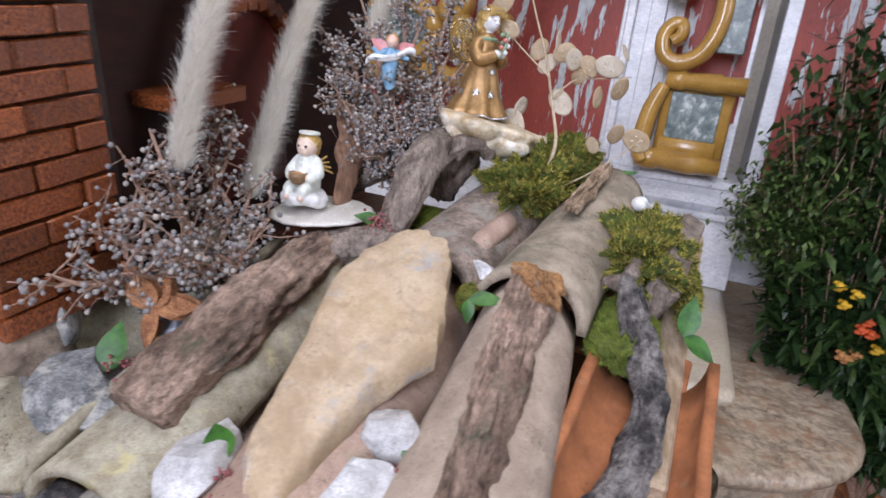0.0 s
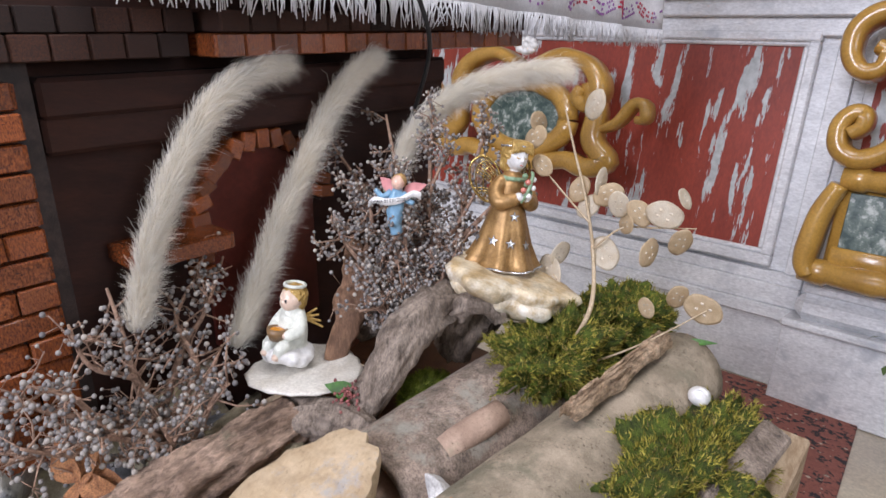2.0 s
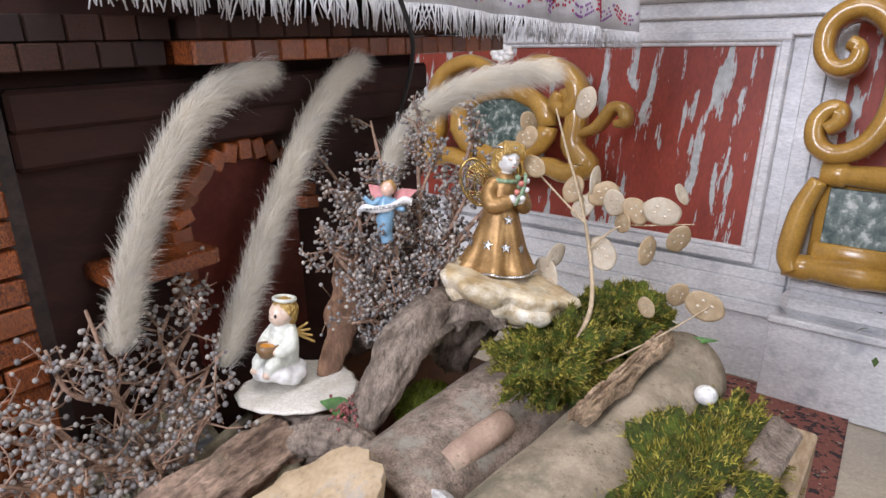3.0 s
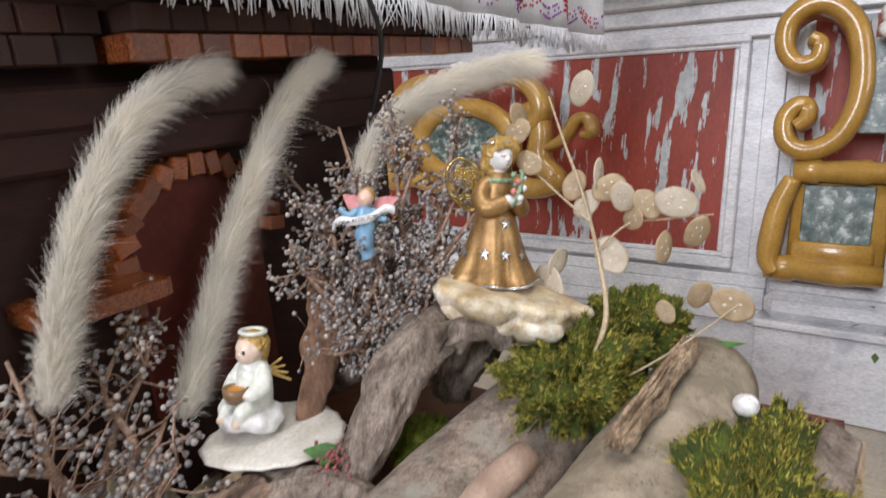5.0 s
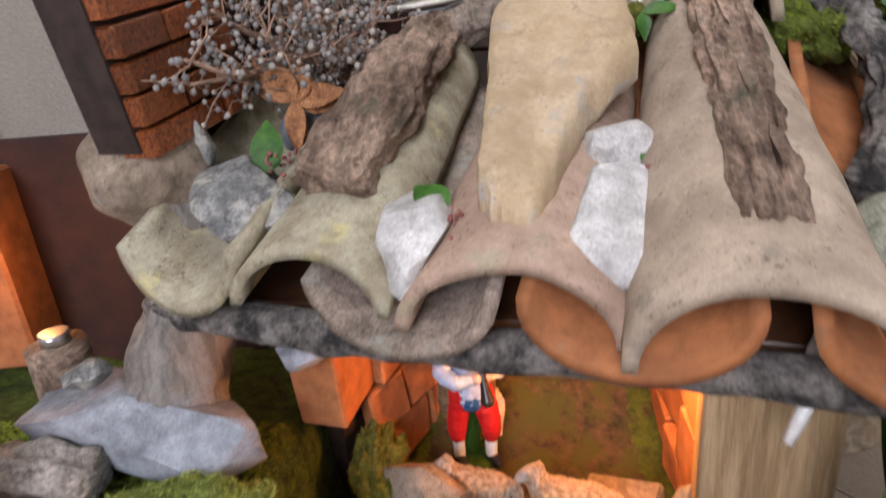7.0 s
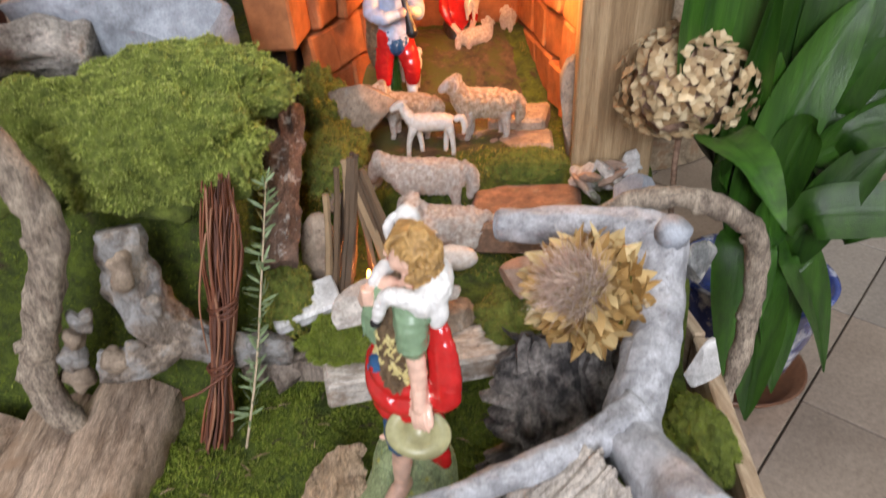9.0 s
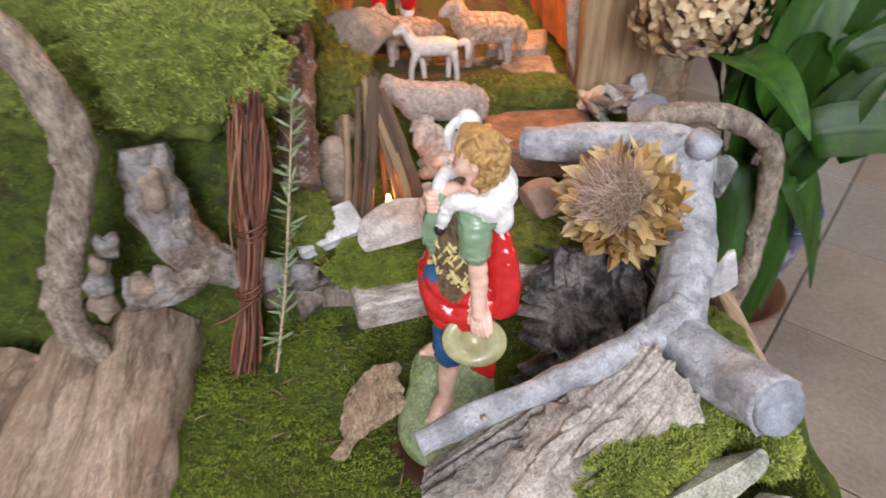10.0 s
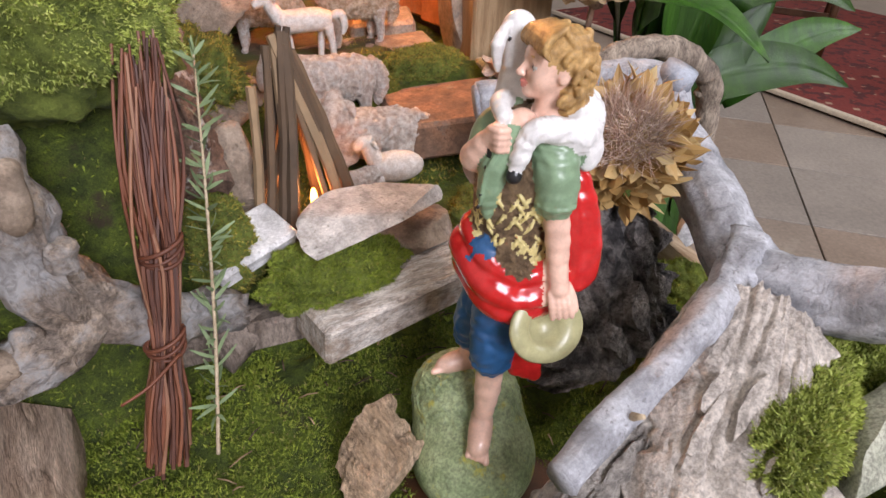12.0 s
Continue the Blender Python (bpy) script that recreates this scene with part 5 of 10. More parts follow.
wood = thing("split_log", (-0.70, 0.1, 0.34), "wide piece of pale split wood with long cracks", "log")
rnd = random.Random(4)
edges = [-0.98, -0.89, -0.80, -0.70, -0.60, -0.505]
for k in range(5):
    x0, x1 = edges[k], edges[k + 1]
    g = Geo()
    verts, faces = [], []
    rows, cols = 22, 8
    for j in range(rows + 1):
        t = j / rows
        y = -0.34 + 0.66 * t + (0.02 * math.sin(k * 2.1) if j in (0, rows) else 0)
        for i in range(cols + 1):
            s = i / cols
            x = x0 + (x1 - x0) * s - 0.035 * (1 - t) + 0.010 * noise.noise(Vector((x0 * 9, y * 8, i * 0.1))) + (0.018 * noise.noise(Vector((y * 14, 2, 0))) if k == 4 and i == cols else 0)
            z = 0.395 + 0.012 * math.sin(k * 1.9) + 0.02 * t - 0.02 * (2 * s - 1) ** 4 + 0.012 * noise.noise(Vector((x * 30, y * 5, k)))
            if k == 4:
                z -= 0.035 * s * s
            verts.append((x, y, z))
    m1 = cols + 1
    nv = len(verts)
    verts += [(x, y, 0.32) for x, y, z in verts]
    for j in range(rows):
        for i in range(cols):
            a = j * m1 + i
            faces.append((a, a + 1, a + m1 + 1, a + m1))
    rim = [i for i in range(m1)] + [j * m1 + cols for j in range(1, rows + 1)] + [rows * m1 + i for i in range(cols - 1, -1, -1)] + [j * m1 for j in range(rows - 1, 0, -1)]
    for a, b in zip(rim, rim[1:] + rim[:1]):
        faces.append((b, a, a + nv, b + nv))
    g.add(verts, faces)
    part("split_piece", g, "split_wood", wood, sharp=45)

# ---- bark and stones of the foreground ----
def bark_slab(name, corners, thick, mat, label, seed, bulge=0.02, rough=0.012, rows=26, cols=16, part_of=None):
    """A piece of bark between four corners (a, b along the top, d, c below), bulged and ragged."""
    a, b, c, d = (Vector(p) for p in corners)
    nrm = (b - a).cross(d - a).normalized()
    nrm = -nrm if nrm.z < 0 else nrm
    verts, faces = [], []
    for lay in (0, 1):
        for j in range(rows + 1):
            t = j / rows
            for i in range(cols + 1):
                s = i / cols
                edge = max(0.0, abs(2 * s - 1) - 0.6) / 0.4
                rag = (0.14 * noise.noise(Vector((t * 6, seed + (s > 0.5) * 9, 0))) + 0.07 * noise.noise(Vector((t * 21, seed + (s > 0.5) * 5, 2)))) * edge
                s2 = s + rag * 1.5
                ends = max(0.0, abs(2 * t - 1) - 0.86) / 0.14
                t = j / rows + ends * (0.035 * noise.noise(Vector((s * 5, seed, t > 0.5))) + 0.02 * noise.noise(Vector((s * 17, seed + 3, t > 0.5))))
                p = a * (1 - s2) * (1 - t) + b * s2 * (1 - t) + c * s2 * t + d * (1 - s2) * t
                h = bulge * (1 - (2 * s - 1) ** 2) * 1.0
                w = 0.25 * noise.noise(Vector((s * 3, t * 3, seed + 5)))
                rid = 1.6 * min(0.45, 2.2 * abs(noise.noise(Vector((s * 5 + seed + w * 3, t * 1.6 + w, seed))))) + 0.5 * min(0.4, 2 * abs(noise.noise(Vector((s * 13 + w * 5, t * 4, seed))))) + 0.25 * noise.noise(Vector((s * 34, t * 14, seed)))
                p += nrm * (h + rough * rid - lay * thick)
                verts.append(p)
    m1 = cols + 1
    nv = (rows + 1) * m1
    for j in range(rows):
        for i in range(cols):
            k = j * m1 + i
            faces.append((k, k + 1, k + m1 + 1, k + m1))
            faces.append((nv + k + m1, nv + k + m1 + 1, nv + k + 1, nv + k))
    rim = [i for i in range(m1)] + [j * m1 + cols for j in range(1, rows + 1)] + [rows * m1 + i for i in range(cols - 1, -1, -1)] + [j * m1 for j in range(rows - 1, 0, -1)]
    for p, q in zip(rim, rim[1:] + rim[:1]):
        faces.append((q, p, p + nv, q + nv))
    g = Geo().add(verts, faces)
    low = min(verts, key=lambda q: q.z)
    if part_of:
        return part(name, g, mat, part_of, label, sharp=50)
    ob = thing(name, low, label, "bark")
    part("sheet", g, mat, ob, sharp=50)
    rn = random.Random(seed)
    for _ in range(5):
        s, t = rn.uniform(0.12, 0.8), rn.uniform(0.08, 0.85)
        q = a * (1 - s) * (1 - t) + b * s * (1 - t) + c * s * t + d * (1 - s) * t + nrm * (bulge * (1 - (2 * s - 1) ** 2) + rough * 0.8)
        x, y = (b - a).normalized(), (d - a).normalized()
        lx, ly = (b - a).length * rn.uniform(0.05, 0.10), (d - a).length * rn.uniform(0.06, 0.14)
        fl = Geo()
        ring = [q + x * lx * math.cos(k * 0.7) * rn.uniform(0.7, 1.2) + y * ly * math.sin(k * 0.7) * rn.uniform(0.7, 1.2) for k in range(9)]
        up = nrm * thick * 0.22
        fl.add([q + up * 1.3] + [p + up for p in ring] + [p - up for p in ring], [(0, 1 + k, 1 + (k + 1) % 9) for k in range(9)] + [(1 + (k + 1) % 9, 1 + k, 10 + k, 10 + (k + 1) % 9) for k in range(9)])
        part("flake", fl, mat, ob, smooth=False)
    return ob


bark_slab("bark_piece", [(0.000, 0.016, 0.545), (0.036, -0.050, 0.530), (-0.15, -0.215, 0.432), (-0.235, -0.050, 0.430)], 0.02, "bark_weathered", "large weathered grey bark slab leaning on the branch", 3, 0.014, 0.0065, 80, 60)
bark_slab("bark_piece", [(-0.035, 0.215, 0.525), (0.115, 0.20, 0.50), (0.125, 0.12, 0.36), (-0.075, 0.125, 0.36)], 0.03, "bark_black", "dark charred bark standing behind the branch", 5, 0.02, 0.02, 50, 40)
bark_slab("bark_piece", [(0.020, 0.045, 0.512), (0.014, 0.000, 0.520), (-0.235, -0.060, 0.445), (-0.21, 0.0, 0.425)], 0.025, "bark_grey", "dark grey bark under the grey branch", 9, 0.012, 0.009, 60, 30)
bark_slab("bark_piece", [(-0.300, 0.165, 0.352), (-0.232, 0.190, 0.385), (-0.232, 0.125, 0.365), (-0.315, 0.085, 0.345)], 0.014, "bark_light", "small brown bark fragment lying on the moss", 7, 0.012, 0.008, 14, 10)
bark_slab("bark_strip", [(-0.345, 0.62, 0.705), (-0.285, 0.63, 0.69), (-0.300, 0.385, 0.545), (-0.350, 0.38, 0.550)], 0.02, "bark_lichen", "long rough strip of bark running up the bank", 12, 0.012, 0.008, 26, 8)

stones = (
    ("stone", (-0.168, 0.338, 0.496), (0.100, 0.060, 0.034), 31, (6, -4, 14), "stone_pale", "flat pale angular stone beside the fire", 0.34),
    ("stone", (-0.115, 0.345, 0.452), (0.09, 0.05, 0.028), 37, (0, 3, -6), "stone_tan", "tan flat stone under the pale one", 0.6),
    ("stone", (-0.272, 0.465, 0.515), (0.036, 0.030, 0.066), 33, (-12, 6, 20), "stone_tan", "upright tan stone beside the fire", 0.6),
    ("stone", (-0.245, 0.60, 0.535), (0.05, 0.035, 0.03), 35, (0, 0, 10), "stone_tan", "tan stone behind the fire", 0.6),
    ("stone", (-0.195, 0.645, 0.545), (0.035, 0.03, 0.028), 36, (0, 0, 40), "stone_tan", "tan stone behind the fire", 0.6),
    ("stone", (-0.188, 0.80, 0.630), (0.070, 0.036, 0.115), 38, (-32, -26, 24), "stone_tan", "large orange-lit stone leaning in the stable", 0.34),
    ("stone", (0.215, 0.72, 0.60), (0.042, 0.075, 0.13), 39, (0, -10, -12), "stone_tan", "tall orange-lit stone beside the wooden post", 0.55),
    ("stone", (0.03, 0.37, 0.49), (0.05, 0.04, 0.03), 43, (0, 0, 12), "tile_pink", "pinkish broken tile under the branch", 0.55),
    ("stone", (0.0, -0.124, 0.492), (0.085, 0.026, 0.024), 44, (-6, -12, 17), "stone_green", "long greenish stone chip on the moss", 0.5),
    ("stone", (0.080, -0.195, 0.447), (0.078, 0.078, 0.066), 55, (10, 0, 30), "stone_lichen", "rough grey stone with white lichen crust at the edge", 0.6),
    ("stone", (0.235, 0.27, 0.56), (0.03, 0.025, 0.035), 45, (0, 0, 0), "stone_grey", "grey stone behind the forked branch", 0.6),
    ("stone", (0.235, 0.20, 0.44), (0.026, 0.018, 0.045), 46, (0, 10, 0), "stone_white", "white foam chip at the crib's edge", 0.6),
    ("stone", (0.215, 0.44, 0.56), (0.045, 0.035, 0.05), 47, (0, 0, 0), "stone_blue", "blue-grey stone at the post's foot", 0.6),
    ("stone", (-0.575, 0.690, 0.832), (0.235, 0.095, 0.095), 49, (0, 2, 8), "stone_blue", "large blue-grey stone block under the knotty post", 0.36),
    ("stone", (-0.605, 0.685, 0.922), (0.034, 0.028, 0.020), 50, (0, 0, 10), "stone_grey", "small greenish stone on the blue-grey block", 0.6),
    ("stone", (-0.335, 0.77, 0.905), (0.05, 0.04, 0.028), 52, (0, 0, -12), "stone_blue", "blue-grey stone on the brick pillar", 0.6),
)
for name, c, size, seed, rot, mat, label, low in stones:
    g = Geo()
    g.rock(c, size, seed, rot, 13, rough=0.022, sub=4, depth=(low, 0.8))
    solo(name, (c[0], c[1], c[2] - size[2] * 0.7), g, mat, label, "stone", sharp=28)
rnd = random.Random(21)
for k in range(17):
    g = Geo()
    c = (0.160 + 0.10 * rnd.random(), 0.535 + 0.05 * rnd.random(), 0.520 + 0.05 * rnd.random())
    g.rock(c, (0.032, 0.018, 0.0085), 60 + k, (rnd.uniform(-50, 50), rnd.uniform(-50, 50), rnd.uniform(0, 180)), 8, sub=2)
    solo("stone_chip", (c[0], c[1], c[2] - 0.01), g, ("stone_pale", "stone_green", "tile_pink", "stone_white")[k % 4], "flat stone chip heaped at the post", "stone", "chips at the post", sharp=28)

for c, size, yaw, mat, label in (((0.072, 0.540, 0.496), (0.19, 0.15, 0.052), -16, "rust_stone", "flat rust-brown stone slab before the stable"), ((0.10, 0.775, 0.528), (0.16, 0.075, 0.04), -12, "stone_tan", "flat stone step in the stable"),
                                 ((0.02, 0.80, 0.522), (0.13, 0.08, 0.04), 6, "stone_tan", "flat stone step in the stable"), ((0.13, 0.86, 0.548), (0.12, 0.09, 0.04), -20, "stone_tan", "flat stone step in the stable")):
    g = Geo()
    g.box(c, size, 0, None, rot=(2, -3, yaw), bevel=0.006, wob=0.008, seed=yaw)
    solo("slab", (c[0], c[1], c[2] - size[2] / 2), g, mat, label, "slab", smooth=False)

g = Geo()
g.tube([(-0.76, 0.612, 0.812), (-0.67, 0.617, 0.817), (-0.575, 0.612, 0.812)], [0.034, 0.038, 0.033], 30, bump=0.28, scale=26, step=9, grain=0.4)
solo("wood_piece", (-0.71, 0.63, 0.785), g, "bark_grey", "short grey weathered piece of wood on the moss", "wood")
block = Geo()
block.box((-0.300, 0.378, 0.478), (0.105, 0.062, 0.024), 0, None, rot=(14, -4, 22), bevel=0.004, wob=0.009, seed=12)
solo("stone", (-0.300, 0.378, 0.465), block, "stone_white", "flat white stone block beside the moss", "stone", smooth=False)
plank = Geo()
plank.box((-0.125, 0.287, 0.424), (0.30, 0.070, 0.050), 0, None, rot=(4, 0, 6), bevel=0.005, wob=0.006, seed=3)
solo("plank", (-0.125, 0.287, 0.40), plank, "white_wood", "weathered whitish plank with a moss patch on it", "plank", smooth=False)
plank = Geo()
plank.box((-0.325, 0.345, 0.395), (0.15, 0.045, 0.04), 0, None, rot=(0, 0, -8), bevel=0.006, wob=0.01, seed=6)
solo("plank", (-0.31, 0.34, 0.35), plank, "driftwood", "short dark plank under the root", "plank", smooth=False)

# ---- fire ----
fire = thing("camp_fire", (-0.215, 0.43, 0.452), "little camp fire of leaning dark sticks with a red candle", "fire")
rnd = random.Random(2)
STICKS = ((-0.262, 0.41, -0.232, 0.44, 0.665, 0.0075), (-0.250, 0.40, -0.212, 0.45, 0.675, 0.009), (-0.243, 0.388, -0.207, 0.45, 0.672, 0.010), (-0.272, 0.42, -0.252, 0.44, 0.625, 0.008), (-0.163, 0.408, -0.222, 0.45, 0.672, 0.009),
          (-0.145, 0.42, -0.20, 0.46, 0.650, 0.012), (-0.175, 0.47, -0.215, 0.455, 0.655, 0.008), (-0.235, 0.48, -0.21, 0.46, 0.66, 0.009), (-0.265, 0.45, -0.225, 0.455, 0.62, 0.008), (-0.20, 0.49, -0.21, 0.46, 0.64, 0.008))
STICKS += tuple((-0.212 + 0.06 * math.cos(q), 0.44 + 0.045 * math.sin(q), -0.214 + 0.012 * math.cos(q * 2), 0.452 + 0.008 * math.sin(q * 3), 0.63 + 0.05 * rnd.random(), 0.006) for q in (2.6, 3.1, 3.5, 3.9, 4.2, 5.2, 5.6, 6.0))
for x0, y0, x1, y1, z1, r in STICKS:
    g = Geo()
    p, q = Vector((x0, y0, 0.448)), Vector((x1, y1, z1))
    g.tube([p, p.lerp(q, 0.5) + Vector((0.003, -0.002, 0)), q], [r * 0.8, r * 0.72, r * 0.62], 6, bump=0.35, scale=60, step=4)
    part("stick", g, "kindling", fire, smooth=False)
g = Geo()
g.lathe([(0.002, 0.448), (0.016, 0.448), (0.018, 0.468), (0.015, 0.468), (0.012, 0.462), (0.001, 0.462)], 18, mtx=Matrix.Translation((-0.203, 0.415, 0)))
candle = part("candle", g, "candle_red", fire, "red tea candle")
g = Geo()
g.ball((-0.203, 0.415, 0.489), (0.0045, 0.0045, 0.0155), 0, 10, 8)
part("flame", g, "flame", candle, "orange candle flame")

# ---- bundle of twigs, rosemary ----
bundle = thing("twig_bundle", (-0.41, 0.255, 0.345), "bundle of reddish twigs tied with twig bands, standing upright", "twigs")
rnd = random.Random(6)
for k in range(110):
    a, r = rnd.uniform(0, 6.28), math.sqrt(rnd.random())
    top = Vector((-0.368 + 0.019 * r * math.cos(a), 0.330 + 0.02 * r * math.sin(a), 0.685 + rnd.uniform(-0.03, 0.035)))
    mid = Vector((rnd.gauss(0, 0.003), rnd.gauss(0, 0.003), 0)) + Vector((-0.391 + 0.014 * r * math.cos(a), 0.297 + 0.016 * r * math.sin(a), 0.535))
    low2 = Vector((-0.408 + 0.0125 * r * math.cos(a), 0.275 + 0.015 * r * math.sin(a), 0.46))
    foot = Vector((-0.432 + 0.021 * r * math.cos(a), 0.250 + 0.022 * r * math.sin(a), 0.352 + rnd.uniform(0, 0.015)))
    g = Geo()
    bend = Vector((rnd.gauss(0, 0.0045), rnd.gauss(0, 0.004), 0))
    g.tube([top, top.lerp(mid, 0.5) + bend, mid, low2, low2.lerp(foot, 0.5) - bend * 0.6, foot], [0.0012, 0.0016, 0.0019, 0.0019, 0.002, 0.0022], 5, bump=0.5, scale=120, step=4)
    part("twig", g, "bundle_twig", bundle, smooth=False)
for z, cx, cy, r in ((0.545, -0.390, 0.298, 0.017), (0.465, -0.407, 0.276, 0.0155)):
    g = Geo()
    for j in range(3):
        g.tube([(cx + (r + 0.001 * j) * math.cos(a), cy + r * math.sin(a), z + 0.004 * j + 0.006 * math.sin(a + j)) for a in [2 * math.pi * q / 18 for q in range(19)]], [0.0019] * 19, 6)
    part("band", g, "bundle_twig", bundle, "thin red twig band")
for k, pts in enumerate((((-0.40, 0.258, 0.465), (-0.43, 0.243, 0.455), (-0.455, 0.240, 0.448)), ((-0.388, 0.305, 0.655), (-0.402, 0.288, 0.61), (-0.412, 0.274, 0.56), (-0.414, 0.264, 0.50)))):
    g = Geo()
    g.tube(pts, [0.0018, 0.0016, 0.0013, 0.001][: len(pts)], 5, step=4)
    part("loose_twig", g, "bundle_twig", bundle)

sprig = thing("rosemary_sprig", (-0.352, 0.30, 0.36), "thin grey-green rosemary sprig standing beside the bundle", "plant")
stem = [Vector((-0.392, 0.235, 0.350)), Vector((-0.365, 0.280, 0.45)), Vector((-0.340, 0.325, 0.57)), Vector((-0.318, 0.372, 0.685))]
line, rad = smooth_line(stem, [0.002, 0.0018, 0.0015, 0.0008], 14)
g = Geo().tube(line, rad, 5)
part("stem", g, "pale_twig", sprig)
g = Geo()
for k, p in enumerate(line):
    if k < 6:
        continue
    for j in range(3):
        a = rnd.uniform(0, 6.28)
        g.blade(p, (math.cos(a), math.sin(a), 0.7), rnd.uniform(0.016, 0.030), 0.0032, 0, rnd.uniform(-0.4, 0.4), rnd, 3)
part("leaves", g, "rosemary", sprig, smooth=False, kind="stuff")

# ---- dry flowers ----
thistle = thing("dry_thistle_head", (0.06, 0.19, 0.52), "dry artichoke head with ochre bracts and a fuzzy mauve centre", "flower")
tc, axis = Vector((0.062, 0.20, 0.585)), Vector((-0.55, -0.45, 0.62)).normalized()
turn = axis.to_track_quat("Z", "Y").to_matrix()
rnd = random.Random(9)
for k in range(210):
    h = k / 210
    a = k * 2.39996
    th = 0.62 + 1.5 * h
    d = turn @ Vector((math.sin(th) * math.cos(a), math.sin(th) * math.sin(a), math.cos(th)))
    out = (turn @ Vector((math.cos(a), math.sin(a), 0)) * 0.8 + axis * (0.75 - 0.5 * h) + Vector((rnd.uniform(-0.45, 0.45), rnd.uniform(-0.45, 0.45), rnd.uniform(-0.3, 0.3)))).normalized()
    g = Geo()
    g.leaf(tc + d * 0.052, out, rnd.uniform(0.018, 0.038), rnd.uniform(0.012, 0.022), d, rnd.uniform(-0.2, 0.5), 4, fold=rnd.uniform(0.1, 0.6))
    part("bract", g, "bract", thistle, smooth=False)
g = Geo()
g.ball(tc, 0.050, 0, 16, 10, bump=0.2)
part("body", g, "bract", thistle)
g = Geo()
for k in range(1300):
    a, r = rnd.uniform(0, 6.28), math.sqrt(rnd.random()) * 0.036
    p = tc + turn @ Vector((r * math.cos(a), r * math.sin(a), 0.052 - 0.3 * r))
    w = turn @ Vector((r * 12 * math.cos(a) + rnd.uniform(-0.6, 0.6), r * 12 * math.sin(a) + rnd.uniform(-0.6, 0.6), 1))
    g.blade(p, w, rnd.uniform(0.020, 0.050), 0.0011, 0, rnd.uniform(-0.3, 0.3), rnd)
part("fuzz", g, "thistle_hair", thistle, "mauve-grey fuzzy centre", smooth=False, kind="stuff")

hyd = thing("dry_hydrangea", (0.30, 0.49, 0.60), "dry cream and brown hydrangea head", "flower")
hc = Vector((0.303, 0.50, 0.722))
g = Geo()
g.ball(hc, (0.085, 0.065, 0.078), 0, 14, 10, bump=0.3)
part("core", g, "berry_twig", hyd)
for k in range(240):
    z = 1 - 1.7 * k / 240
    a = k * 2.39996
    d = Vector((math.sqrt(max(0, 1 - z * z)) * math.cos(a), math.sqrt(max(0, 1 - z * z)) * math.sin(a), z))
    c = hc + Vector((d.x * 0.10, d.y * 0.08, d.z * 0.09)) * rnd.uniform(0.88, 1.08)
    g = Geo()
    t2 = (d + Vector((rnd.uniform(-0.4, 0.4), rnd.uniform(-0.4, 0.4), rnd.uniform(-0.3, 0.3)))).normalized()
    tr = t2.to_track_quat("Z", "Y").to_matrix()
    for j in range(4):
        b = j * 1.5708 + k
        g.leaf(c, tr @ Vector((math.cos(b), math.sin(b), rnd.uniform(0.1, 0.5))), rnd.uniform(0.011, 0.017), rnd.uniform(0.012, 0.017), t2, rnd.uniform(-0.2, 0.5), 3, fold=0.2)
    part("floret", g, "hydrangea", hyd, smooth=False)
g = Geo()
g.tube([hc, (0.315, 0.52, 0.58), (0.33, 0.52, 0.42)], [0.005, 0.005, 0.005], 7)
part("stem", g, "berry_twig", hyd)

# ---- potted aspidistra ----
plant = thing("potted_aspidistra", (0.588, 0.615, 0.0), "large potted aspidistra with broad dark green leaves in blue pot", "plant")
pm = Matrix.Translation((0.588, 0.615, 0)) @ Matrix.Diagonal((0.88, 0.88, 0.95, 1.0))
g = Geo().lathe([(0.02, 0.0), (0.15, 0.0), (0.175, 0.03), (0.168, 0.032), (0.148, 0.008), (0.02, 0.008)], 36, mtx=pm)
part("saucer", g, "saucer", plant, "brown saucer")
g = Geo().lathe([(0.02, 0.010), (0.105, 0.010), (0.125, 0.06), (0.15, 0.16), (0.165, 0.25), (0.172, 0.27), (0.176, 0.285), (0.162, 0.285), (0.155, 0.25), (0.02, 0.24)], 40, mtx=pm)
part("pot", g, "blue_glaze", plant, "blue and white glazed pot")
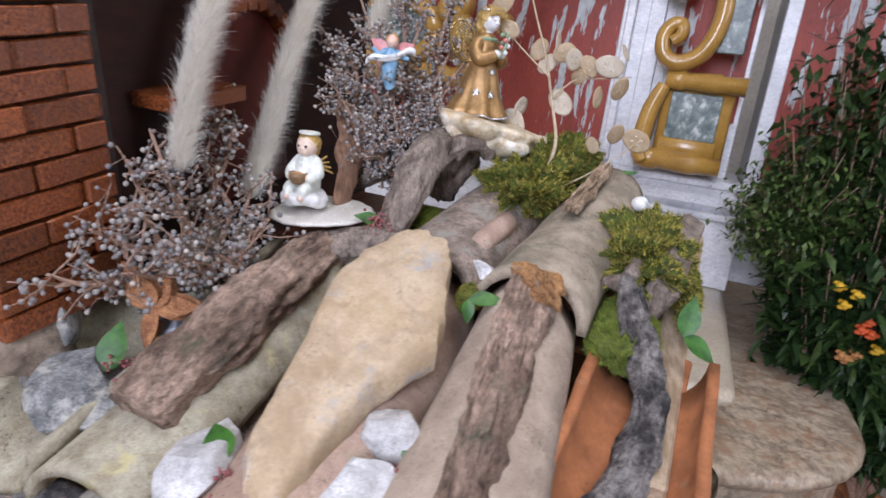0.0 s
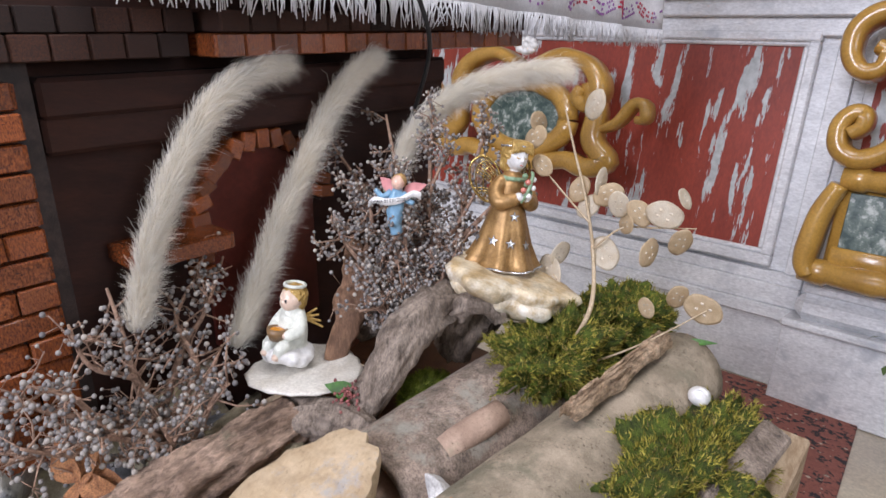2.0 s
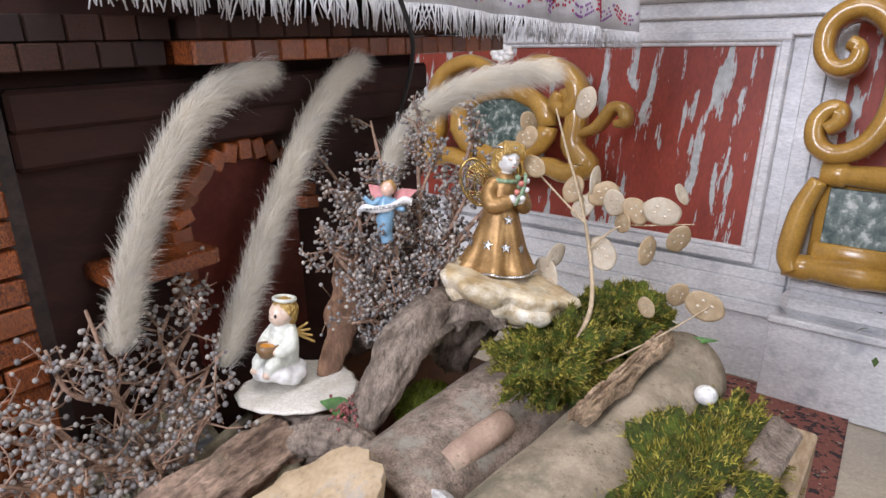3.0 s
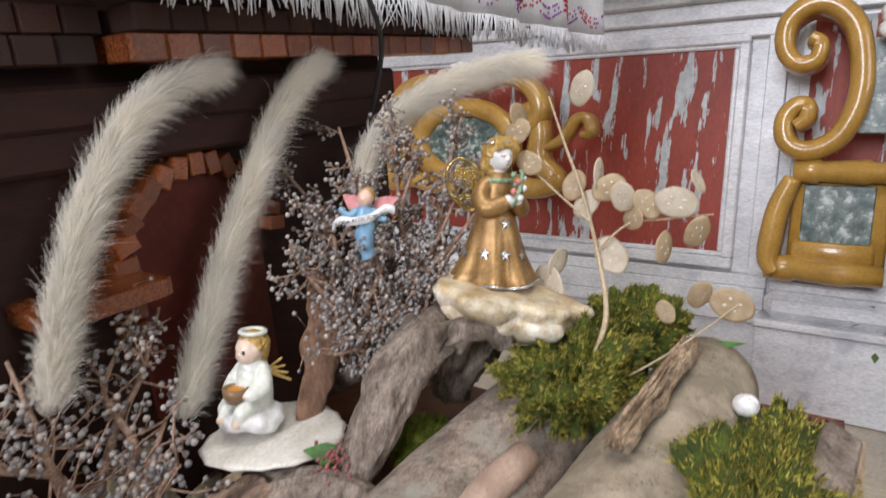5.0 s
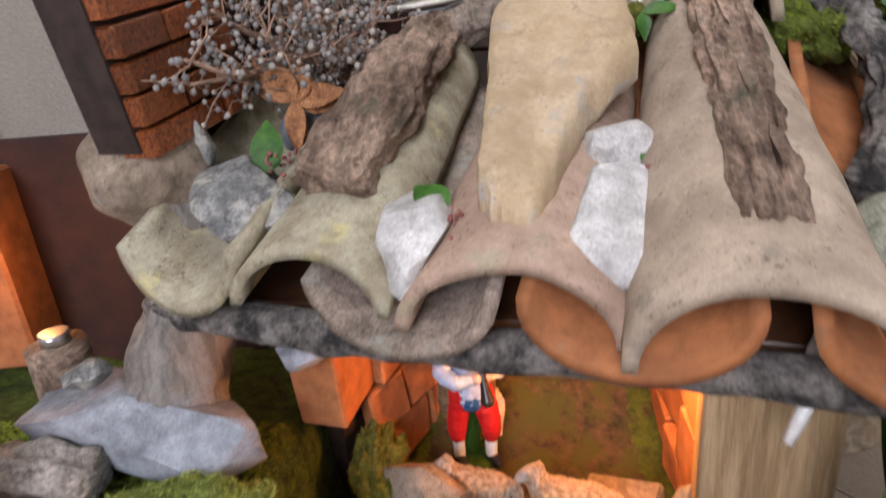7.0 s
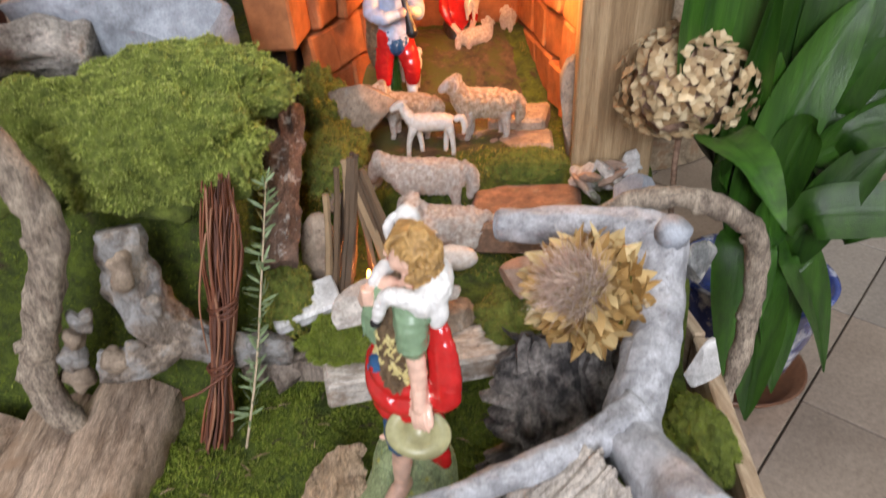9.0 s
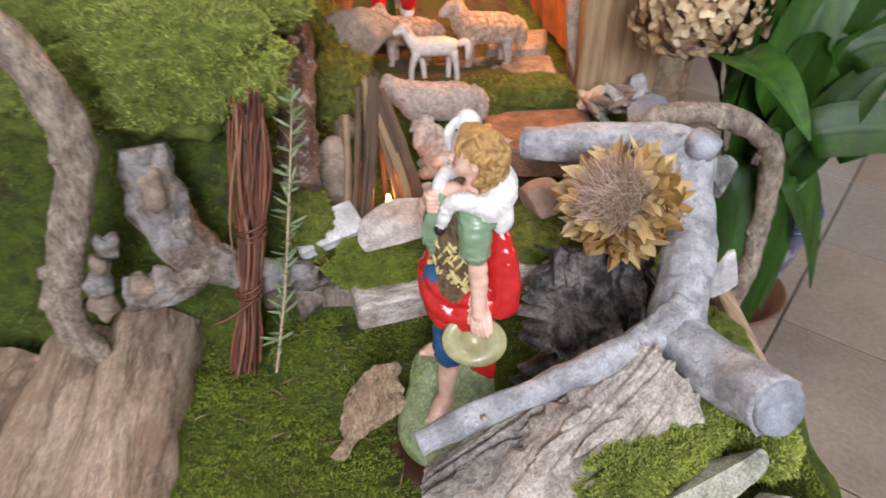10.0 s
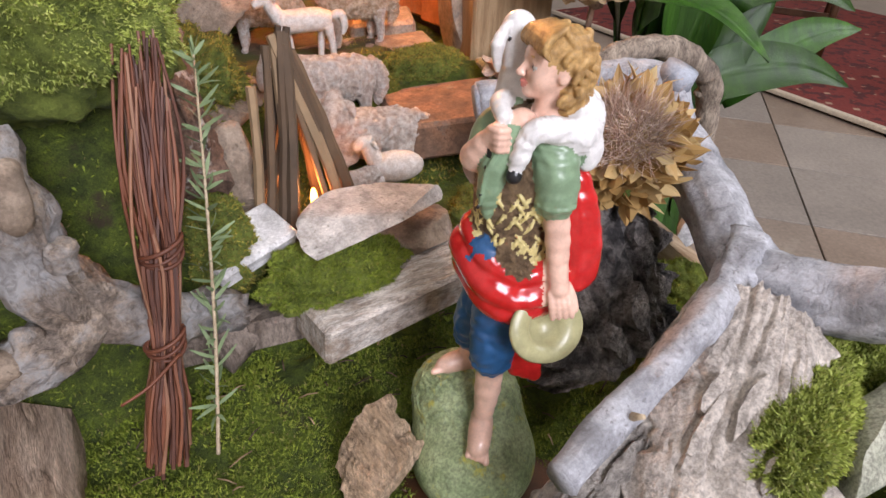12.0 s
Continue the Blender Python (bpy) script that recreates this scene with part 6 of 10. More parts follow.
LEAVES = (
    ((0.52, 0.54), (0.33, 0.44, 0.655), (0.300, 0.205, 0.640), 0.070),
    ((0.52, 0.58), (0.30, 0.47, 0.72), (0.285, 0.46, 1.02), 0.095),
    ((0.53, 0.58), (0.385, 0.46, 0.70), (0.325, 0.46, 1.14), 0.063),
    ((0.55, 0.56), (0.43, 0.47, 0.74), (0.455, 0.47, 1.14), 0.096),
    ((0.55, 0.55), (0.42, 0.43, 0.62), (0.50, 0.42, 0.86), 0.089),
    ((0.57, 0.56), (0.47, 0.46, 0.70), (0.66, 0.47, 0.98), 0.096),
    ((0.58, 0.56), (0.50, 0.45, 0.60), (0.80, 0.42, 0.70), 0.096),
    ((0.58, 0.54), (0.50, 0.40, 0.53), (0.78, 0.31, 0.50), 0.089),
    ((0.58, 0.55), (0.54, 0.43, 0.66), (0.90, 0.40, 0.60), 0.089),
    ((0.55, 0.53), (0.45, 0.44, 0.52), (0.525, 0.40, 0.14), 0.165),
    ((0.55, 0.60), (0.44, 0.60, 0.70), (0.36, 0.64, 0.98), 0.081),
    ((0.60, 0.60), (0.66, 0.66, 0.66), (0.90, 0.74, 0.80), 0.089),
    ((0.57, 0.62), (0.55, 0.72, 0.70), (0.56, 0.86, 0.95), 0.081),
    ((0.59, 0.57), (0.70, 0.52, 0.68), (0.94, 0.54, 0.74), 0.089),
    ((0.57, 0.57), (0.52, 0.50, 0.70), (0.56, 0.50, 1.06), 0.089),
    ((0.57, 0.55), (0.44, 0.47, 0.46), (0.40, 0.44, 0.78), 0.081),
    ((0.58, 0.55), (0.56, 0.47, 0.52), (0.70, 0.44, 0.86), 0.089),
    ((0.54, 0.56), (0.36, 0.46, 0.60), (0.38, 0.43, 0.95), 0.075),
    ((0.56, 0.55), (0.47, 0.45, 0.78), (0.52, 0.46, 1.12), 0.080),
    ((0.57, 0.55), (0.52, 0.44, 0.74), (0.64, 0.44, 1.08), 0.085),
    ((0.58, 0.56), (0.58, 0.46, 0.66), (0.78, 0.45, 0.88), 0.085),
    ((0.56, 0.54), (0.44, 0.42, 0.58), (0.44, 0.38, 0.70), 0.070),
    ((0.58, 0.54), (0.58, 0.42, 0.50), (0.86, 0.36, 0.58), 0.080),
    ((0.55, 0.57), (0.40, 0.50, 0.80), (0.395, 0.50, 1.12), 0.075),
    ((0.56, 0.53), (0.50, 0.43, 0.46), (0.60, 0.39, 0.66), 0.080),
    ((0.57, 0.53), (0.50, 0.42, 0.44), (0.60, 0.38, 0.20), 0.090),
    ((0.50, 0.55), (0.42, 0.44, 0.46), (0.40, 0.37, 0.20), 0.100),
    ((0.51, 0.54), (0.44, 0.42, 0.40), (0.455, 0.36, 0.12), 0.105),
)
for k, ((bx, by), mid, tip, w) in enumerate(LEAVES):
    b, m_, t_ = Vector((bx, by, 0.25)), Vector(mid), Vector(tip)
    line, _ = smooth_line([b, b.lerp(m_, 0.55) + Vector((0, 0, 0.03)), m_, m_.lerp(t_, 0.55) + Vector((0, 0, 0.03)), t_], [1] * 5, 8)
    verts, faces = [], []
    for i, p in enumerate(line):
        s = i / (len(line) - 1)
        d = (line[min(i + 1, len(line) - 1)] - line[max(i - 1, 0)]).normalized()
        face = Vector((-0.25 + 0.65 * math.sin(k * 2.3), -0.8, 0.55 + 0.35 * math.cos(k * 1.7)))
        side = d.cross(face).normalized()
        nrm = side.cross(d)
        hw = 0.004 if s < 0.30 else max(0.002, w * 0.5 * math.sin(math.pi * ((s - 0.30) / 0.70) ** 0.8))
        wave = 0.10 * math.sin(s * 9 + k)
        for j in range(-10, 11):
            q = j / 10
            ridge = 0.0012 * (j % 2) * (1 - abs(q)) if j else -0.0025
            verts.append(p + side * hw * q + nrm * (hw * (0.24 * q * q + wave * q * abs(q)) + ridge))
        if i:
            for j in range(20):
                a = 21 * (i - 1) + j
                faces.append((a, a + 1, a + 22, a + 21))
    part("leaf", Geo().add(verts, faces), "leaf_dark", plant)

# trodden earth inside the stable
g = Geo()
verts, faces = [], []
for j in range(31):
    for i in range(21):
        x, y = -0.24 + 0.45 * i / 20, 0.70 + 0.67 * j / 30
        rim = min(i, 20 - i, j, 30 - j)
        verts.append((x + 0.014 * noise.noise(Vector((y * 20, i, 0))), y, ground_height(x, y) + (0.007 if rim > 1 else -0.004) + 0.005 * noise.noise(Vector((x * 16, y * 16, 3)))))
for j in range(30):
    for i in range(20):
        a = j * 21 + i
        faces.append((a, a + 1, a + 22, a + 21))
g.add(verts, faces)
solo("stable_floor", (0.0, 1.0, 0.55), g, "earth", "brown trodden earth on the stable floor", "earth", kind="structure")

# bits of twig and straw fallen on the moss
rnd = random.Random(77)
g = Geo()
for k in range(150):
    x, y = rnd.uniform(-0.50, 0.05), rnd.uniform(-0.22, 0.34)
    z = ground_height(x, y) + 0.007
    a, ln = rnd.uniform(0, 6.28), rnd.uniform(0.006, 0.026)
    d = Vector((math.cos(a), math.sin(a), rnd.uniform(-0.3, 0.3))) * ln
    g.tube([Vector((x, y, z)) - d / 2, Vector((x, y, z + 0.002)), Vector((x, y, z)) + d / 2], [0.0007, 0.0009, 0.0006], 5)
solo("litter", (-0.2, 0.05, 0.34), g, "kindling", "scattered bits of twig and straw on the moss", "litter", kind="stuff")
cork = thing("eave_stick", (0.245, 0.56, 0.955), "broken pale stick hanging from a cork block under the eave", "stick")
part("cork", Geo().rock((0.262, 0.56, 1.005), (0.028, 0.022, 0.042), 91, (0, 8, 0), 9, 0, 0.06), "stone_pale", cork, sharp=35)
part("stick", Geo().tube([(0.250, 0.552, 0.975), (0.238, 0.548, 0.945), (0.228, 0.545, 0.92)], [0.007, 0.0075, 0.006], 8, bump=0.2, scale=60), "white_paint", cork, "white broken stick")

# ---- painted crib figures, each one plain mesh ----
def at_pose(x, y, z, facing, size=1.0):
    """facing: degrees of the figure's front from +x."""
    return Matrix.Translation((x, y, z)) @ Matrix.Rotation(radians(facing), 4, "Z") @ Matrix.Scale(size, 4)


FIG = ["skin", "hair", "red", "blue", "sage", "fleece", "white_paint", "black_paint", "olive", "figure_base", "fringe", "lip"]
SK, HA, RE, BL, SA, FL, WH, BK, OL, FB, TRIM, LIP = range(12)


def shepherd():
    m = Matrix.Translation((-0.152, 0.104, -0.003)) @ Matrix.Rotation(math.atan2(-0.570, 0.821), 4, "Z")
    c = Clay()
    # painted rock under the feet
    c.blob((-0.028, -0.006, 0.338), (0.064, 0.072, 0.046), FB, 0.004).blob((-0.038, 0.036, 0.378), (0.056, 0.046, 0.046), FB, 0.03, curl=(0.0008, 500))
    # legs and bare feet
    c.limb([(-0.020, -0.011, 0.474), (-0.021, -0.017, 0.440), (-0.023, -0.020, 0.404)], [0.0120, 0.0118, 0.0078], SK)
    c.limb([(-0.023, -0.014, 0.398), (-0.025, -0.030, 0.394), (-0.027, -0.044, 0.386)], [0.0088, 0.0094, 0.0082], SK, 0.006)
    c.limb([(-0.036, 0.026, 0.468), (-0.037, 0.030, 0.446), (-0.036, 0.032, 0.432)], [0.0115, 0.0095, 0.0080], SK)
    c.limb([(-0.032, 0.033, 0.428), (-0.048, 0.028, 0.430), (-0.062, 0.022, 0.428)], [0.0085, 0.0088, 0.0074], SK, 0.005)
    for t in range(5):
        c.limb([(-0.0195 - 0.0038 * t, -0.046 + 0.001 * t, 0.3845), (-0.0195 - 0.0042 * t, -0.0545 + 0.0017 * t, 0.3810)], [0.0028, 0.0025 if t else 0.0034], SK, 0.0012)
        c.limb([(-0.063 - 0.0002 * t, 0.0155 + 0.0035 * t, 0.4275), (-0.0715 + 0.0012 * t, 0.0140 + 0.0038 * t, 0.4265)], [0.0026, 0.0023 if t else 0.0031], SK, 0.0012)
    # blue breeches with rolled hems
    c.blob((-0.012, 0.004, 0.552), (0.031, 0.030, 0.032), BL)
    c.limb([(-0.014, -0.004, 0.545), (-0.020, -0.010, 0.505), (-0.020, -0.011, 0.474)], [0.0225, 0.0200, 0.0180], BL, 0.005, curl=(0.0007, 330))
    c.limb([(-0.018, 0.016, 0.545), (-0.034, 0.022, 0.500), (-0.036, 0.026, 0.468)], [0.0215, 0.0185, 0.0165], BL, 0.005, curl=(0.0007, 330))
    c.limb([(-0.020 + 0.0165 * math.cos(a), -0.011 + 0.0165 * math.sin(a), 0.471) for a in [k * 0.5236 for k in range(13)]], [0.0030] * 13, BL, 0.002, 0)
    c.limb([(-0.036 + 0.0150 * math.cos(a), 0.026 + 0.0150 * math.sin(a), 0.465) for a in [k * 0.5236 for k in range(13)]], [0.0030] * 13, BL, 0.002, 0)
    # brown fleece vest
    c.limb([(-0.012, 0.002, 0.578), (-0.014, 0.002, 0.610), (-0.014, 0.003, 0.650), (-0.008, 0.006, 0.682)], [0.0300, 0.0285, 0.0300, 0.0220], FL, 0.006, curl=(0.0011, 420))
    c.limb([(-0.020, -0.024, 0.600), (-0.008, -0.027, 0.585), (0.000, -0.024, 0.572)], [0.008, 0.009, 0.004], FL, 0.003, curl=(0.0012, 600))
    c.blob((-0.030, -0.017, 0.594), (0.0145, 0.012, 0.0150), BL, 0.001, curl=(0.0008, 300))
    rn = random.Random(9)
    for k in range(150):
        row = k % 5
        a = rn.uniform(-3.0, 0.1) if row else rn.uniform(-2.9, -2.3)
        z = (0.662, 0.636, 0.620, 0.600, 0.590)[row] + rn.uniform(-0.006, 0.006) - 0.010 * math.sin(a)
        r = 0.0305
        q = Vector((-0.0135 + r * math.cos(a), 0.002 + r * math.sin(a), z))
        s = Vector((-math.sin(a), math.cos(a), 0)) * rn.choice((-1, 1))
        o = Vector((math.cos(a), math.sin(a), 0))
        c.limb([q, q + o * 0.0014 + s * 0.003 - Vector((0, 0, 0.004)), q + s * 0.0065 - Vector((0, 0, 0.0095))], [0.0010, 0.0014, 0.0007], TRIM, 0.0004, 0)
    # green shirt: open front and sleeves
    c.limb([(-0.020, -0.018, 0.690), (-0.032, -0.020, 0.668), (-0.036, -0.021, 0.645), (-0.036, -0.021, 0.628)], [0.0105, 0.0115, 0.0085, 0.0040], SA, 0.002, curl=(0.0005, 380))
    c.limb([(-0.030, -0.0295, 0.690), (-0.040, -0.0300, 0.665), (-0.042, -0.0285, 0.640)], [0.0014, 0.0016, 0.0010], SA, 0.001)
    for k in range(4):
        c.blob((-0.0435 + 0.0012 * k, -0.0290, 0.638 + 0.0105 * k), 0.0016, BK, 0)
    c.blob((-0.016, -0.012, 0.697), (0.0115, 0.0110, 0.0115), SK, 0.002)
    c.limb([(0.004, -0.010, 0.686), (0.011, -0.021, 0.668), (0.013, -0.025, 0.645)], [0.0150, 0.0165, 0.0152], SA, 0.003, curl=(0.0006, 300))
    c.limb([(0.013 + 0.0142 * math.cos(a), -0.025 + 0.0142 * math.sin(a), 0.6435) for a in [k * 0.5236 for k in range(13)]], [0.0022] * 13, SA, 0.001, 0)
    c.limb([(-0.020, 0.020, 0.690), (-0.034, 0.017, 0.678), (-0.040, 0.010, 0.664)], [0.0145, 0.0145, 0.0130], SA, 0.003, curl=(0.0006, 300))
    # hanging arm and the hand that holds the hat
    c.limb([(0.013, -0.024, 0.648), (0.019, -0.028, 0.611), (0.022, -0.034, 0.582)], [0.0098, 0.0092, 0.0070], SK)
    c.limb([(0.022, -0.034, 0.584), (0.024, -0.037, 0.573)], [0.0072, 0.0085], SK, 0.004)
    for t in range(4):
        c.limb([(0.0175 + 0.0042 * t, -0.040, 0.570), (0.0195 + 0.0046 * t, -0.044, 0.560), (0.0215 + 0.0050 * t, -0.044, 0.548 + 0.001 * t)], [0.0030, 0.0028, 0.0022], SK, 0.0012)
    c.limb([(0.031, -0.033, 0.574), (0.036, -0.038, 0.565), (0.039, -0.042, 0.556)], [0.0032, 0.0030, 0.0022], SK, 0.002)
    # bent arm, fist at the chest
    c.limb([(-0.040, 0.008, 0.664), (-0.047, -0.006, 0.668), (-0.038, -0.018, 0.687)], [0.0112, 0.0108, 0.0080], SK)
    c.blob((-0.034, -0.022, 0.692), (0.0088, 0.0080, 0.0092), SK)
    for t in range(4):
        c.limb([(-0.039 + 0.001 * t, -0.0260, 0.6985 - 0.0046 * t), (-0.0325, -0.0325, 0.6995 - 0.0046 * t), (-0.0265, -0.0290, 0.6985 - 0.0046 * t)], [0.0026, 0.0028, 0.0024], SK, 0.0010)
    # red cloak wrapped round the hips, hanging behind
    for dz, ru, rd, r in ((0.019, 0.036, 0.030, 0.0075), (0.002, 0.040, 0.032, 0.0110), (-0.014, 0.037, 0.030, 0.0105)):
        ring = []
        for k in range(33):
            a = 2 * math.pi * k / 32
            ring.append((-0.010 + ru * math.cos(a), rd * math.sin(a), 0.566 + dz + 0.018 * max(0.0, -math.cos(a)) - 0.010 * max(0.0, -math.sin(a)) + 0.006 * max(0, math.cos(a))))
        c.limb(ring, [r * (1 + 0.16 * math.sin(k * 0.9 + dz * 400)) for k in range(33)], RE, 0.005, 0)
    c.limb([(-0.050, -0.014, 0.590), (-0.022, -0.036, 0.562), (0.012, -0.034, 0.560), (0.032, -0.014, 0.580)], [0.004, 0.0050, 0.0050, 0.0035], RE, 0.005)
    c.limb([(-0.044, -0.020, 0.566), (-0.020, -0.038, 0.546), (0.010, -0.036, 0.548)], [0.0035, 0.0045, 0.0035], RE, 0.005)
    for off, wide in ((0.0, 0.9), (0.007, 0.7), (-0.009, 0.65)):
        c.limb([(0.021 + off * 0.4, 0.004, 0.674), (0.034 + off, -0.004, 0.635), (0.041 + off, -0.010, 0.598), (0.041 + off, -0.014, 0.572)], [0.006, 0.011 * wide, 0.014 * wide, 0.013 * wide], RE, 0.004)
    c.limb([(0.030, -0.018, 0.570), (0.042, -0.020, 0.566), (0.054, -0.012, 0.574)], [0.005, 0.006, 0.004], RE, 0.004)
    for off in (-0.009, 0.0, 0.009):
        c.limb([(0.000 + off, 0.014, 0.540), (0.006 + off, 0.012, 0.480), (0.015 + off, 0.008, 0.440 - 0.3 * off)], [0.010, 0.0095, 0.0080], RE, 0.003)
    # neck and head in profile, chin a little raised
    hd = Matrix.Translation((0.002, 0.000, 0.7350)) @ Matrix.Rotation(radians(196), 4, "Z") @ Matrix.Rotation(radians(-5), 4, "Y") @ Matrix.Scale(0.90, 4)
    c.limb([(-0.004, 0, -0.010), (-0.006, 0, -0.048)], [0.0118, 0.0135], SK, 0.005, 0, hd)
    for at, r in (((-0.002, 0, 0.004), (0.0215, 0.0195, 0.0225)), ((0.008, 0, -0.011), (0.0125, 0.0128, 0.0125)), ((0.0155, 0, -0.0195), (0.0050, 0.0055, 0.0045)), ((0.012, 0.0090, -0.006), (0.0075, 0.0070, 0.0085)),
                  ((0.012, -0.0090, -0.006), (0.0075, 0.0070, 0.0085)), ((0.017, 0, 0.0085), (0.0050, 0.0120, 0.0050))):
        c.blob(at, r, SK, 0.006, hd)
    for s in (-1, 1):
        c.blob((0.0205, s * 0.0078, 0.0012), (0.0042, 0.0050, 0.0034), SK, 0, hd, hollow=True)
        c.blob((0.0168, s * 0.0078, 0.0010), (0.0030, 0.0042, 0.0027), WH, 0.0005, hd)
        c.blob((0.0188, s * 0.0082, 0.0010), (0.0014, 0.0017, 0.0018), BK, 0, hd)
        c.limb([(0.0196, s * 0.0040, 0.0030), (0.0200, s * 0.0078, 0.0044), (0.0168, s * 0.0118, 0.0026)], [0.0010, 0.0012, 0.0008], SK, 0.0008, 3, hd)
        c.limb([(0.0212, s * 0.0038, 0.0072), (0.0205, s * 0.0085, 0.0090), (0.0165, s * 0.0128, 0.0072)], [0.0007, 0.0010, 0.0006], HA, 0.0004, 3, hd)
        c.blob((-0.002, s * 0.0198, -0.002), (0.0048, 0.0030, 0.0068), SK, 0.002, hd)
        c.limb([(0.0200, s * 0.0042, -0.0122), (0.0228, 0, -0.0116)], [0.0011, 0.0017], LIP, 0.0008, 0, hd)
        c.limb([(0.0198, s * 0.0038, -0.0132), (0.0216, 0, -0.0150)], [0.0011, 0.0018], LIP, 0.0008, 0, hd)
    c.limb([(0.0205, 0, 0.0040), (0.0262, 0, -0.0050)], [0.0020, 0.0029], SK, 0.003, 0, hd)
    c.limb([(0.0240, -0.0026, -0.0062), (0.0240, 0.0026, -0.0062)], [0.0017, 0.0017], SK, 0.002, 0, hd)
    # curly hair
    c.blob((-0.007, 0, 0.0095), (0.0240, 0.0240, 0.0225), HA, 0.003, hd, curl=(0.0008, 420))
    c.blob((-0.0145, 0, -0.010), (0.0150, 0.0200, 0.0190), HA, 0.004, hd, curl=(0.0008, 420))
    for k in range(130):
        z = rn.uniform(-0.026, 0.031)
        a = rn.uniform(0.45 if z > 0.013 else 1.45, 6.283 - (0.45 if z > 0.013 else 1.45))
        q = math.sqrt(max(0.06, 1 - ((z - 0.004) / 0.0305) ** 2))
        p = Vector((-0.008 + 0.0238 * q * math.cos(a), 0.0236 * q * math.sin(a), z))
        o = Vector((math.cos(a), math.sin(a), 0.4)).normalized() * 0.0022
        w = Vector((-math.sin(a), math.cos(a), 0)) * rn.choice((-1, 1)) * rn.uniform(0.6, 1.2)
        c.limb([p, p + o + w * 0.0040 - Vector((0, 0, 0.0025)), p + o * 0.6 + w * 0.0068 - Vector((0, 0, 0.0070)), p + w * 0.0036 - Vector((0, 0, 0.0108))], [0.0020, 0.0026, 0.0024, 0.0010], HA, 0.0010, 3, hd)
    for k in range(12):
        y = -0.0205 + 0.00373 * k
        c.limb([(0.000, y * 0.6, 0.0315), (0.0145, y * 0.95, 0.0245), (0.0188, y * 1.05, 0.0165), (0.0152, y * 1.25, 0.0105)], [0.0020, 0.0030, 0.0026, 0.0010], HA, 0.0010, 3, hd)
    # lamb across the shoulders
    c.limb([(-0.022, 0.030, 0.700), (0.000, 0.031, 0.706), (0.019, 0.016, 0.706), (0.027, -0.001, 0.699), (0.021, -0.015, 0.690)], [0.0125, 0.0150, 0.0165, 0.0160, 0.0128], WH, 0.005, curl=(0.0006, 520))
    c.limb([(0.030, -0.006, 0.690), (0.036, -0.008, 0.678), (0.034, -0.012, 0.668)], [0.0110, 0.0085, 0.0050], WH, 0.004)
    c.limb([(0.024, -0.018, 0.692), (0.002, -0.025, 0.699), (-0.011, -0.029, 0.696), (-0.019, -0.034, 0.674)], [0.0105, 0.0090, 0.0074, 0.0056], WH, 0.002, curl=(0.0006, 620))
    c.blob((-0.0205, -0.0355, 0.668), (0.0058, 0.0058, 0.0064), BK, 0.001)
    c.limb([(-0.024, 0.024, 0.700), (-0.031, 0.004, 0.706), (-0.030, -0.018, 0.704)], [0.0085, 0.0075, 0.0055], WH, 0.002)
    c.blob((-0.035, -0.024, 0.680), (0.0052, 0.0052, 0.0060), BK, 0.001)
    c.limb([(-0.020, 0.033, 0.704), (-0.018, 0.037, 0.733), (-0.020, 0.035, 0.751)], [0.0122, 0.0112, 0.0122], WH, 0.004)
    c.limb([(-0.020, 0.035, 0.751), (-0.024, 0.028, 0.728)], [0.0112, 0.0064], WH, 0.003, 0)
    for s in (-1, 1):
        c.limb([(-0.023 - 0.006 * (s < 0), 0.035 + s * 0.009, 0.755), (-0.029 - 0.006 * (s < 0), 0.035 + s * 0.013, 0.742), (-0.034, 0.034 + s * 0.012, 0.724)], [0.0032, 0.0052, 0.0022], WH, 0.001)
        c.blob((-0.0275, 0.0310 + s * 0.0070, 0.746), 0.0014, BK, 0)
    g = Geo()
    c.build(g, 0.0011)
    m = m @ Matrix.Translation((-0.006, 0, 0.585)) @ Matrix.Scale(0.965, 4) @ Matrix.Translation((0.006, 0, -0.585))
    g.v = [tuple(m @ Vector(p)) for p in g.v]
    # hat in the hand
    nrm = Vector((0.42, -0.78, 0.40)).normalized()
    hat = m @ Matrix.Translation((0.0190, -0.037, 0.532)) @ nrm.to_track_quat("Z", "Y").to_matrix().to_4x4() @ Matrix.Scale(0.90, 4)
    g.lathe([(0.001, -0.016), (0.012, -0.016), (0.018, -0.008), (0.021, -0.001), (0.034, 0.000), (0.0365, 0.002), (0.035, 0.0045), (0.022, 0.0045), (0.0165, -0.002), (0.011, -0.011), (0.001, -0.012)], 40, OL, hat, wave=lambda a, r, z: r * (1 + (0.10 * math.cos(2 * a + 0.6) if r > 0.03 else 0)))
    solo("shepherd_figure", m @ Vector((0, 0, 0.30)), g, FIG, "painted shepherd boy figure carrying a white lamb on his shoulders", "figure")


shepherd()


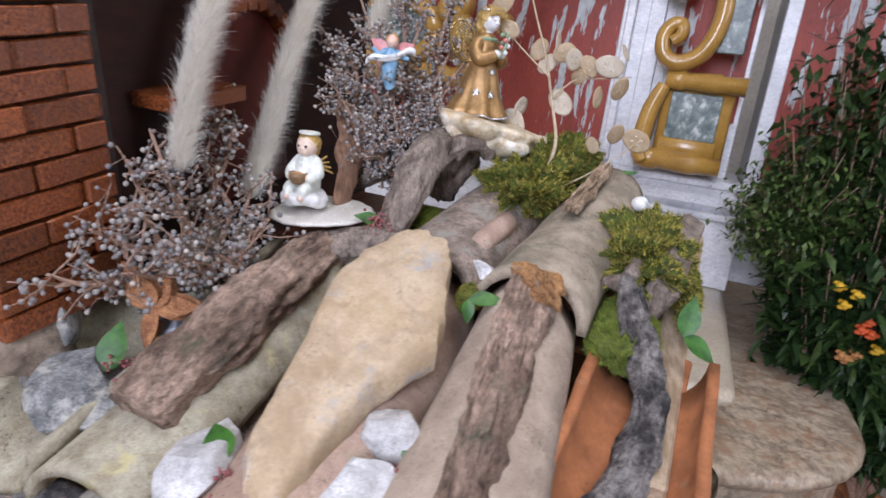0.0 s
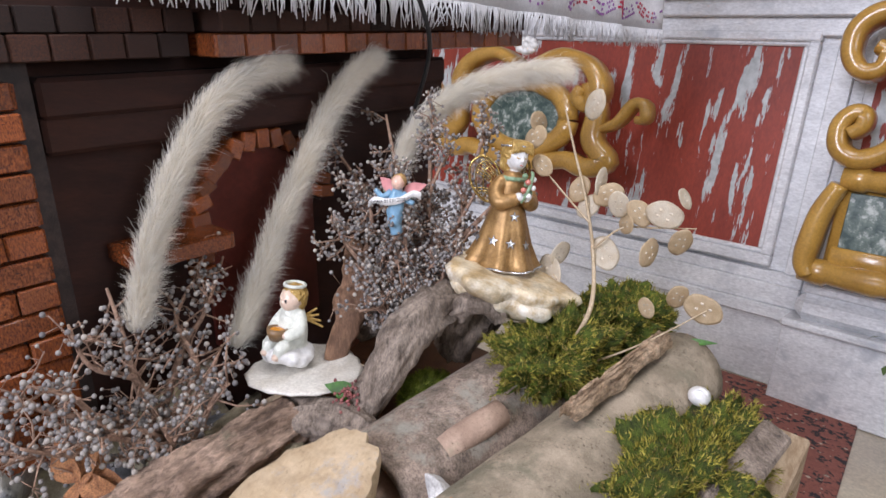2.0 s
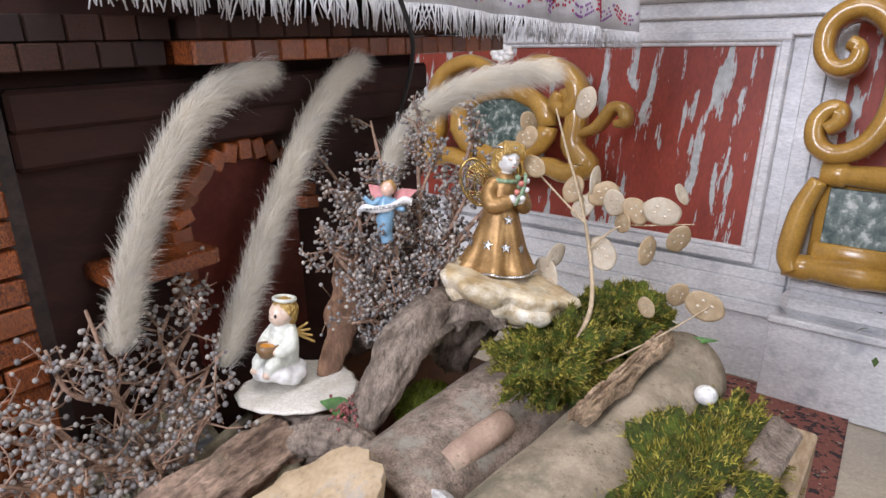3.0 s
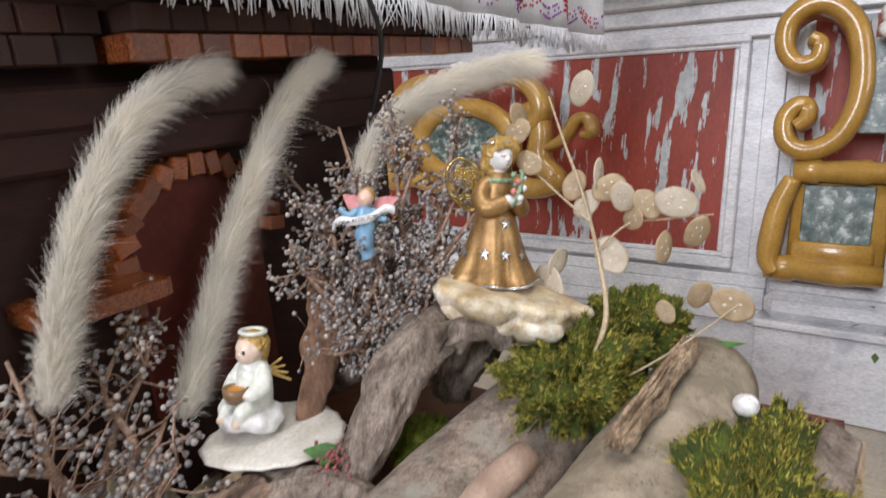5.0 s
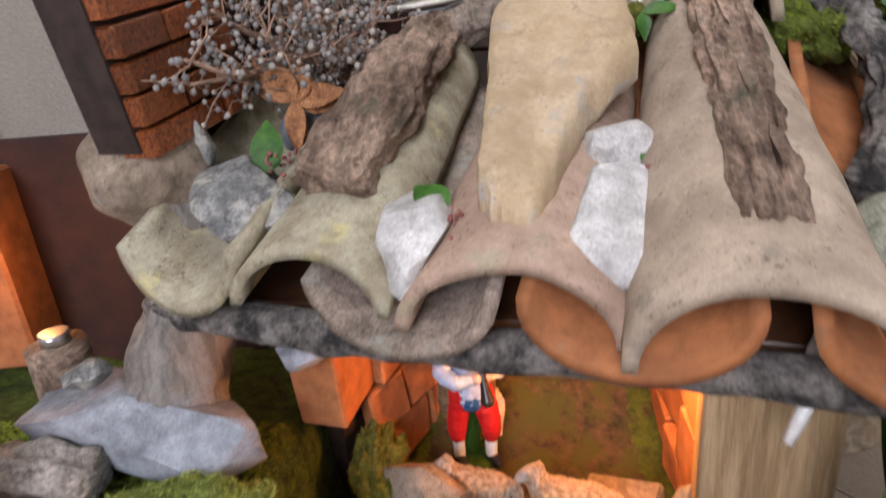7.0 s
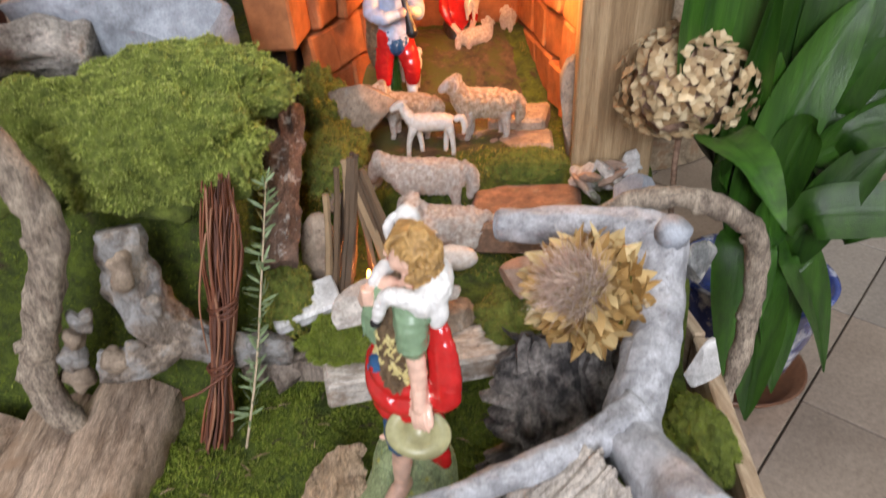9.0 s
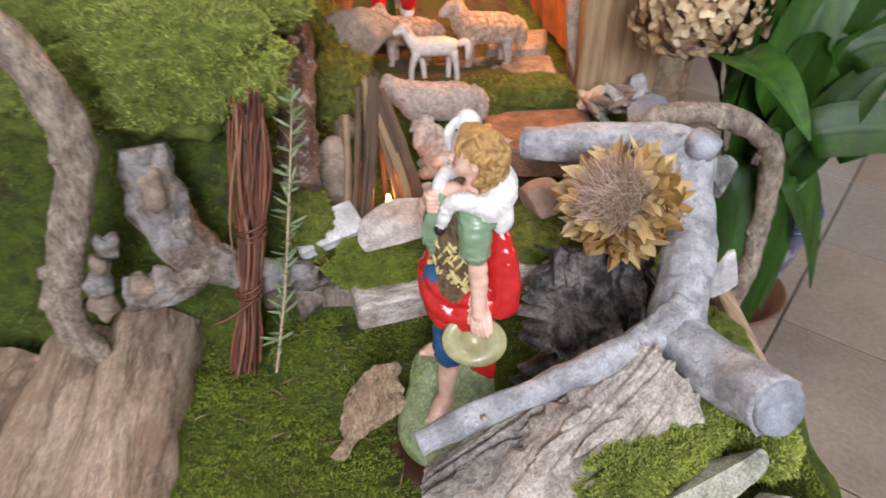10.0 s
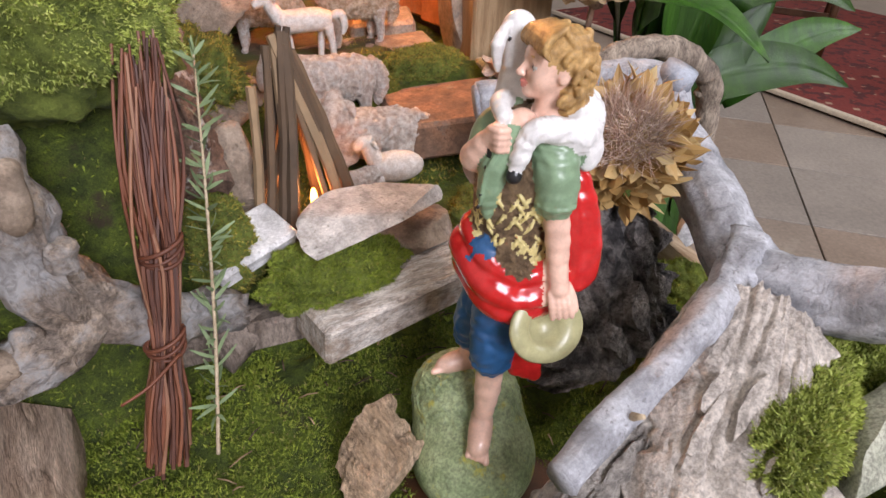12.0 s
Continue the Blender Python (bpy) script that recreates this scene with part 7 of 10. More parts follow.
def sheep_clay(m, wool=0, face=0, lying=False, head=0.0, graze=0.0):
    """A little sheep facing +x, about 0.12 long; head: its turn to the left in degrees."""
    z = 0.030 if lying else 0.058
    c = Clay()
    cu = (0.0016, 470)
    c.limb([(-0.030, 0, z), (0.0, 0, z + 0.001), (0.028, 0, z + 0.003)], [0.0240, 0.0235, 0.0245], wool, 0.006, curl=cu)
    hd = Matrix.Translation((0.040, 0, z + 0.010)) @ Matrix.Rotation(radians(head), 4, "Z") @ Matrix.Rotation(radians(graze), 4, "Y")
    c.limb([(-0.010, 0, -0.006), (0.006, 0, 0.014), (0.010, 0, 0.026)], [0.0190, 0.0145, 0.0115], wool, 0.006, 3, hd, cu)
    c.limb([(0.008, 0, 0.030), (0.020, 0, 0.026), (0.033, 0, 0.016)], [0.0105, 0.0092, 0.0058], face, 0.003, 3, hd)
    c.blob((0.006, 0, 0.038), (0.0085, 0.0085, 0.0060), wool, 0.002, hd, curl=(0.0010, 700))
    for s in (-1, 1):
        c.limb([(0.006, s * 0.009, 0.032), (0.006, s * 0.017, 0.029), (0.010, s * 0.021, 0.020)], [0.0028, 0.0044, 0.0018], face, 0.001, 3, hd)
        c.blob((0.0190, s * 0.0080, 0.0290), 0.0013, 2, 0, hd)
    if lying:
        for s in (-1, 1):
            c.limb([(0.030, s * 0.015, 0.014), (0.050, s * 0.014, 0.007), (0.038, s * 0.013, 0.003)], [0.0085, 0.0062, 0.0048], face, 0.003)
            c.limb([(-0.028, s * 0.018, 0.016), (-0.008, s * 0.022, 0.007), (0.008, s * 0.021, 0.004)], [0.0120, 0.0070, 0.0050], face, 0.004)
    else:
        for x in (-0.034, 0.026):
            for s in (-1, 1):
                k = 0.003 * s * (1 if x > 0 else -1)
                c.limb([(x, s * 0.012, z - 0.010), (x + k, s * 0.0125, 0.028), (x + k - 0.001, s * 0.0125, 0.006)], [0.0115, 0.0062, 0.0046], face, 0.004)
                c.blob((x + k + 0.001, s * 0.0125, 0.001), (0.0056, 0.0050, 0.0045), face, 0.001)
    c.limb([(-0.048, 0, z + 0.014), (-0.060, 0, z + 0.004), (-0.063, 0, z - 0.016), (-0.059, 0, z - 0.032)], [0.0065, 0.0085, 0.0080, 0.0045], wool, 0.003, 3, None, cu)
    g = Geo()
    c.build(g, 0.0012)
    g.v = [tuple(m @ Vector(p)) for p in g.v]
    return g


FLOCK = (
    (-0.105, 0.835, 0.545, 170, 1.05, "sheep_brown", False, 25, 0, "painted brown sheep figure standing among the flock"),
    (0.045, 0.80, 0.545, 172, 1.15, "sheep_brown", False, 0, 0, "painted brown sheep figure standing on the stone step"),
    (-0.090, 0.605, 0.485, 178, 1.25, "sheep", False, 0, 35, "painted sheep figure grazing before the stable"),
    (-0.068, 0.522, 0.466, 172, 1.28, "sheep", True, 62, 0, "painted sheep figure lying beside the fire"),
    (-0.122, 0.452, 0.460, 200, 0.55, "sheep", True, 0, 60, "small curled lamb figure beside the fire"),
    (-0.085, 1.0, 0.60, 280, 0.85, "lamb", False, 10, 0, "small lamb figure behind the flock"),
    (0.195, 1.28, 0.62, 250, 0.75, "sheep", False, 0, 0, "small sheep figure in the back of the stable"),
    (0.095, 1.19, 0.60, 20, 0.80, "sheep", False, 40, 0, "small sheep figure before the kneeling man"),
    (0.095, 1.245, 0.68, 70, 0.62, "lamb", False, 0, 0, "small lamb figure held by the kneeling man"),
)
for x, y, z, face, size, wool, lying, head, graze, label in FLOCK:
    g = sheep_clay(at_pose(x, y, z, face, size), 0, 1, lying, head, graze)
    solo("sheep_figure", (x, y, z), g, [wool, "sheep" if wool == "sheep_brown" else wool, "black_paint"], label, "sheep", "flock of crib sheep")

# white goat kid and lying lamb
g = Geo()
m = at_pose(-0.07, 0.74, 0.545, 172, 1.0)
g.tube([(-0.042, 0, 0.058), (-0.02, 0, 0.062), (0.02, 0, 0.061), (0.038, 0, 0.066)], [0.014, 0.018, 0.018, 0.014], 14, 0, step=4, mtx=m)
g.tube([(0.034, 0, 0.066), (0.046, 0, 0.084), (0.05, 0, 0.094)], [0.013, 0.010, 0.009], 12, 0, step=4, mtx=m)
g.tube([(0.046, 0, 0.098), (0.058, 0, 0.094), (0.072, 0, 0.086)], [0.008, 0.009, 0.005], 12, 0, step=4, mtx=m)
for s in (-1, 1):
    g.tube([(0.046, s * 0.008, 0.10), (0.042, s * 0.017, 0.096)], [0.004, 0.002], 7, 0, mtx=m)
    for x, d in ((-0.036, -0.006), (0.030, 0.010)):
        g.tube([(x, s * 0.009, 0.055), (x + d * s, s * 0.010, 0.028), (x + d * s * 1.3, s * 0.010, -0.004)], [0.0095, 0.0055, 0.0045], 9, 0, step=3, mtx=m)
g.tube([(-0.046, 0, 0.064), (-0.060, 0, 0.068), (-0.066, 0, 0.050), (-0.062, 0, 0.036)], [0.006, 0.007, 0.0065, 0.003], 9, 0, step=4, mtx=m)
solo("kid_figure", m.translation, g, "lamb", "slender white kid figure walking among the sheep", "goat", "flock of crib sheep")
g = Geo()
m = at_pose(-0.066, 0.462, 0.458, 165, 0.98)
g.ball((0, 0, 0.022), (0.040, 0.022, 0.022), 0, 16, 10, mtx=m)
g.tube([(0.024, 0, 0.026), (0.036, 0, 0.048), (0.038, 0, 0.060)], [0.014, 0.0105, 0.009], 12, 0, step=4, mtx=m)
g.tube([(0.034, 0, 0.062), (0.046, 0, 0.060), (0.056, 0, 0.052)], [0.008, 0.009, 0.005], 12, 0, step=3, mtx=m)
for s in (-1, 1):
    g.tube([(0.034, s * 0.008, 0.064), (0.028, s * 0.016, 0.056)], [0.004, 0.002], 7, 0, mtx=m)
    g.tube([(0.020, s * 0.015, 0.012), (0.045, s * 0.014, 0.004)], [0.007, 0.005], 8, 0, mtx=m)
solo("lamb_figure", m.translation, g, "lamb", "smooth white lamb figure lying by the sheep", "lamb", "flock of crib sheep")


def flutist():
    m = at_pose(-0.118, 0.945, 0.572, -62, 1.0)
    c = Clay()
    c.blob((0, 0, -0.008), (0.050, 0.046, 0.016), 5, 0.004).limb([(-0.020, 0, 0.0), (-0.026, 0, 0.06), (-0.020, 0, 0.11)], [0.024, 0.021, 0.015], 5, 0.004, curl=(0.001, 260))
    for s, fx in ((1, 0.024), (-1, -0.006)):
        c.limb([(0, s * 0.017, 0.150), (fx, s * 0.024, 0.092), (fx * 0.9, s * 0.026, 0.058)], [0.0245, 0.0195, 0.0150], 2, 0.003, curl=(0.0005, 300))
        c.limb([(fx * 0.9, s * 0.026, 0.060), (fx * 0.8, s * 0.026, 0.018)], [0.0118, 0.0105], 6, 0.001)
        c.limb([(fx * 0.8 - 0.004, s * 0.026, 0.010), (fx * 0.8 + 0.022, s * 0.029, 0.007)], [0.0105, 0.0085], 7, 0.002)
    c.limb([(0, 0, 0.145), (0.002, 0, 0.185), (-0.002, 0, 0.232), (-0.002, 0, 0.246)], [0.034, 0.032, 0.036, 0.018], 8, 0.004, curl=(0.0006, 280))
    c.limb([(0, 0, 0.142), (0, 0, 0.160)], [0.0345, 0.0340], 3, 0.001, 0, curl=(0.0008, 420))
    for s in (-1, 1):
        c.limb([(-0.010, s * 0.028, 0.238), (-0.012, s * 0.034, 0.185), (-0.014, s * 0.036, 0.135), (-0.014, s * 0.036, 0.100)], [0.015, 0.0165, 0.0180, 0.0120], 4, 0.003, curl=(0.0014, 420))
        c.limb([(-0.002, s * 0.036, 0.236), (0.010, s * 0.052, 0.205), (0.036, s * 0.040, 0.192)], [0.0155, 0.0160, 0.0135], 8, 0.002, curl=(0.0006, 300))
        c.limb([(0.036, s * 0.040, 0.192), (0.052, s * 0.016, 0.200)], [0.0120, 0.0095], 6, 0.002)
        c.blob((0.057, s * 0.010, 0.203), (0.0100, 0.0085, 0.0095), 0, 0.002)
    c.limb([(0.034, 0.0, 0.264), (0.064, 0.0, 0.196), (0.074, 0.0, 0.168)], [0.0045, 0.0065, 0.0120], 7, 0.001)
    c.limb([(0.0, 0, 0.240), (0.004, 0, 0.268)], [0.0125, 0.0120], 0, 0.003)
    c.blob((0.008, 0, 0.283), (0.0215, 0.0190, 0.0250), 0, 0.003).blob((0.014, 0, 0.268), (0.0120, 0.0110, 0.0100), 0, 0.004)
    c.limb([(0.027, 0, 0.288), (0.0325, 0, 0.279)], [0.0024, 0.0034], 0, 0.003, 0)
    for s in (-1, 1):
        c.blob((0.0270, s * 0.0085, 0.2875), (0.0020, 0.0030, 0.0018), 7, 0)
        c.blob((0.006, s * 0.0190, 0.280), (0.0045, 0.0030, 0.0065), 0, 0.002)
    c.blob((-0.004, 0, 0.292), (0.0235, 0.0220, 0.0230), 1, 0.002, curl=(0.0020, 480))
    g = Geo()
    c.build(g, 0.0014)
    g.v = [tuple(m @ Vector(p)) for p in g.v]
    solo("flutist_figure", m.translation, g, ["skin", "hair", "red", "blue", "fleece", "leaf_dark", "white_paint", "black_paint", "pale_blue"], "painted flute player figure in pale blue shirt and red breeches", "figure")


flutist()


def kneeling_man():
    m = at_pose(0.060, 1.27, 0.615, -70, 0.95)
    c = Clay()
    for s in (-1, 1):
        c.limb([(-0.01, s * 0.016, 0.045), (0.030, s * 0.022, 0.022), (0.0, s * 0.022, 0.008), (-0.035, s * 0.02, 0.006)], [0.020, 0.018, 0.012, 0.008], 3)
        c.limb([(0.0, s * 0.034, 0.122), (0.012, s * 0.044, 0.092), (0.03, s * 0.035, 0.062)], [0.014, 0.013, 0.010], 2, curl=(0.0006, 300))
        c.limb([(0.03, s * 0.035, 0.062), (0.045, s * 0.018, 0.036)], [0.008, 0.007], 0)
    c.limb([(0, 0, 0.03), (0.003, 0, 0.08), (0, 0, 0.125), (0, 0, 0.138)], [0.026, 0.031, 0.033, 0.014], 2, 0.004, curl=(0.0008, 260))
    c.limb([(0, 0, 0.135), (0.003, 0, 0.155)], [0.010, 0.010], 0)
    c.blob((0.006, 0, 0.166), (0.018, 0.016, 0.021), 0).limb([(0.022, 0, 0.170), (0.026, 0, 0.163)], [0.002, 0.003], 0, 0.003, 0)
    c.blob((-0.006, 0, 0.172), (0.0165, 0.0165, 0.0160), 1, 0.002, curl=(0.0008, 500))
    g = Geo()
    c.build(g, 0.0016)
    g.v = [tuple(m @ Vector(p)) for p in g.v]
    solo("kneeling_figure", m.translation, g, ["skin", "hair", "red", "black_paint"], "painted kneeling man figure in a red shirt", "figure")


kneeling_man()

# bulb of the stable's lamp
lamp = Geo().ball((0.205, 0.775, 0.915), (0.008, 0.008, 0.014), 0, 10, 8)
solo("stable_lamp", (0.205, 0.775, 0.90), lamp, "bulb", "small glowing warm bulb on the stable wall", "lamp")

# tea light on a stump, on the hill beside the stable
tea = thing("tea_light", (-0.70, 0.76, 0.93), "white tea light on a slice of branch", "candle")
part("stump", Geo().tube([(-0.70, 0.76, 0.80), (-0.70, 0.76, 0.93)], [0.045, 0.042], 18, 0, 0.12, 30, 4), "bark", tea, "slice of barked branch")
tin = part("tin", Geo().lathe([(0.002, 0.931), (0.021, 0.931), (0.021, 0.948), (0.019, 0.948)], 22, 0, Matrix.Translation((-0.70, 0.76, 0))), "tin", tea)
part("wax", Geo().lathe([(0.001, 0.932), (0.0185, 0.932), (0.0185, 0.944), (0.001, 0.944)], 22, 0, Matrix.Translation((-0.70, 0.76, 0))), "wax", tin)
# knotty post carrying the roof's left corner
post = thing("knotty_post", (-0.50, 0.72, 0.865), "thick grey knotty wooden post under the roof's corner", "post")
g = Geo()
g.tube([(-0.503, 0.72, 0.868), (-0.492, 0.742, 0.93), (-0.476, 0.768, 1.0), (-0.472, 0.785, 1.08), (-0.482, 0.79, 1.16)], [0.068, 0.066, 0.064, 0.062, 0.058], 28, 0, 0.14, 14, 9, grain=0.12)
part("trunk", g, "post_grey", post)
g = Geo()
g.ball((-0.500, 0.782, 1.178), (0.084, 0.078, 0.080), 0, 48, 32, 0.22, 18)
part("rough_top", g, "stone_tan", post, "rough pale broken top")
g = Geo()
g.rock((-0.442, 0.785, 1.20), (0.034, 0.03, 0.045), 72, (0, 0, 0), 8, 0, 0.10)
part("knot", g, "stone_grey", post, sharp=40)

# ---- what lies on the roof ----
slab = Geo()
pts = [(0.032, 0.955), (0.064, 0.958), (0.098, 0.934), (0.113, 0.906), (0.116, 0.865), (0.125, 0.826), (0.122, 0.791), (0.093, 0.76), (0.063, 0.737), (0.043, 0.697), (0.023, 0.655),
       (0.008, 0.616), (-0.006, 0.598), (-0.026, 0.594), (-0.05, 0.603), (-0.061, 0.637), (-0.058, 0.684), (-0.054, 0.737), (-0.05, 0.804), (-0.045, 0.864), (-0.02, 0.903)]
rnd = random.Random(17)
FACETS = [(rnd.uniform(-0.42, 0.42), rnd.uniform(-0.20, 0.20), rnd.uniform(0.002, 0.014), rnd.uniform(-0.03, 0.08), rnd.uniform(0.66, 0.92)) for _ in range(11)]


def top(x, y):
    """The stone's sloping face, broken into flat facets."""
    return 1.270 + 0.650 * (y - 0.761) + max(-0.010, min(0.012, min(a * (x - fx) + b * (y - fy) + c for a, b, c, fx, fy in FACETS)))


cx, cy, n = 0.03, 0.79, len(pts)
verts, faces = [], []
RINGS = ((0.0, 0.016), (0.12, 0.016), (0.24, 0.016), (0.36, 0.016), (0.48, 0.016), (0.6, 0.015), (0.7, 0.014), (0.8, 0.013), (0.90, 0.012), (0.975, 0.007), (1.0, -0.004), (0.995, -0.034), (0.88, -0.05))
fine = []
for k in range(n):
    for j in range(4):
        a, b = Vector((*pts[k], 0)), Vector((*pts[(k + 1) % n], 0))
        fine.append(a.lerp(b, j / 4))
for s, dz in RINGS[1:]:
    for k, p in enumerate(fine):
        wob = 1 + (0.045 * noise.noise(p * 38) + 0.035 * noise.noise(p * 95) + 0.02 * noise.noise(p * 230)) * s
        x, y = cx + (p.x - cx) * s * wob, cy + (p.y - cy) * s * wob
        verts.append((x, y, top(x, y) + dz + 0.006 * noise.noise(Vector((x * 14, y * 14, 2))) + 0.002 * noise.noise(Vector((x * 60, y * 60, 5)))))
m1 = len(fine)
verts.append((cx, cy, top(cx, cy) + 0.017))
for k in range(m1):
    faces.append((len(verts) - 1, k, (k + 1) % m1))
for i in range(len(RINGS) - 2):
    for k in range(m1):
        a, b = i * m1 + k, i * m1 + (k + 1) % m1
        faces.append((a, a + m1, b + m1, b))
faces.append(tuple(range((len(RINGS) - 2) * m1, (len(RINGS) - 1) * m1)))
slab.add(verts, faces)
solo("flat_stone", (0.0, 0.75, 1.2), slab, "stone_buff", "large smooth buff-yellow flat stone lying on the roof tiles", "stone", sharp=34)

for name, c, size, seed, rot, mat, label in (
    ("stone", (0.086, 0.722, 1.180), (0.054, 0.044, 0.036), 81, (20, 0, 20), "stone_white", "small white broken stone on the tiles"),
    ("stone", (0.082, 0.632, 1.124), (0.080, 0.090, 0.046), 82, (26, 8, -14), "stone_white", "large white broken stone on the tiles"),
    ("stone", (-0.142, 0.652, 1.112), (0.060, 0.098, 0.040), 83, (28, -14, -12), "stone_white", "large pale grey broken stone between the tiles"),
    ("stone", (-0.350, 0.725, 1.140), (0.068, 0.080, 0.050), 84, (20, 0, 30), "stone_grey", "dark grey stone in the channel tile"),
    ("stone", (0.152, 0.99, 1.335), (0.034, 0.018, 0.018), 85, (10, 0, -30), "stone_white", "smooth white pebble between the tiles"),
    ("stone", (0.345, 0.60, 1.10), (0.05, 0.08, 0.05), 86, (25, 10, 10), "stone_green", "pale greenish stone at the roof's edge"),
    ("stone", (-0.30, 0.865, 1.20), (0.05, 0.05, 0.04), 87, (20, 0, 0), "stone_blue", "blue-grey stone under the orange pod"),
    ("stone", (-0.25, 1.02, 1.24), (0.06, 0.05, 0.03), 88, (20, 0, 0), "stone_blue", "blue-grey stone under the berry twigs"),
):
    g = Geo()
    g.rock(c, size, seed, rot, 14, rough=0.025, sub=4, depth=(0.58, 0.84))
    solo(name, (c[0], c[1], c[2] - size[2] * 0.6), g, mat, label, "stone", sharp=30)

# bark pieces
g = Geo()
g.tube([(-0.228, 0.672, 1.165), (-0.210, 0.74, 1.200), (-0.185, 0.83, 1.238), (-0.160, 0.93, 1.272), (-0.135, 1.05, 1.30)], [0.040, 0.047, 0.049, 0.046, 0.040], 56, 0, 0.10, 50, 18, grain=0.26)
solo("bark_log", (-0.23, 0.83, 1.17), g, "bark", "rough brown bark log with moss lying on the roof", "log")
bark_slab("bark_strip", [(0.200, 0.925, 1.348), (0.266, 0.897, 1.348), (0.218, 0.522, 1.146), (0.160, 0.535, 1.146)], 0.02, "bark", "long brown bark strip lying along the roof tile", 23, 0.014, 0.014, 80, 26)
bark_slab("bark_piece", [(0.196, 0.935, 1.368), (0.274, 0.905, 1.368), (0.274, 0.84, 1.340), (0.238, 0.85, 1.345)], 0.008, "bark_red", "orange-brown inner bark at the strip's end", 25, 0.004, 0.008, 26, 16)
bark_slab("bark_strip", [(0.332, 1.372, 1.486), (0.360, 1.362, 1.484), (0.288, 1.100, 1.430), (0.262, 1.110, 1.428)], 0.010, "bark_light", "narrow bark strip on the upper tile", 27, 0.008, 0.010, 50, 16)
stick = thing("bare_branch", (0.34, 0.75, 1.17), "dark grey weathered branch lying down the roof's edge", "branch")
g = Geo()
g.tube([(0.372, 0.985, 1.362), (0.384, 0.935, 1.325), (0.400, 0.885, 1.285), (0.408, 0.835, 1.250), (0.400, 0.780, 1.212), (0.374, 0.720, 1.172), (0.340, 0.660, 1.135)], [0.015, 0.020, 0.022, 0.021, 0.024, 0.030, 0.032], 40, 0, 0.16, 30, 14, None, 0.8, grain=0.46)
part("stem", g, "bark_black", stick)
g = Geo()
g.tube([(0.375, 0.975, 1.365), (0.384, 1.005, 1.372), (0.388, 1.030, 1.378)], [0.015, 0.012, 0.010], 14, 0, 0.25, 50, 4)
g.tube([(0.372, 0.985, 1.355), (0.352, 0.985, 1.352), (0.340, 0.995, 1.350)], [0.014, 0.012, 0.007], 12, 0, 0.25, 50, 4)
part("stub", g, "driftwood", stick)

# moss and timbers right of the tiles
cushion("moss_strip", (0.428, 1.20, 1.365), (0.072, 0.20, 0.060), 31, 11000, "thick yellow-green moss beside the upper tile", "moss_yellow", rot=-12, blade=0.0085, lumps=0.42, base="moss_base", width=0.0022)
cushion("moss_patch", (0.205, 1.325, 1.425), (0.070, 0.15, 0.075), 32, 12000, "thick yellow-green moss behind the twig", "moss_yellow", rot=-12, blade=0.0085, lumps=0.42, base="moss_base", width=0.0022)
cushion("moss_patch", (0.262, 1.47, 1.470), (0.075, 0.085, 0.055), 38, 6000, "thick yellow-green moss behind the upper tile", "moss_yellow", rot=-12, blade=0.0085, lumps=0.42, base="moss_base", width=0.0022)
cushion("moss_patch", (0.385, 0.99, 1.27), (0.055, 0.12, 0.045), 33, 5000, "green moss beside the bare branch", "moss", rot=-10, blade=0.006)
cushion("moss_patch", (0.015, 1.20, 1.34), (0.03, 0.06, 0.035), 35, 3000, "green moss under the driftwood", "moss", blade=0.009)
cushion("moss_strip", (0.512, 1.17, 1.305), (0.018, 0.16, 0.02), 36, 2500, "narrow strip of moss on the board's edge", "moss_yellow", rot=-12, blade=0.0085, lumps=0.42, base="moss_base", width=0.0022)
g = Geo()
g.box((0.468, 1.15, 1.365), (0.045, 0.34, 0.06), 0, None, rot=(12, 24, -12), bevel=0.006, wob=0.01, seed=2)
solo("board", (0.487, 1.15, 1.33), g, "driftwood", "brown worn board beside the moss", "board", smooth=False)
g = Geo()
g.box((0.482, 1.10, 1.20), (0.05, 0.75, 0.16), 0, None, rot=(14, 0, -12), bevel=0.004, wob=0.006, seed=5)
solo("edge_board", (0.505, 1.10, 1.12), g, "cut_wood", "pale rough wooden board along the roof's edge", "board", smooth=False)
g = Geo()
g.box((0.455, 0.90, 1.175), (0.018, 0.22, 0.10), 0, None, rot=(16, 10, -12), bevel=0.003, wob=0.004, seed=9)
solo("tile_piece", (0.455, 0.93, 1.15), g, "tile_orange", "flat terracotta tile set on edge", "tile", smooth=False)
g = Geo()
g.tube([(0.130, 1.040, 1.352), (0.172, 1.135, 1.388)], [0.022, 0.020], 14, 0, 0.06, 40, 3)
solo("tile_piece", (0.14, 1.09, 1.33), g, "tile_pink", "pink broken tile fragment between the tiles", "tile")

# snail shell
shell = Geo()
shell.ball((0.416, 1.305, 1.432), (0.0165, 0.0165, 0.0145), 0, 18, 12)
shell.tube([(0.416 + (0.012 - 0.0008 * k) * math.cos(k * 0.6), 1.305 - 0.010 + (0.012 - 0.0008 * k) * 0.3 * math.sin(k * 0.6), 1.436 + (0.012 - 0.0008 * k) * math.sin(k * 0.6)) for k in range(14)], [0.0035 - 0.0002 * k for k in range(14)], 7)
solo("snail_shell", (0.416, 1.305, 1.42), shell, "white_paint", "white snail shell resting on the moss", "shell")

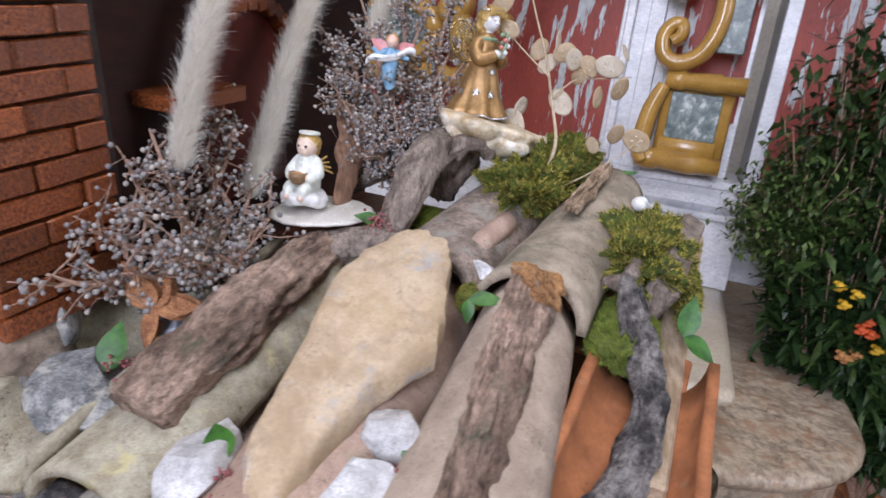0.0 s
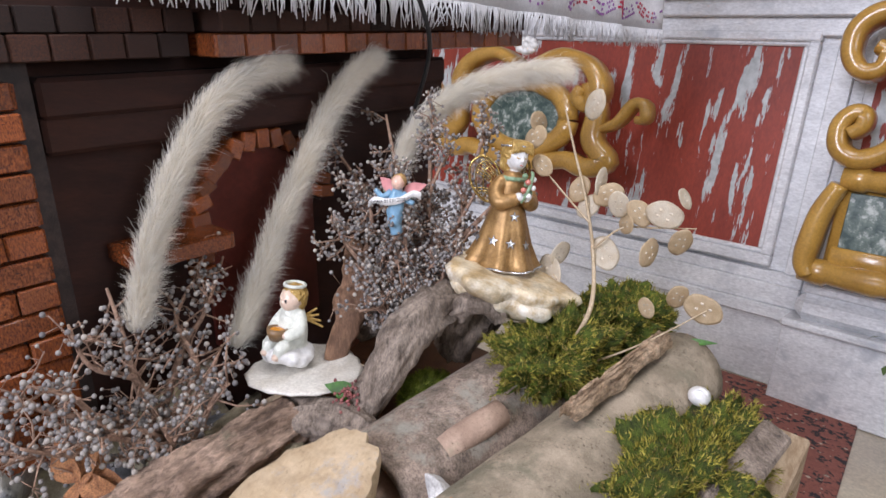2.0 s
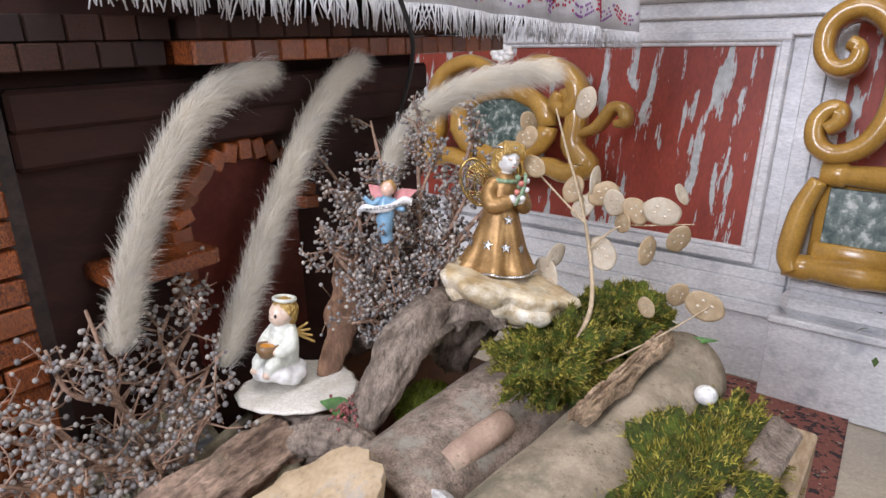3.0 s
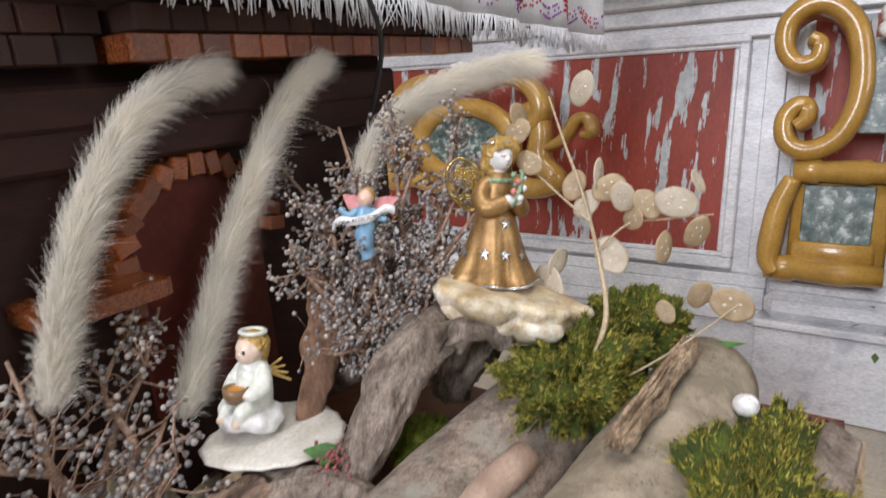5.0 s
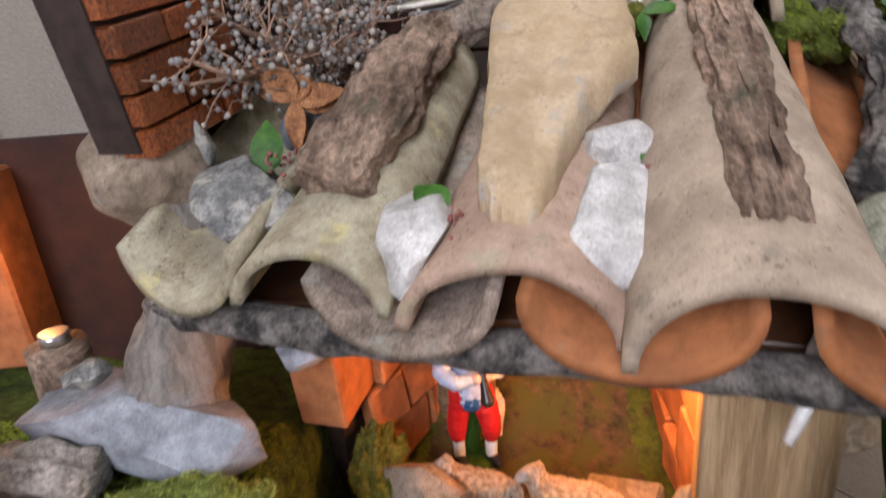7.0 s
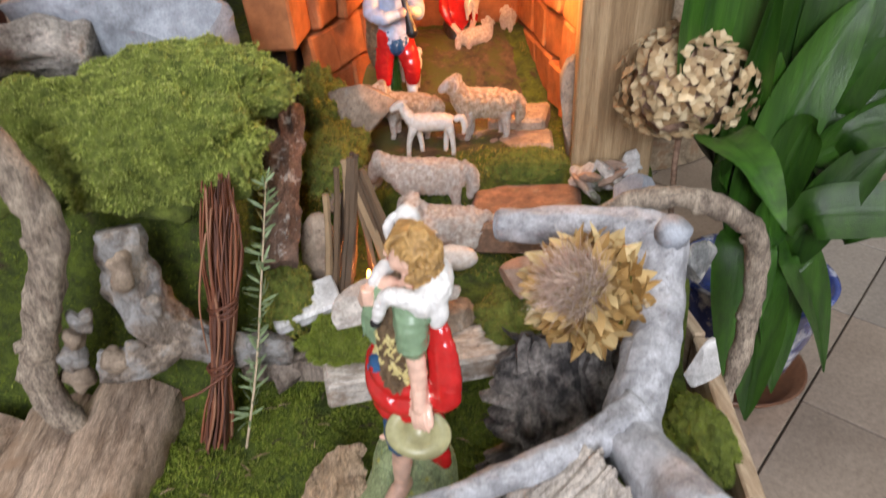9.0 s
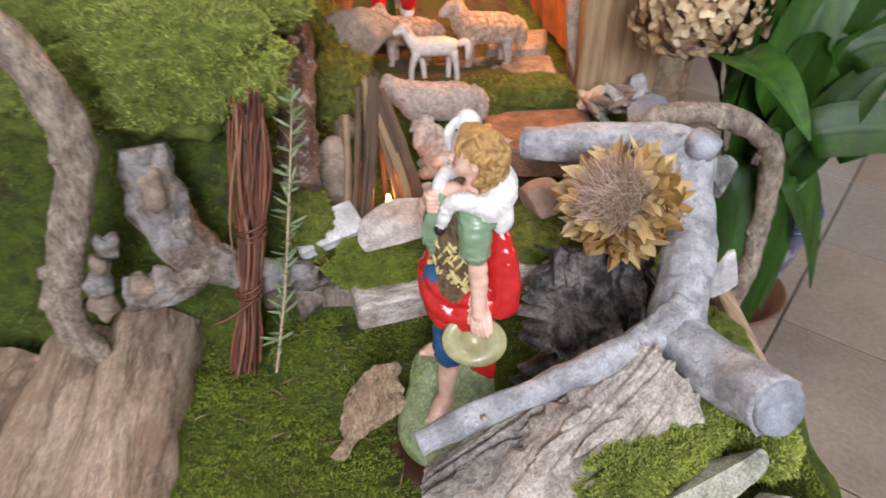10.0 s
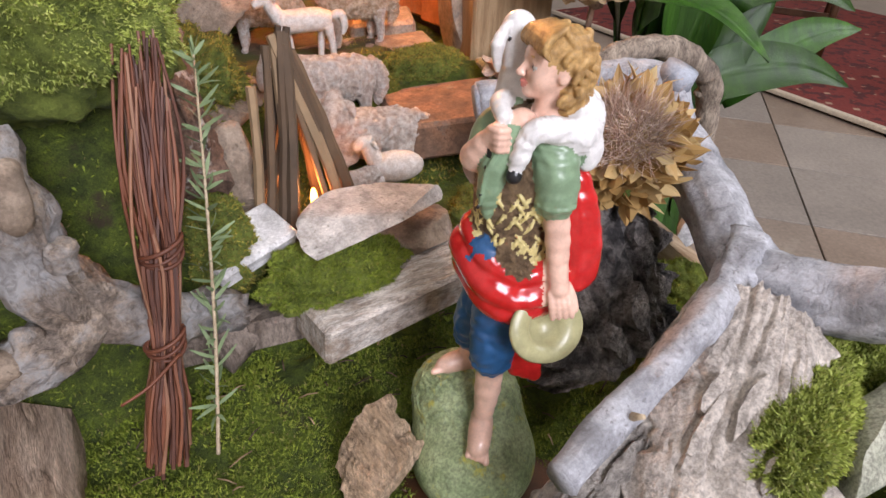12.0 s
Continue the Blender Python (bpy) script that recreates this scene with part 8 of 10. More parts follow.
# ---- sprouts and leaves ----
def sprout(base, leaves, label, berries=0, berry_c=None, seed=1):
    ob = thing("leafy_sprout", base, label, "plant")
    rn = random.Random(seed)
    for way, ln, w in leaves:
        tip = Vector(base) + Vector(way).normalized() * ln
        part("leaf", Geo().leaf(base, way, ln, w, (0.1, -0.6, 0.8), rn.uniform(0.05, 0.3), 6, fold=0.25), "leaf", ob)
    if berries:
        g = Geo()
        c = Vector(berry_c)
        for _ in range(berries):
            p = c + Vector((rn.gauss(0, 1), rn.gauss(0, 1), rn.gauss(0, 0.7))) * 0.012
            g.ball(p, rn.uniform(0.002, 0.0032), 0, 6, 5)
        part("bud_cluster", g, "red_berry", ob, "tiny dull red buds", kind="stuff")
    return ob


sprout((-0.100, 0.655, 1.135), [((-0.4, 0.4, 0.35), 0.062, 0.040)], "bright green leaf with small red buds", 60, (-0.085, 0.635, 1.125), 2)
sprout((-0.325, 0.745, 1.17), [((-0.1, 0.5, 0.9), 0.07, 0.042), ((-0.5, -0.1, 0.1), 0.05, 0.030), ((0.3, 0.4, 0.6), 0.035, 0.02)], "green leafy sprig beside the grey stone", 25, (-0.305, 0.745, 1.18), 3)
sprout((-0.045, 1.085, 1.36), [((-0.6, -0.3, 0.2), 0.05, 0.03), ((0.7, 0.2, 0.3), 0.06, 0.034), ((0.3, 0.5, 0.3), 0.05, 0.03), ((-0.4, -0.5, -0.1), 0.035, 0.024)], "green leaves round small red buds", 110, (-0.042, 1.075, 1.362), 4)
sprout((0.462, 0.945, 1.30), [((0.15, 0.2, 0.9), 0.062, 0.034), ((0.7, -0.2, -0.3), 0.058, 0.034)], "two glossy green leaves at the roof's edge", 0, None, 5)
sprout((0.145, 0.895, 1.315), [((0.9, 0.0, 0.2), 0.055, 0.026), ((0.1, -0.3, -0.6), 0.035, 0.02)], "green sprig beside the flat stone", 0, None, 6)
sprout((0.115, 0.69, 1.165), [((0.3, 0.2, 0.5), 0.03, 0.024)], "small green leaf with red buds", 40, (0.125, 0.675, 1.155), 7)
sprout((0.365, 1.42, 1.47), [((0.8, 0.2, 0.2), 0.06, 0.014), ((0.5, 0.6, 0.1), 0.05, 0.012)], "narrow green leaves behind the tile", 0, None, 8)
cushion("moss_patch", (0.142, 0.925, 1.305), (0.018, 0.028, 0.022), 37, 1200, "dry moss tuft beside the flat stone", "moss_yellow")

pod = thing("dry_pod", (-0.30, 0.81, 1.20), "crumpled dry orange seed pod with curled lobes", "pod")
for k, (way, ln, w) in enumerate((((-0.5, -0.2, 0.75), 0.075, 0.05), ((0.7, 0.1, 0.1), 0.075, 0.042), ((0.2, 0.3, 0.8), 0.055, 0.045), ((0.1, -0.4, -0.7), 0.07, 0.03))):
    g = Geo()
    g.leaf((-0.305, 0.815, 1.245), way, ln, w, (0.2, -0.9, 0.4), 0.25, 7, fold=-0.5)
    g.leaf((-0.303, 0.817, 1.243), way, ln * 0.9, w * 0.8, (0.2, -0.9, 0.4), 0.1, 7, fold=0.6)
    part("lobe", g, "pod", pod)

# ---- driftwood under the angels ----
drift = thing("driftwood", (0.0, 1.22, 1.36), "gnarled grey-brown driftwood under the angels", "wood")
for pts, rad in (
    (((-0.035, 1.085, 1.335), (-0.018, 1.105, 1.385), (-0.004, 1.140, 1.450), (0.014, 1.205, 1.490), (0.030, 1.275, 1.490)), (0.026, 0.029, 0.033, 0.036, 0.030)),
    (((0.025, 1.250, 1.455), (0.045, 1.220, 1.490), (0.072, 1.212, 1.508), (0.098, 1.222, 1.508), (0.112, 1.240, 1.488)), (0.030, 0.024, 0.017, 0.014, 0.012)),
    (((0.01, 1.27, 1.47), (-0.05, 1.28, 1.46), (-0.11, 1.27, 1.43), (-0.17, 1.25, 1.39)), (0.036, 0.032, 0.028, 0.02)),
    (((-0.20, 1.04, 1.26), (-0.13, 1.05, 1.30), (-0.06, 1.06, 1.325), (0.03, 1.05, 1.33)), (0.03, 0.034, 0.03, 0.018)),
    (((0.020, 1.285, 1.395), (0.035, 1.270, 1.440), (0.075, 1.300, 1.480)), (0.030, 0.034, 0.026)),
):
    part("limb", Geo().tube(pts, rad, 40, 0, 0.10, 40, 12, grain=0.30), "driftwood", drift)

# fungus shelf and shell plate that carry the angels
fungus = thing("bracket_fungus", (0.09, 1.305, 1.48), "cream wavy-edged bracket fungus carrying the gold angel", "fungus")
fm = Matrix.Translation((0.092, 1.300, 1.540)) @ Matrix.Rotation(radians(9), 4, "Y")
for name, scale, dz, rows, ph in (
    ("cap", 1.02, 0.0, [(0.002, -0.020), (0.06, -0.022), (0.088, -0.016), (0.098, -0.006), (0.104, 0.003), (0.099, 0.010), (0.085, 0.011), (0.06, 0.014), (0.03, 0.012), (0.002, 0.014)], 1.0),
    ("lower_layer", 0.86, -0.014, [(0.002, -0.040), (0.03, -0.036), (0.06, -0.026), (0.090, -0.014), (0.100, -0.004), (0.094, 0.006), (0.06, 0.004), (0.002, 0.004)], 2.4),
):
    g = Geo()
    g.lathe(rows, 72, 0, fm @ Matrix.Translation((0.010 if dz else 0, -0.012 if dz else 0, dz)) @ Matrix.Diagonal((scale, scale * 0.96, 1.15, 1.0)), wave=lambda a, r, z: r * (1 + 0.12 * math.sin(3 * a + ph) + 0.07 * math.sin(7 * a + 50 * z) + 0.035 * math.sin(13 * a)))
    part(name, g, "cream", fungus)
g = Geo()
fm = Matrix.Translation((-0.165, 1.115, 1.356)) @ Euler((radians(6), radians(-4), 0)).to_matrix().to_4x4()
g.lathe([(0.002, -0.012), (0.05, -0.011), (0.090, -0.002), (0.094, 0.002), (0.088, 0.005), (0.05, 0.002), (0.002, 0.003)], 44, 0, fm, wave=lambda a, r, z: r * (1 + 0.05 * math.sin(3 * a + 2) + 0.02 * math.sin(15 * a)))
solo("shell_plate", (-0.165, 1.115, 1.335), g, "plate", "pale scalloped plate under the small angel", "plate")


# ---- angels ----
def gold_angel():
    m = at_pose(0.068, 1.318, 1.556, -36, 0.90)
    g = Geo()
    fold = lambda a, r, z: r * (1 + (0.10 * math.sin(7 * a) + 0.05 * math.sin(11 * a + 1)) * max(0, 1 - z / 0.11))
    g.lathe([(0.002, 0.0), (0.066, 0.0), (0.070, 0.005), (0.062, 0.018), (0.050, 0.046), (0.040, 0.080), (0.032, 0.108), (0.026, 0.122), (0.010, 0.126)], 72, 0, m, wave=fold)
    rim = []
    for k in range(73):
        a = 2 * math.pi * k / 72
        r = fold(a, 0.0700, 0.004)
        rim.append((r * math.cos(a), r * math.sin(a), 0.003 + 0.003 * math.sin(7 * a)))
    g.tube(rim, [0.0022] * 73, 7, 1, mtx=m)
    c = Clay()
    c.limb([(0, 0, 0.112), (0.001, 0, 0.135), (0, 0, 0.155), (0, 0, 0.166)], [0.0265, 0.0245, 0.0240, 0.0140], 0, 0.004)
    c.limb([(0.0215 * math.cos(a) + 0.001, 0.022 * math.sin(a), 0.165) for a in [k * 0.4488 for k in range(15)]], [0.0035] * 15, 3, 0.002, 0)
    for s in (-1, 1):
        c.limb([(0.0, s * 0.022, 0.158), (0.004, s * 0.035, 0.140), (0.020, s * 0.034, 0.122), (0.036, s * 0.014, 0.130)], [0.0120, 0.0135, 0.0140, 0.0125], 0, 0.003)
        c.limb([(0.035, s * 0.014, 0.130), (0.042, s * 0.008, 0.136)], [0.0075, 0.0085], 2, 0.002)
    c.limb([(0, 0, 0.162), (0.002, 0, 0.184)], [0.0110, 0.0105], 2)
    c.blob((0.004, 0, 0.203), (0.0215, 0.0200, 0.0225), 2).blob((0.011, 0, 0.194), (0.0130, 0.0135, 0.0120), 2, 0.005)
    c.limb([(0.0245, 0, 0.206), (0.0268, 0, 0.199)], [0.0016, 0.0026], 2, 0.003, 0)
    for s in (-1, 1):
        c.limb([(0.0252, s * 0.0045, 0.2045), (0.0246, s * 0.0080, 0.2030), (0.0222, s * 0.0112, 0.2045)], [0.0006, 0.0009, 0.0006], 4, 0.0003)
    c.blob((0.0252, 0, 0.1905), (0.0016, 0.0036, 0.0011), 5, 0)
    c.blob((-0.004, 0, 0.2085), (0.0250, 0.0252, 0.0245), 4, 0.002, curl=(0.0007, 420))
    c.blob((-0.010, 0, 0.190), (0.0190, 0.0245, 0.0180), 4, 0.004, curl=(0.0007, 420))
    for k in range(9):
        y = -0.020 + 0.005 * k
        c.limb([(0.004, y * 0.5, 0.233), (0.0185, y * 0.9, 0.227), (0.0228, y * 1.08, 0.217 - 0.0012 * abs(k - 4))], [0.003, 0.0042, 0.0022], 4, 0.0012)
    c.limb([(-0.003 + 0.0258 * math.cos(a), 0.0262 * math.sin(a), 0.2225 + 0.002 * math.cos(a)) for a in [k * 0.2618 for k in range(25)]], [0.0020] * 25, 1, 0.0004, 0)
    # little harp and flowers held at the chest
    c.limb([(0.046, -0.004, 0.128), (0.054, 0.002, 0.150), (0.052, 0.008, 0.176), (0.042, 0.012, 0.182)], [0.0030, 0.0034, 0.0032, 0.0024], 3, 0.001)
    for k in range(8):
        c.blob((0.050 + 0.005 * math.cos(k * 2.4), 0.004 + 0.010 * math.sin(k * 2.4), 0.140 + 0.005 * k), 0.0052, (2, 3, 5)[k % 3], 0.0008)
    f = Geo()
    c.build(f, 0.0011)
    g.add(f.v, f.f, 0, m)
    g.m[-len(f.f):] = f.m
    # wings of open filigree
    for s in (-1, 1):
        outline = [(-0.020, s * 0.012, 0.118), (-0.034, s * 0.034, 0.116), (-0.046, s * 0.058, 0.142), (-0.046, s * 0.066, 0.178), (-0.036, s * 0.050, 0.198), (-0.024, s * 0.026, 0.186), (-0.018, s * 0.012, 0.160)]
        g.tube(outline, [0.0026] * 7, 8, 6, step=5, mtx=m)
        for k in range(9):
            a, b = Vector(outline[6]).lerp(Vector(outline[0]), k / 9), Vector(outline[4]).lerp(Vector(outline[2]), k / 9) if k < 6 else Vector(outline[2]).lerp(Vector(outline[1]), (k - 5) / 5)
            g.tube([a, a.lerp(b, 0.5) + Vector((-0.004, 0, 0.004)), b], [0.0012, 0.0015, 0.0012], 6, 6, step=3, mtx=m)
        for j in range(3):
            t = 0.3 + 0.25 * j
            line = [Vector(outline[6]).lerp(Vector(outline[4]), t), Vector(outline[6]).lerp(Vector(outline[3]), t), Vector(outline[0]).lerp(Vector(outline[2]), t), Vector(outline[0]).lerp(Vector(outline[1]), t)]
            g.tube(line, [0.0013] * 4, 6, 6, step=4, mtx=m)
    for a, z in ((-0.30, 0.050), (-0.95, 0.052), (0.35, 0.048), (-1.7, 0.050), (-0.20, 0.098)):
        r = (0.0500 if z < 0.08 else 0.0355) * (1 + 0.6 * (fold(a, 1, z) - 1))
        p = Vector((r * math.cos(a), r * math.sin(a), z))
        out = Vector((math.cos(a), math.sin(a), 0.3)).normalized()
        sd = Vector((-math.sin(a), math.cos(a), 0))
        up = out.cross(sd)
        star = [p + out * 0.005]
        for k in range(10):
            rr = 0.0105 if k % 2 == 0 else 0.0042
            b = math.pi * k / 5
            star.append(p + out * 0.0025 + (sd * math.sin(b) + up * math.cos(b)) * rr)
        g.add(star, [(0, 1 + k, 1 + (k + 1) % 10) for k in range(10)], 1, m)
    solo("gold_angel_figure", m.translation, g, ["gold", "silver", "white_paint", "sage", "hair_gold", "lip", "brass", "pale_blue"], "gold-glazed ceramic angel figurine with silver stars on its robe", "figurine")


M["hair_gold"] = material("pale_gold_hair", (0.62, 0.42, 0.14), (0.42, 0.25, 0.06), 50, 0.3, 0.4, 160, metal=0.2, bump_dist=0.002)
gold_angel()


def white_angel():
    m = at_pose(-0.200, 1.108, 1.364, -98, 0.98)
    c = Clay()
    for k in range(12):
        a = k * 0.5236
        c.blob((0.027 * math.cos(a), 0.029 * math.sin(a), 0.015 + 0.004 * math.sin(3 * a)), (0.0160, 0.0160, 0.0130), 0, 0.004)
    c.blob((0, 0, 0.018), (0.034, 0.034, 0.018), 0, 0.006)
    c.limb([(-0.004, 0, 0.028), (-0.004, 0, 0.058), (-0.004, 0, 0.082), (-0.003, 0, 0.094)], [0.0265, 0.0240, 0.0195, 0.0105], 2, 0.004, curl=(0.0006, 300))
    for s in (-1, 1):
        c.limb([(0.0, s * 0.013, 0.036), (0.026, s * 0.015, 0.036), (0.034, s * 0.014, 0.024)], [0.0130, 0.0110, 0.0085], 2, 0.003, curl=(0.0005, 400))
        c.blob((0.039, s * 0.014, 0.020), (0.0085, 0.0062, 0.0062), 1, 0.002)
        c.limb([(-0.004, s * 0.017, 0.084), (0.004, s * 0.027, 0.064), (0.020, s * 0.020, 0.056)], [0.0100, 0.0108, 0.0095], 2, 0.002)
        c.blob((0.025, s * 0.0165, 0.056), 0.0062, 1, 0.002)
        for k in range(4):
            c.limb([(-0.020, s * 0.006, 0.076), (-0.036 - 0.002 * k, s * (0.020 + 0.004 * k), 0.092 - 0.010 * k)], [0.0030, 0.0020], 4, 0.001, 0)
        c.blob((0.0205, s * 0.0072, 0.1115), (0.0012, 0.0021, 0.0026), 7, 0)
    c.blob((0.002, 0, 0.111), (0.0200, 0.0190, 0.0195), 1).blob((0.009, 0, 0.103), (0.0125, 0.0130, 0.0100), 1, 0.004).blob((0.0222, 0, 0.1075), 0.0022, 1, 0.002)
    c.blob((-0.005, 0, 0.117), (0.0212, 0.0215, 0.0195), 4, 0.002, curl=(0.0007, 500)).blob((-0.008, 0, 0.104), (0.0150, 0.0195, 0.0150), 4, 0.003, curl=(0.0007, 500))
    c.limb([(-0.003 + 0.0165 * math.cos(a), 0.0165 * math.sin(a), 0.1345) for a in [2 * math.pi * k / 20 for k in range(21)]], [0.0030] * 21, 2, 0.001, 0)
    f, g = Geo(), Geo()
    c.build(f, 0.0011)
    g.add(f.v, f.f, 0, m)
    g.m = list(f.m)
    cup = m @ Matrix.Translation((0.028, 0, 0.044))
    g.lathe([(0.001, 0.0), (0.011, 0.0), (0.0165, 0.010), (0.0175, 0.021), (0.014, 0.021), (0.011, 0.014), (0.001, 0.014)], 26, 5, cup)
    g.ball((0.028, 0, 0.061), (0.0130, 0.0130, 0.005), 6, 14, 8, mtx=m)
    solo("white_angel_figure", m.translation, g, ["white_paint", "skin_pale", "robe", "gold", "hair_gold", "bowl", "amber", "black_paint"], "small white ceramic angel figurine sitting on a cloud with a bowl", "figurine")


M["skin_pale"] = plain("pale_ceramic_skin", (0.76, 0.58, 0.46), 0.3, coat=0.3)
M["robe"] = plain("pale_green_robe", (0.70, 0.72, 0.64), 0.3, coat=0.3)
M["bowl"] = plain("brown_bowl", (0.22, 0.13, 0.06), 0.4)
M["amber"] = plain("amber_gem", (0.62, 0.25, 0.02), 0.1, coat=0.8)
white_angel()


def blue_angel():
    m = at_pose(-0.098, 1.232, 1.588, -78, 1.08)
    g = Geo()
    g.tube([(-0.004, 0.004, 0.0), (0.0, 0.0, 0.02), (0.0, 0, 0.045), (0, 0, 0.062), (0, 0, 0.070)], [0.009, 0.012, 0.013, 0.012, 0.006], 16, 0, 0.25, 90, 5, m)
    g.ball((0.002, 0, 0.080), (0.011, 0.0105, 0.012), 1, 12, 9, mtx=m)
    g.ball((-0.003, 0, 0.083), (0.0125, 0.012, 0.0115), 2, 12, 9, 0.2, 120, m)
    for s in (-1, 1):
        g.tube([(0.0, s * 0.011, 0.064), (0.010, s * 0.020, 0.056), (0.014, s * 0.032, 0.060 - s * 0.006)], [0.005, 0.005, 0.0035], 9, 0, step=3, mtx=m)
        g.leaf(m @ Vector((-0.008, s * 0.006, 0.064)), m.to_3x3() @ Vector((-0.25, s * 0.9, 0.5)), 0.042, 0.022, m.to_3x3() @ Vector((1, 0, 0.2)), 0.1, 5, 3, 0.2)
        g.leaf(m @ Vector((-0.008, s * 0.006, 0.060)), m.to_3x3() @ Vector((-0.25, s * 0.9, 0.2)), 0.030, 0.016, m.to_3x3() @ Vector((1, 0, 0.2)), 0.1, 5, 4, 0.2)
    ribbon = [(0.012, -0.042, 0.040), (0.018, -0.030, 0.050), (0.020, -0.010, 0.050), (0.020, 0.012, 0.056), (0.018, 0.030, 0.068), (0.012, 0.042, 0.066)]
    line, _ = smooth_line([Vector(p) for p in ribbon], [1] * 6, 5)
    verts = []
    for p in line:
        verts += [p + Vector((0, 0, -0.0055)), p + Vector((0, 0, 0.0055)), p + Vector((-0.0012, 0, 0.0055)), p + Vector((-0.0012, 0, -0.0055))]
    faces = [(4 * i + k, 4 * i + (k + 1) % 4, 4 * i + 4 + (k + 1) % 4, 4 * i + 4 + k) for i in range(len(line) - 1) for k in range(4)]
    g.add(verts, faces, 5, m)
    solo("blue_angel_figure", m.translation, g, ["sky_blue", "skin", "hair", "pink", "sage", "white_paint"], "tiny blue-robed angel figure holding a written banner", "figurine")
    text = bpy.data.curves.new("banner_text", "FONT")
    text.body, text.size, text.align_x, text.align_y = "GLORIA IN EXCELSIS DEO", 0.0068, "CENTER", "CENTER"
    text.extrude = 0.0001
    ob = new("banner_text", text)
    ob.matrix_world = m @ Matrix.Translation((0.0212, 0.0, 0.0535)) @ Matrix(((0, 0, 1, 0), (1, 0, 0, 0), (0, 1, 0, 0), (0, 0, 0, 1))) @ Matrix.Rotation(radians(14), 4, "Z")
    text.materials.append(M["black_paint"])
    dg = bpy.context.evaluated_depsgraph_get()
    me = bpy.data.meshes.new_from_object(ob.evaluated_get(dg))
    mw = ob.matrix_world.copy()
    bpy.data.objects.remove(ob)
    letters = new("banner_lettering", me)
    letters.matrix_world = mw
    tagged(letters, "small dark words on the angel's white banner", "lettering")


M["sky_blue"] = plain("sky_blue_paint", (0.22, 0.40, 0.56), 0.35, coat=0.2)
M["pink"] = plain("pink_paint", (0.62, 0.26, 0.26), 0.35)
blue_angel()

# ---- pampas plumes ----
def plume(pts, rad, seed, count, label, hair=0.040):
    """A pampas head: a thin stalk wrapped in thousands of fine hairs, gathered in loose tufts."""
    ob = thing("pampas_plume", pts[0], label, "plume", "pampas plumes")
    line, rr = smooth_line([Vector(p) for p in pts], rad, 12)
    part("stalk", Geo().tube(line, [0.004 - 0.0025 * i / len(line) for i in range(len(line))], 7), "pale_twig", ob)
    rn = random.Random(seed)
    g = Geo()
    for _ in range(count // 3):
        t = rn.random()
        i = min(int(t * (len(line) - 2)), len(line) - 2)
        d = (line[i + 1] - line[i]).normalized()
        out = Vector((rn.gauss(0, 1), rn.gauss(0, 1), rn.gauss(0, 1)))
        out = (out - d * out.dot(d)).normalized()
        r = rr[i]
        tuft = line[i].lerp(line[i + 1], t * (len(line) - 2) - i) + out * r * (rn.random() ** 0.6) * 0.72
        lean = (d + out * rn.uniform(0.05, 0.30 if rn.random() < 0.85 else 0.6)).normalized()
        for _ in range(3):
            jit = Vector((rn.gauss(0, 1), rn.gauss(0, 1), rn.gauss(0, 1)))
            start = tuft + jit * 0.0035
            ln = hair * rn.uniform(0.5, 1.25)
            w = (lean + jit * 0.17).normalized()
            side = w.cross(Vector((rn.gauss(0, 1), rn.gauss(0, 1), rn.gauss(0, 1)))).normalized() * 0.00027
            mid = start + w * ln * 0.55
            tip = start + w * ln + Vector((rn.gauss(0, 0.004) + 0.006, rn.gauss(0, 0.004), -0.012))
            g.add([start - side, start + side, mid + side, mid - side, tip], [(0, 1, 2, 3), (3, 2, 4)])
    part("plume_hair", g, "plume", ob, "soft cream hairs", smooth=False, kind="stuff")


plume([(-0.336, 0.924, 1.43), (-0.334, 0.932, 1.494), (-0.331, 0.945, 1.564), (-0.327, 0.965, 1.634), (-0.321, 0.993, 1.703), (-0.313, 1.031, 1.768), (-0.302, 1.08, 1.815), (-0.29, 1.138, 1.842)],
      [0.009, 0.012, 0.014, 0.015, 0.014, 0.012, 0.008, 0.003], 1, 36000, "tall cream pampas plume bending over at the tip")
plume([(-0.29, 1.078, 1.373), (-0.285, 1.102, 1.443), (-0.279, 1.126, 1.514), (-0.273, 1.156, 1.604), (-0.264, 1.197, 1.696), (-0.256, 1.235, 1.776), (-0.248, 1.275, 1.835), (-0.239, 1.319, 1.875)],
      [0.009, 0.013, 0.015, 0.015, 0.013, 0.011, 0.007, 0.002], 2, 36000, "tall straight cream pampas plume")
plume([(-0.172, 1.34, 1.671), (-0.166, 1.371, 1.743), (-0.153, 1.428, 1.802), (-0.11, 1.48, 1.85), (-0.03, 1.50, 1.885), (0.06, 1.50, 1.90)],
      [0.008, 0.012, 0.016, 0.018, 0.014, 0.004], 3, 24000, "cream pampas plume bending sideways above the angels")

# ---- berry twigs ----
BERRY = Geo().ball((0, 0, 0), 1.0, 0, 10, 7).mesh("berry", "berry", True)


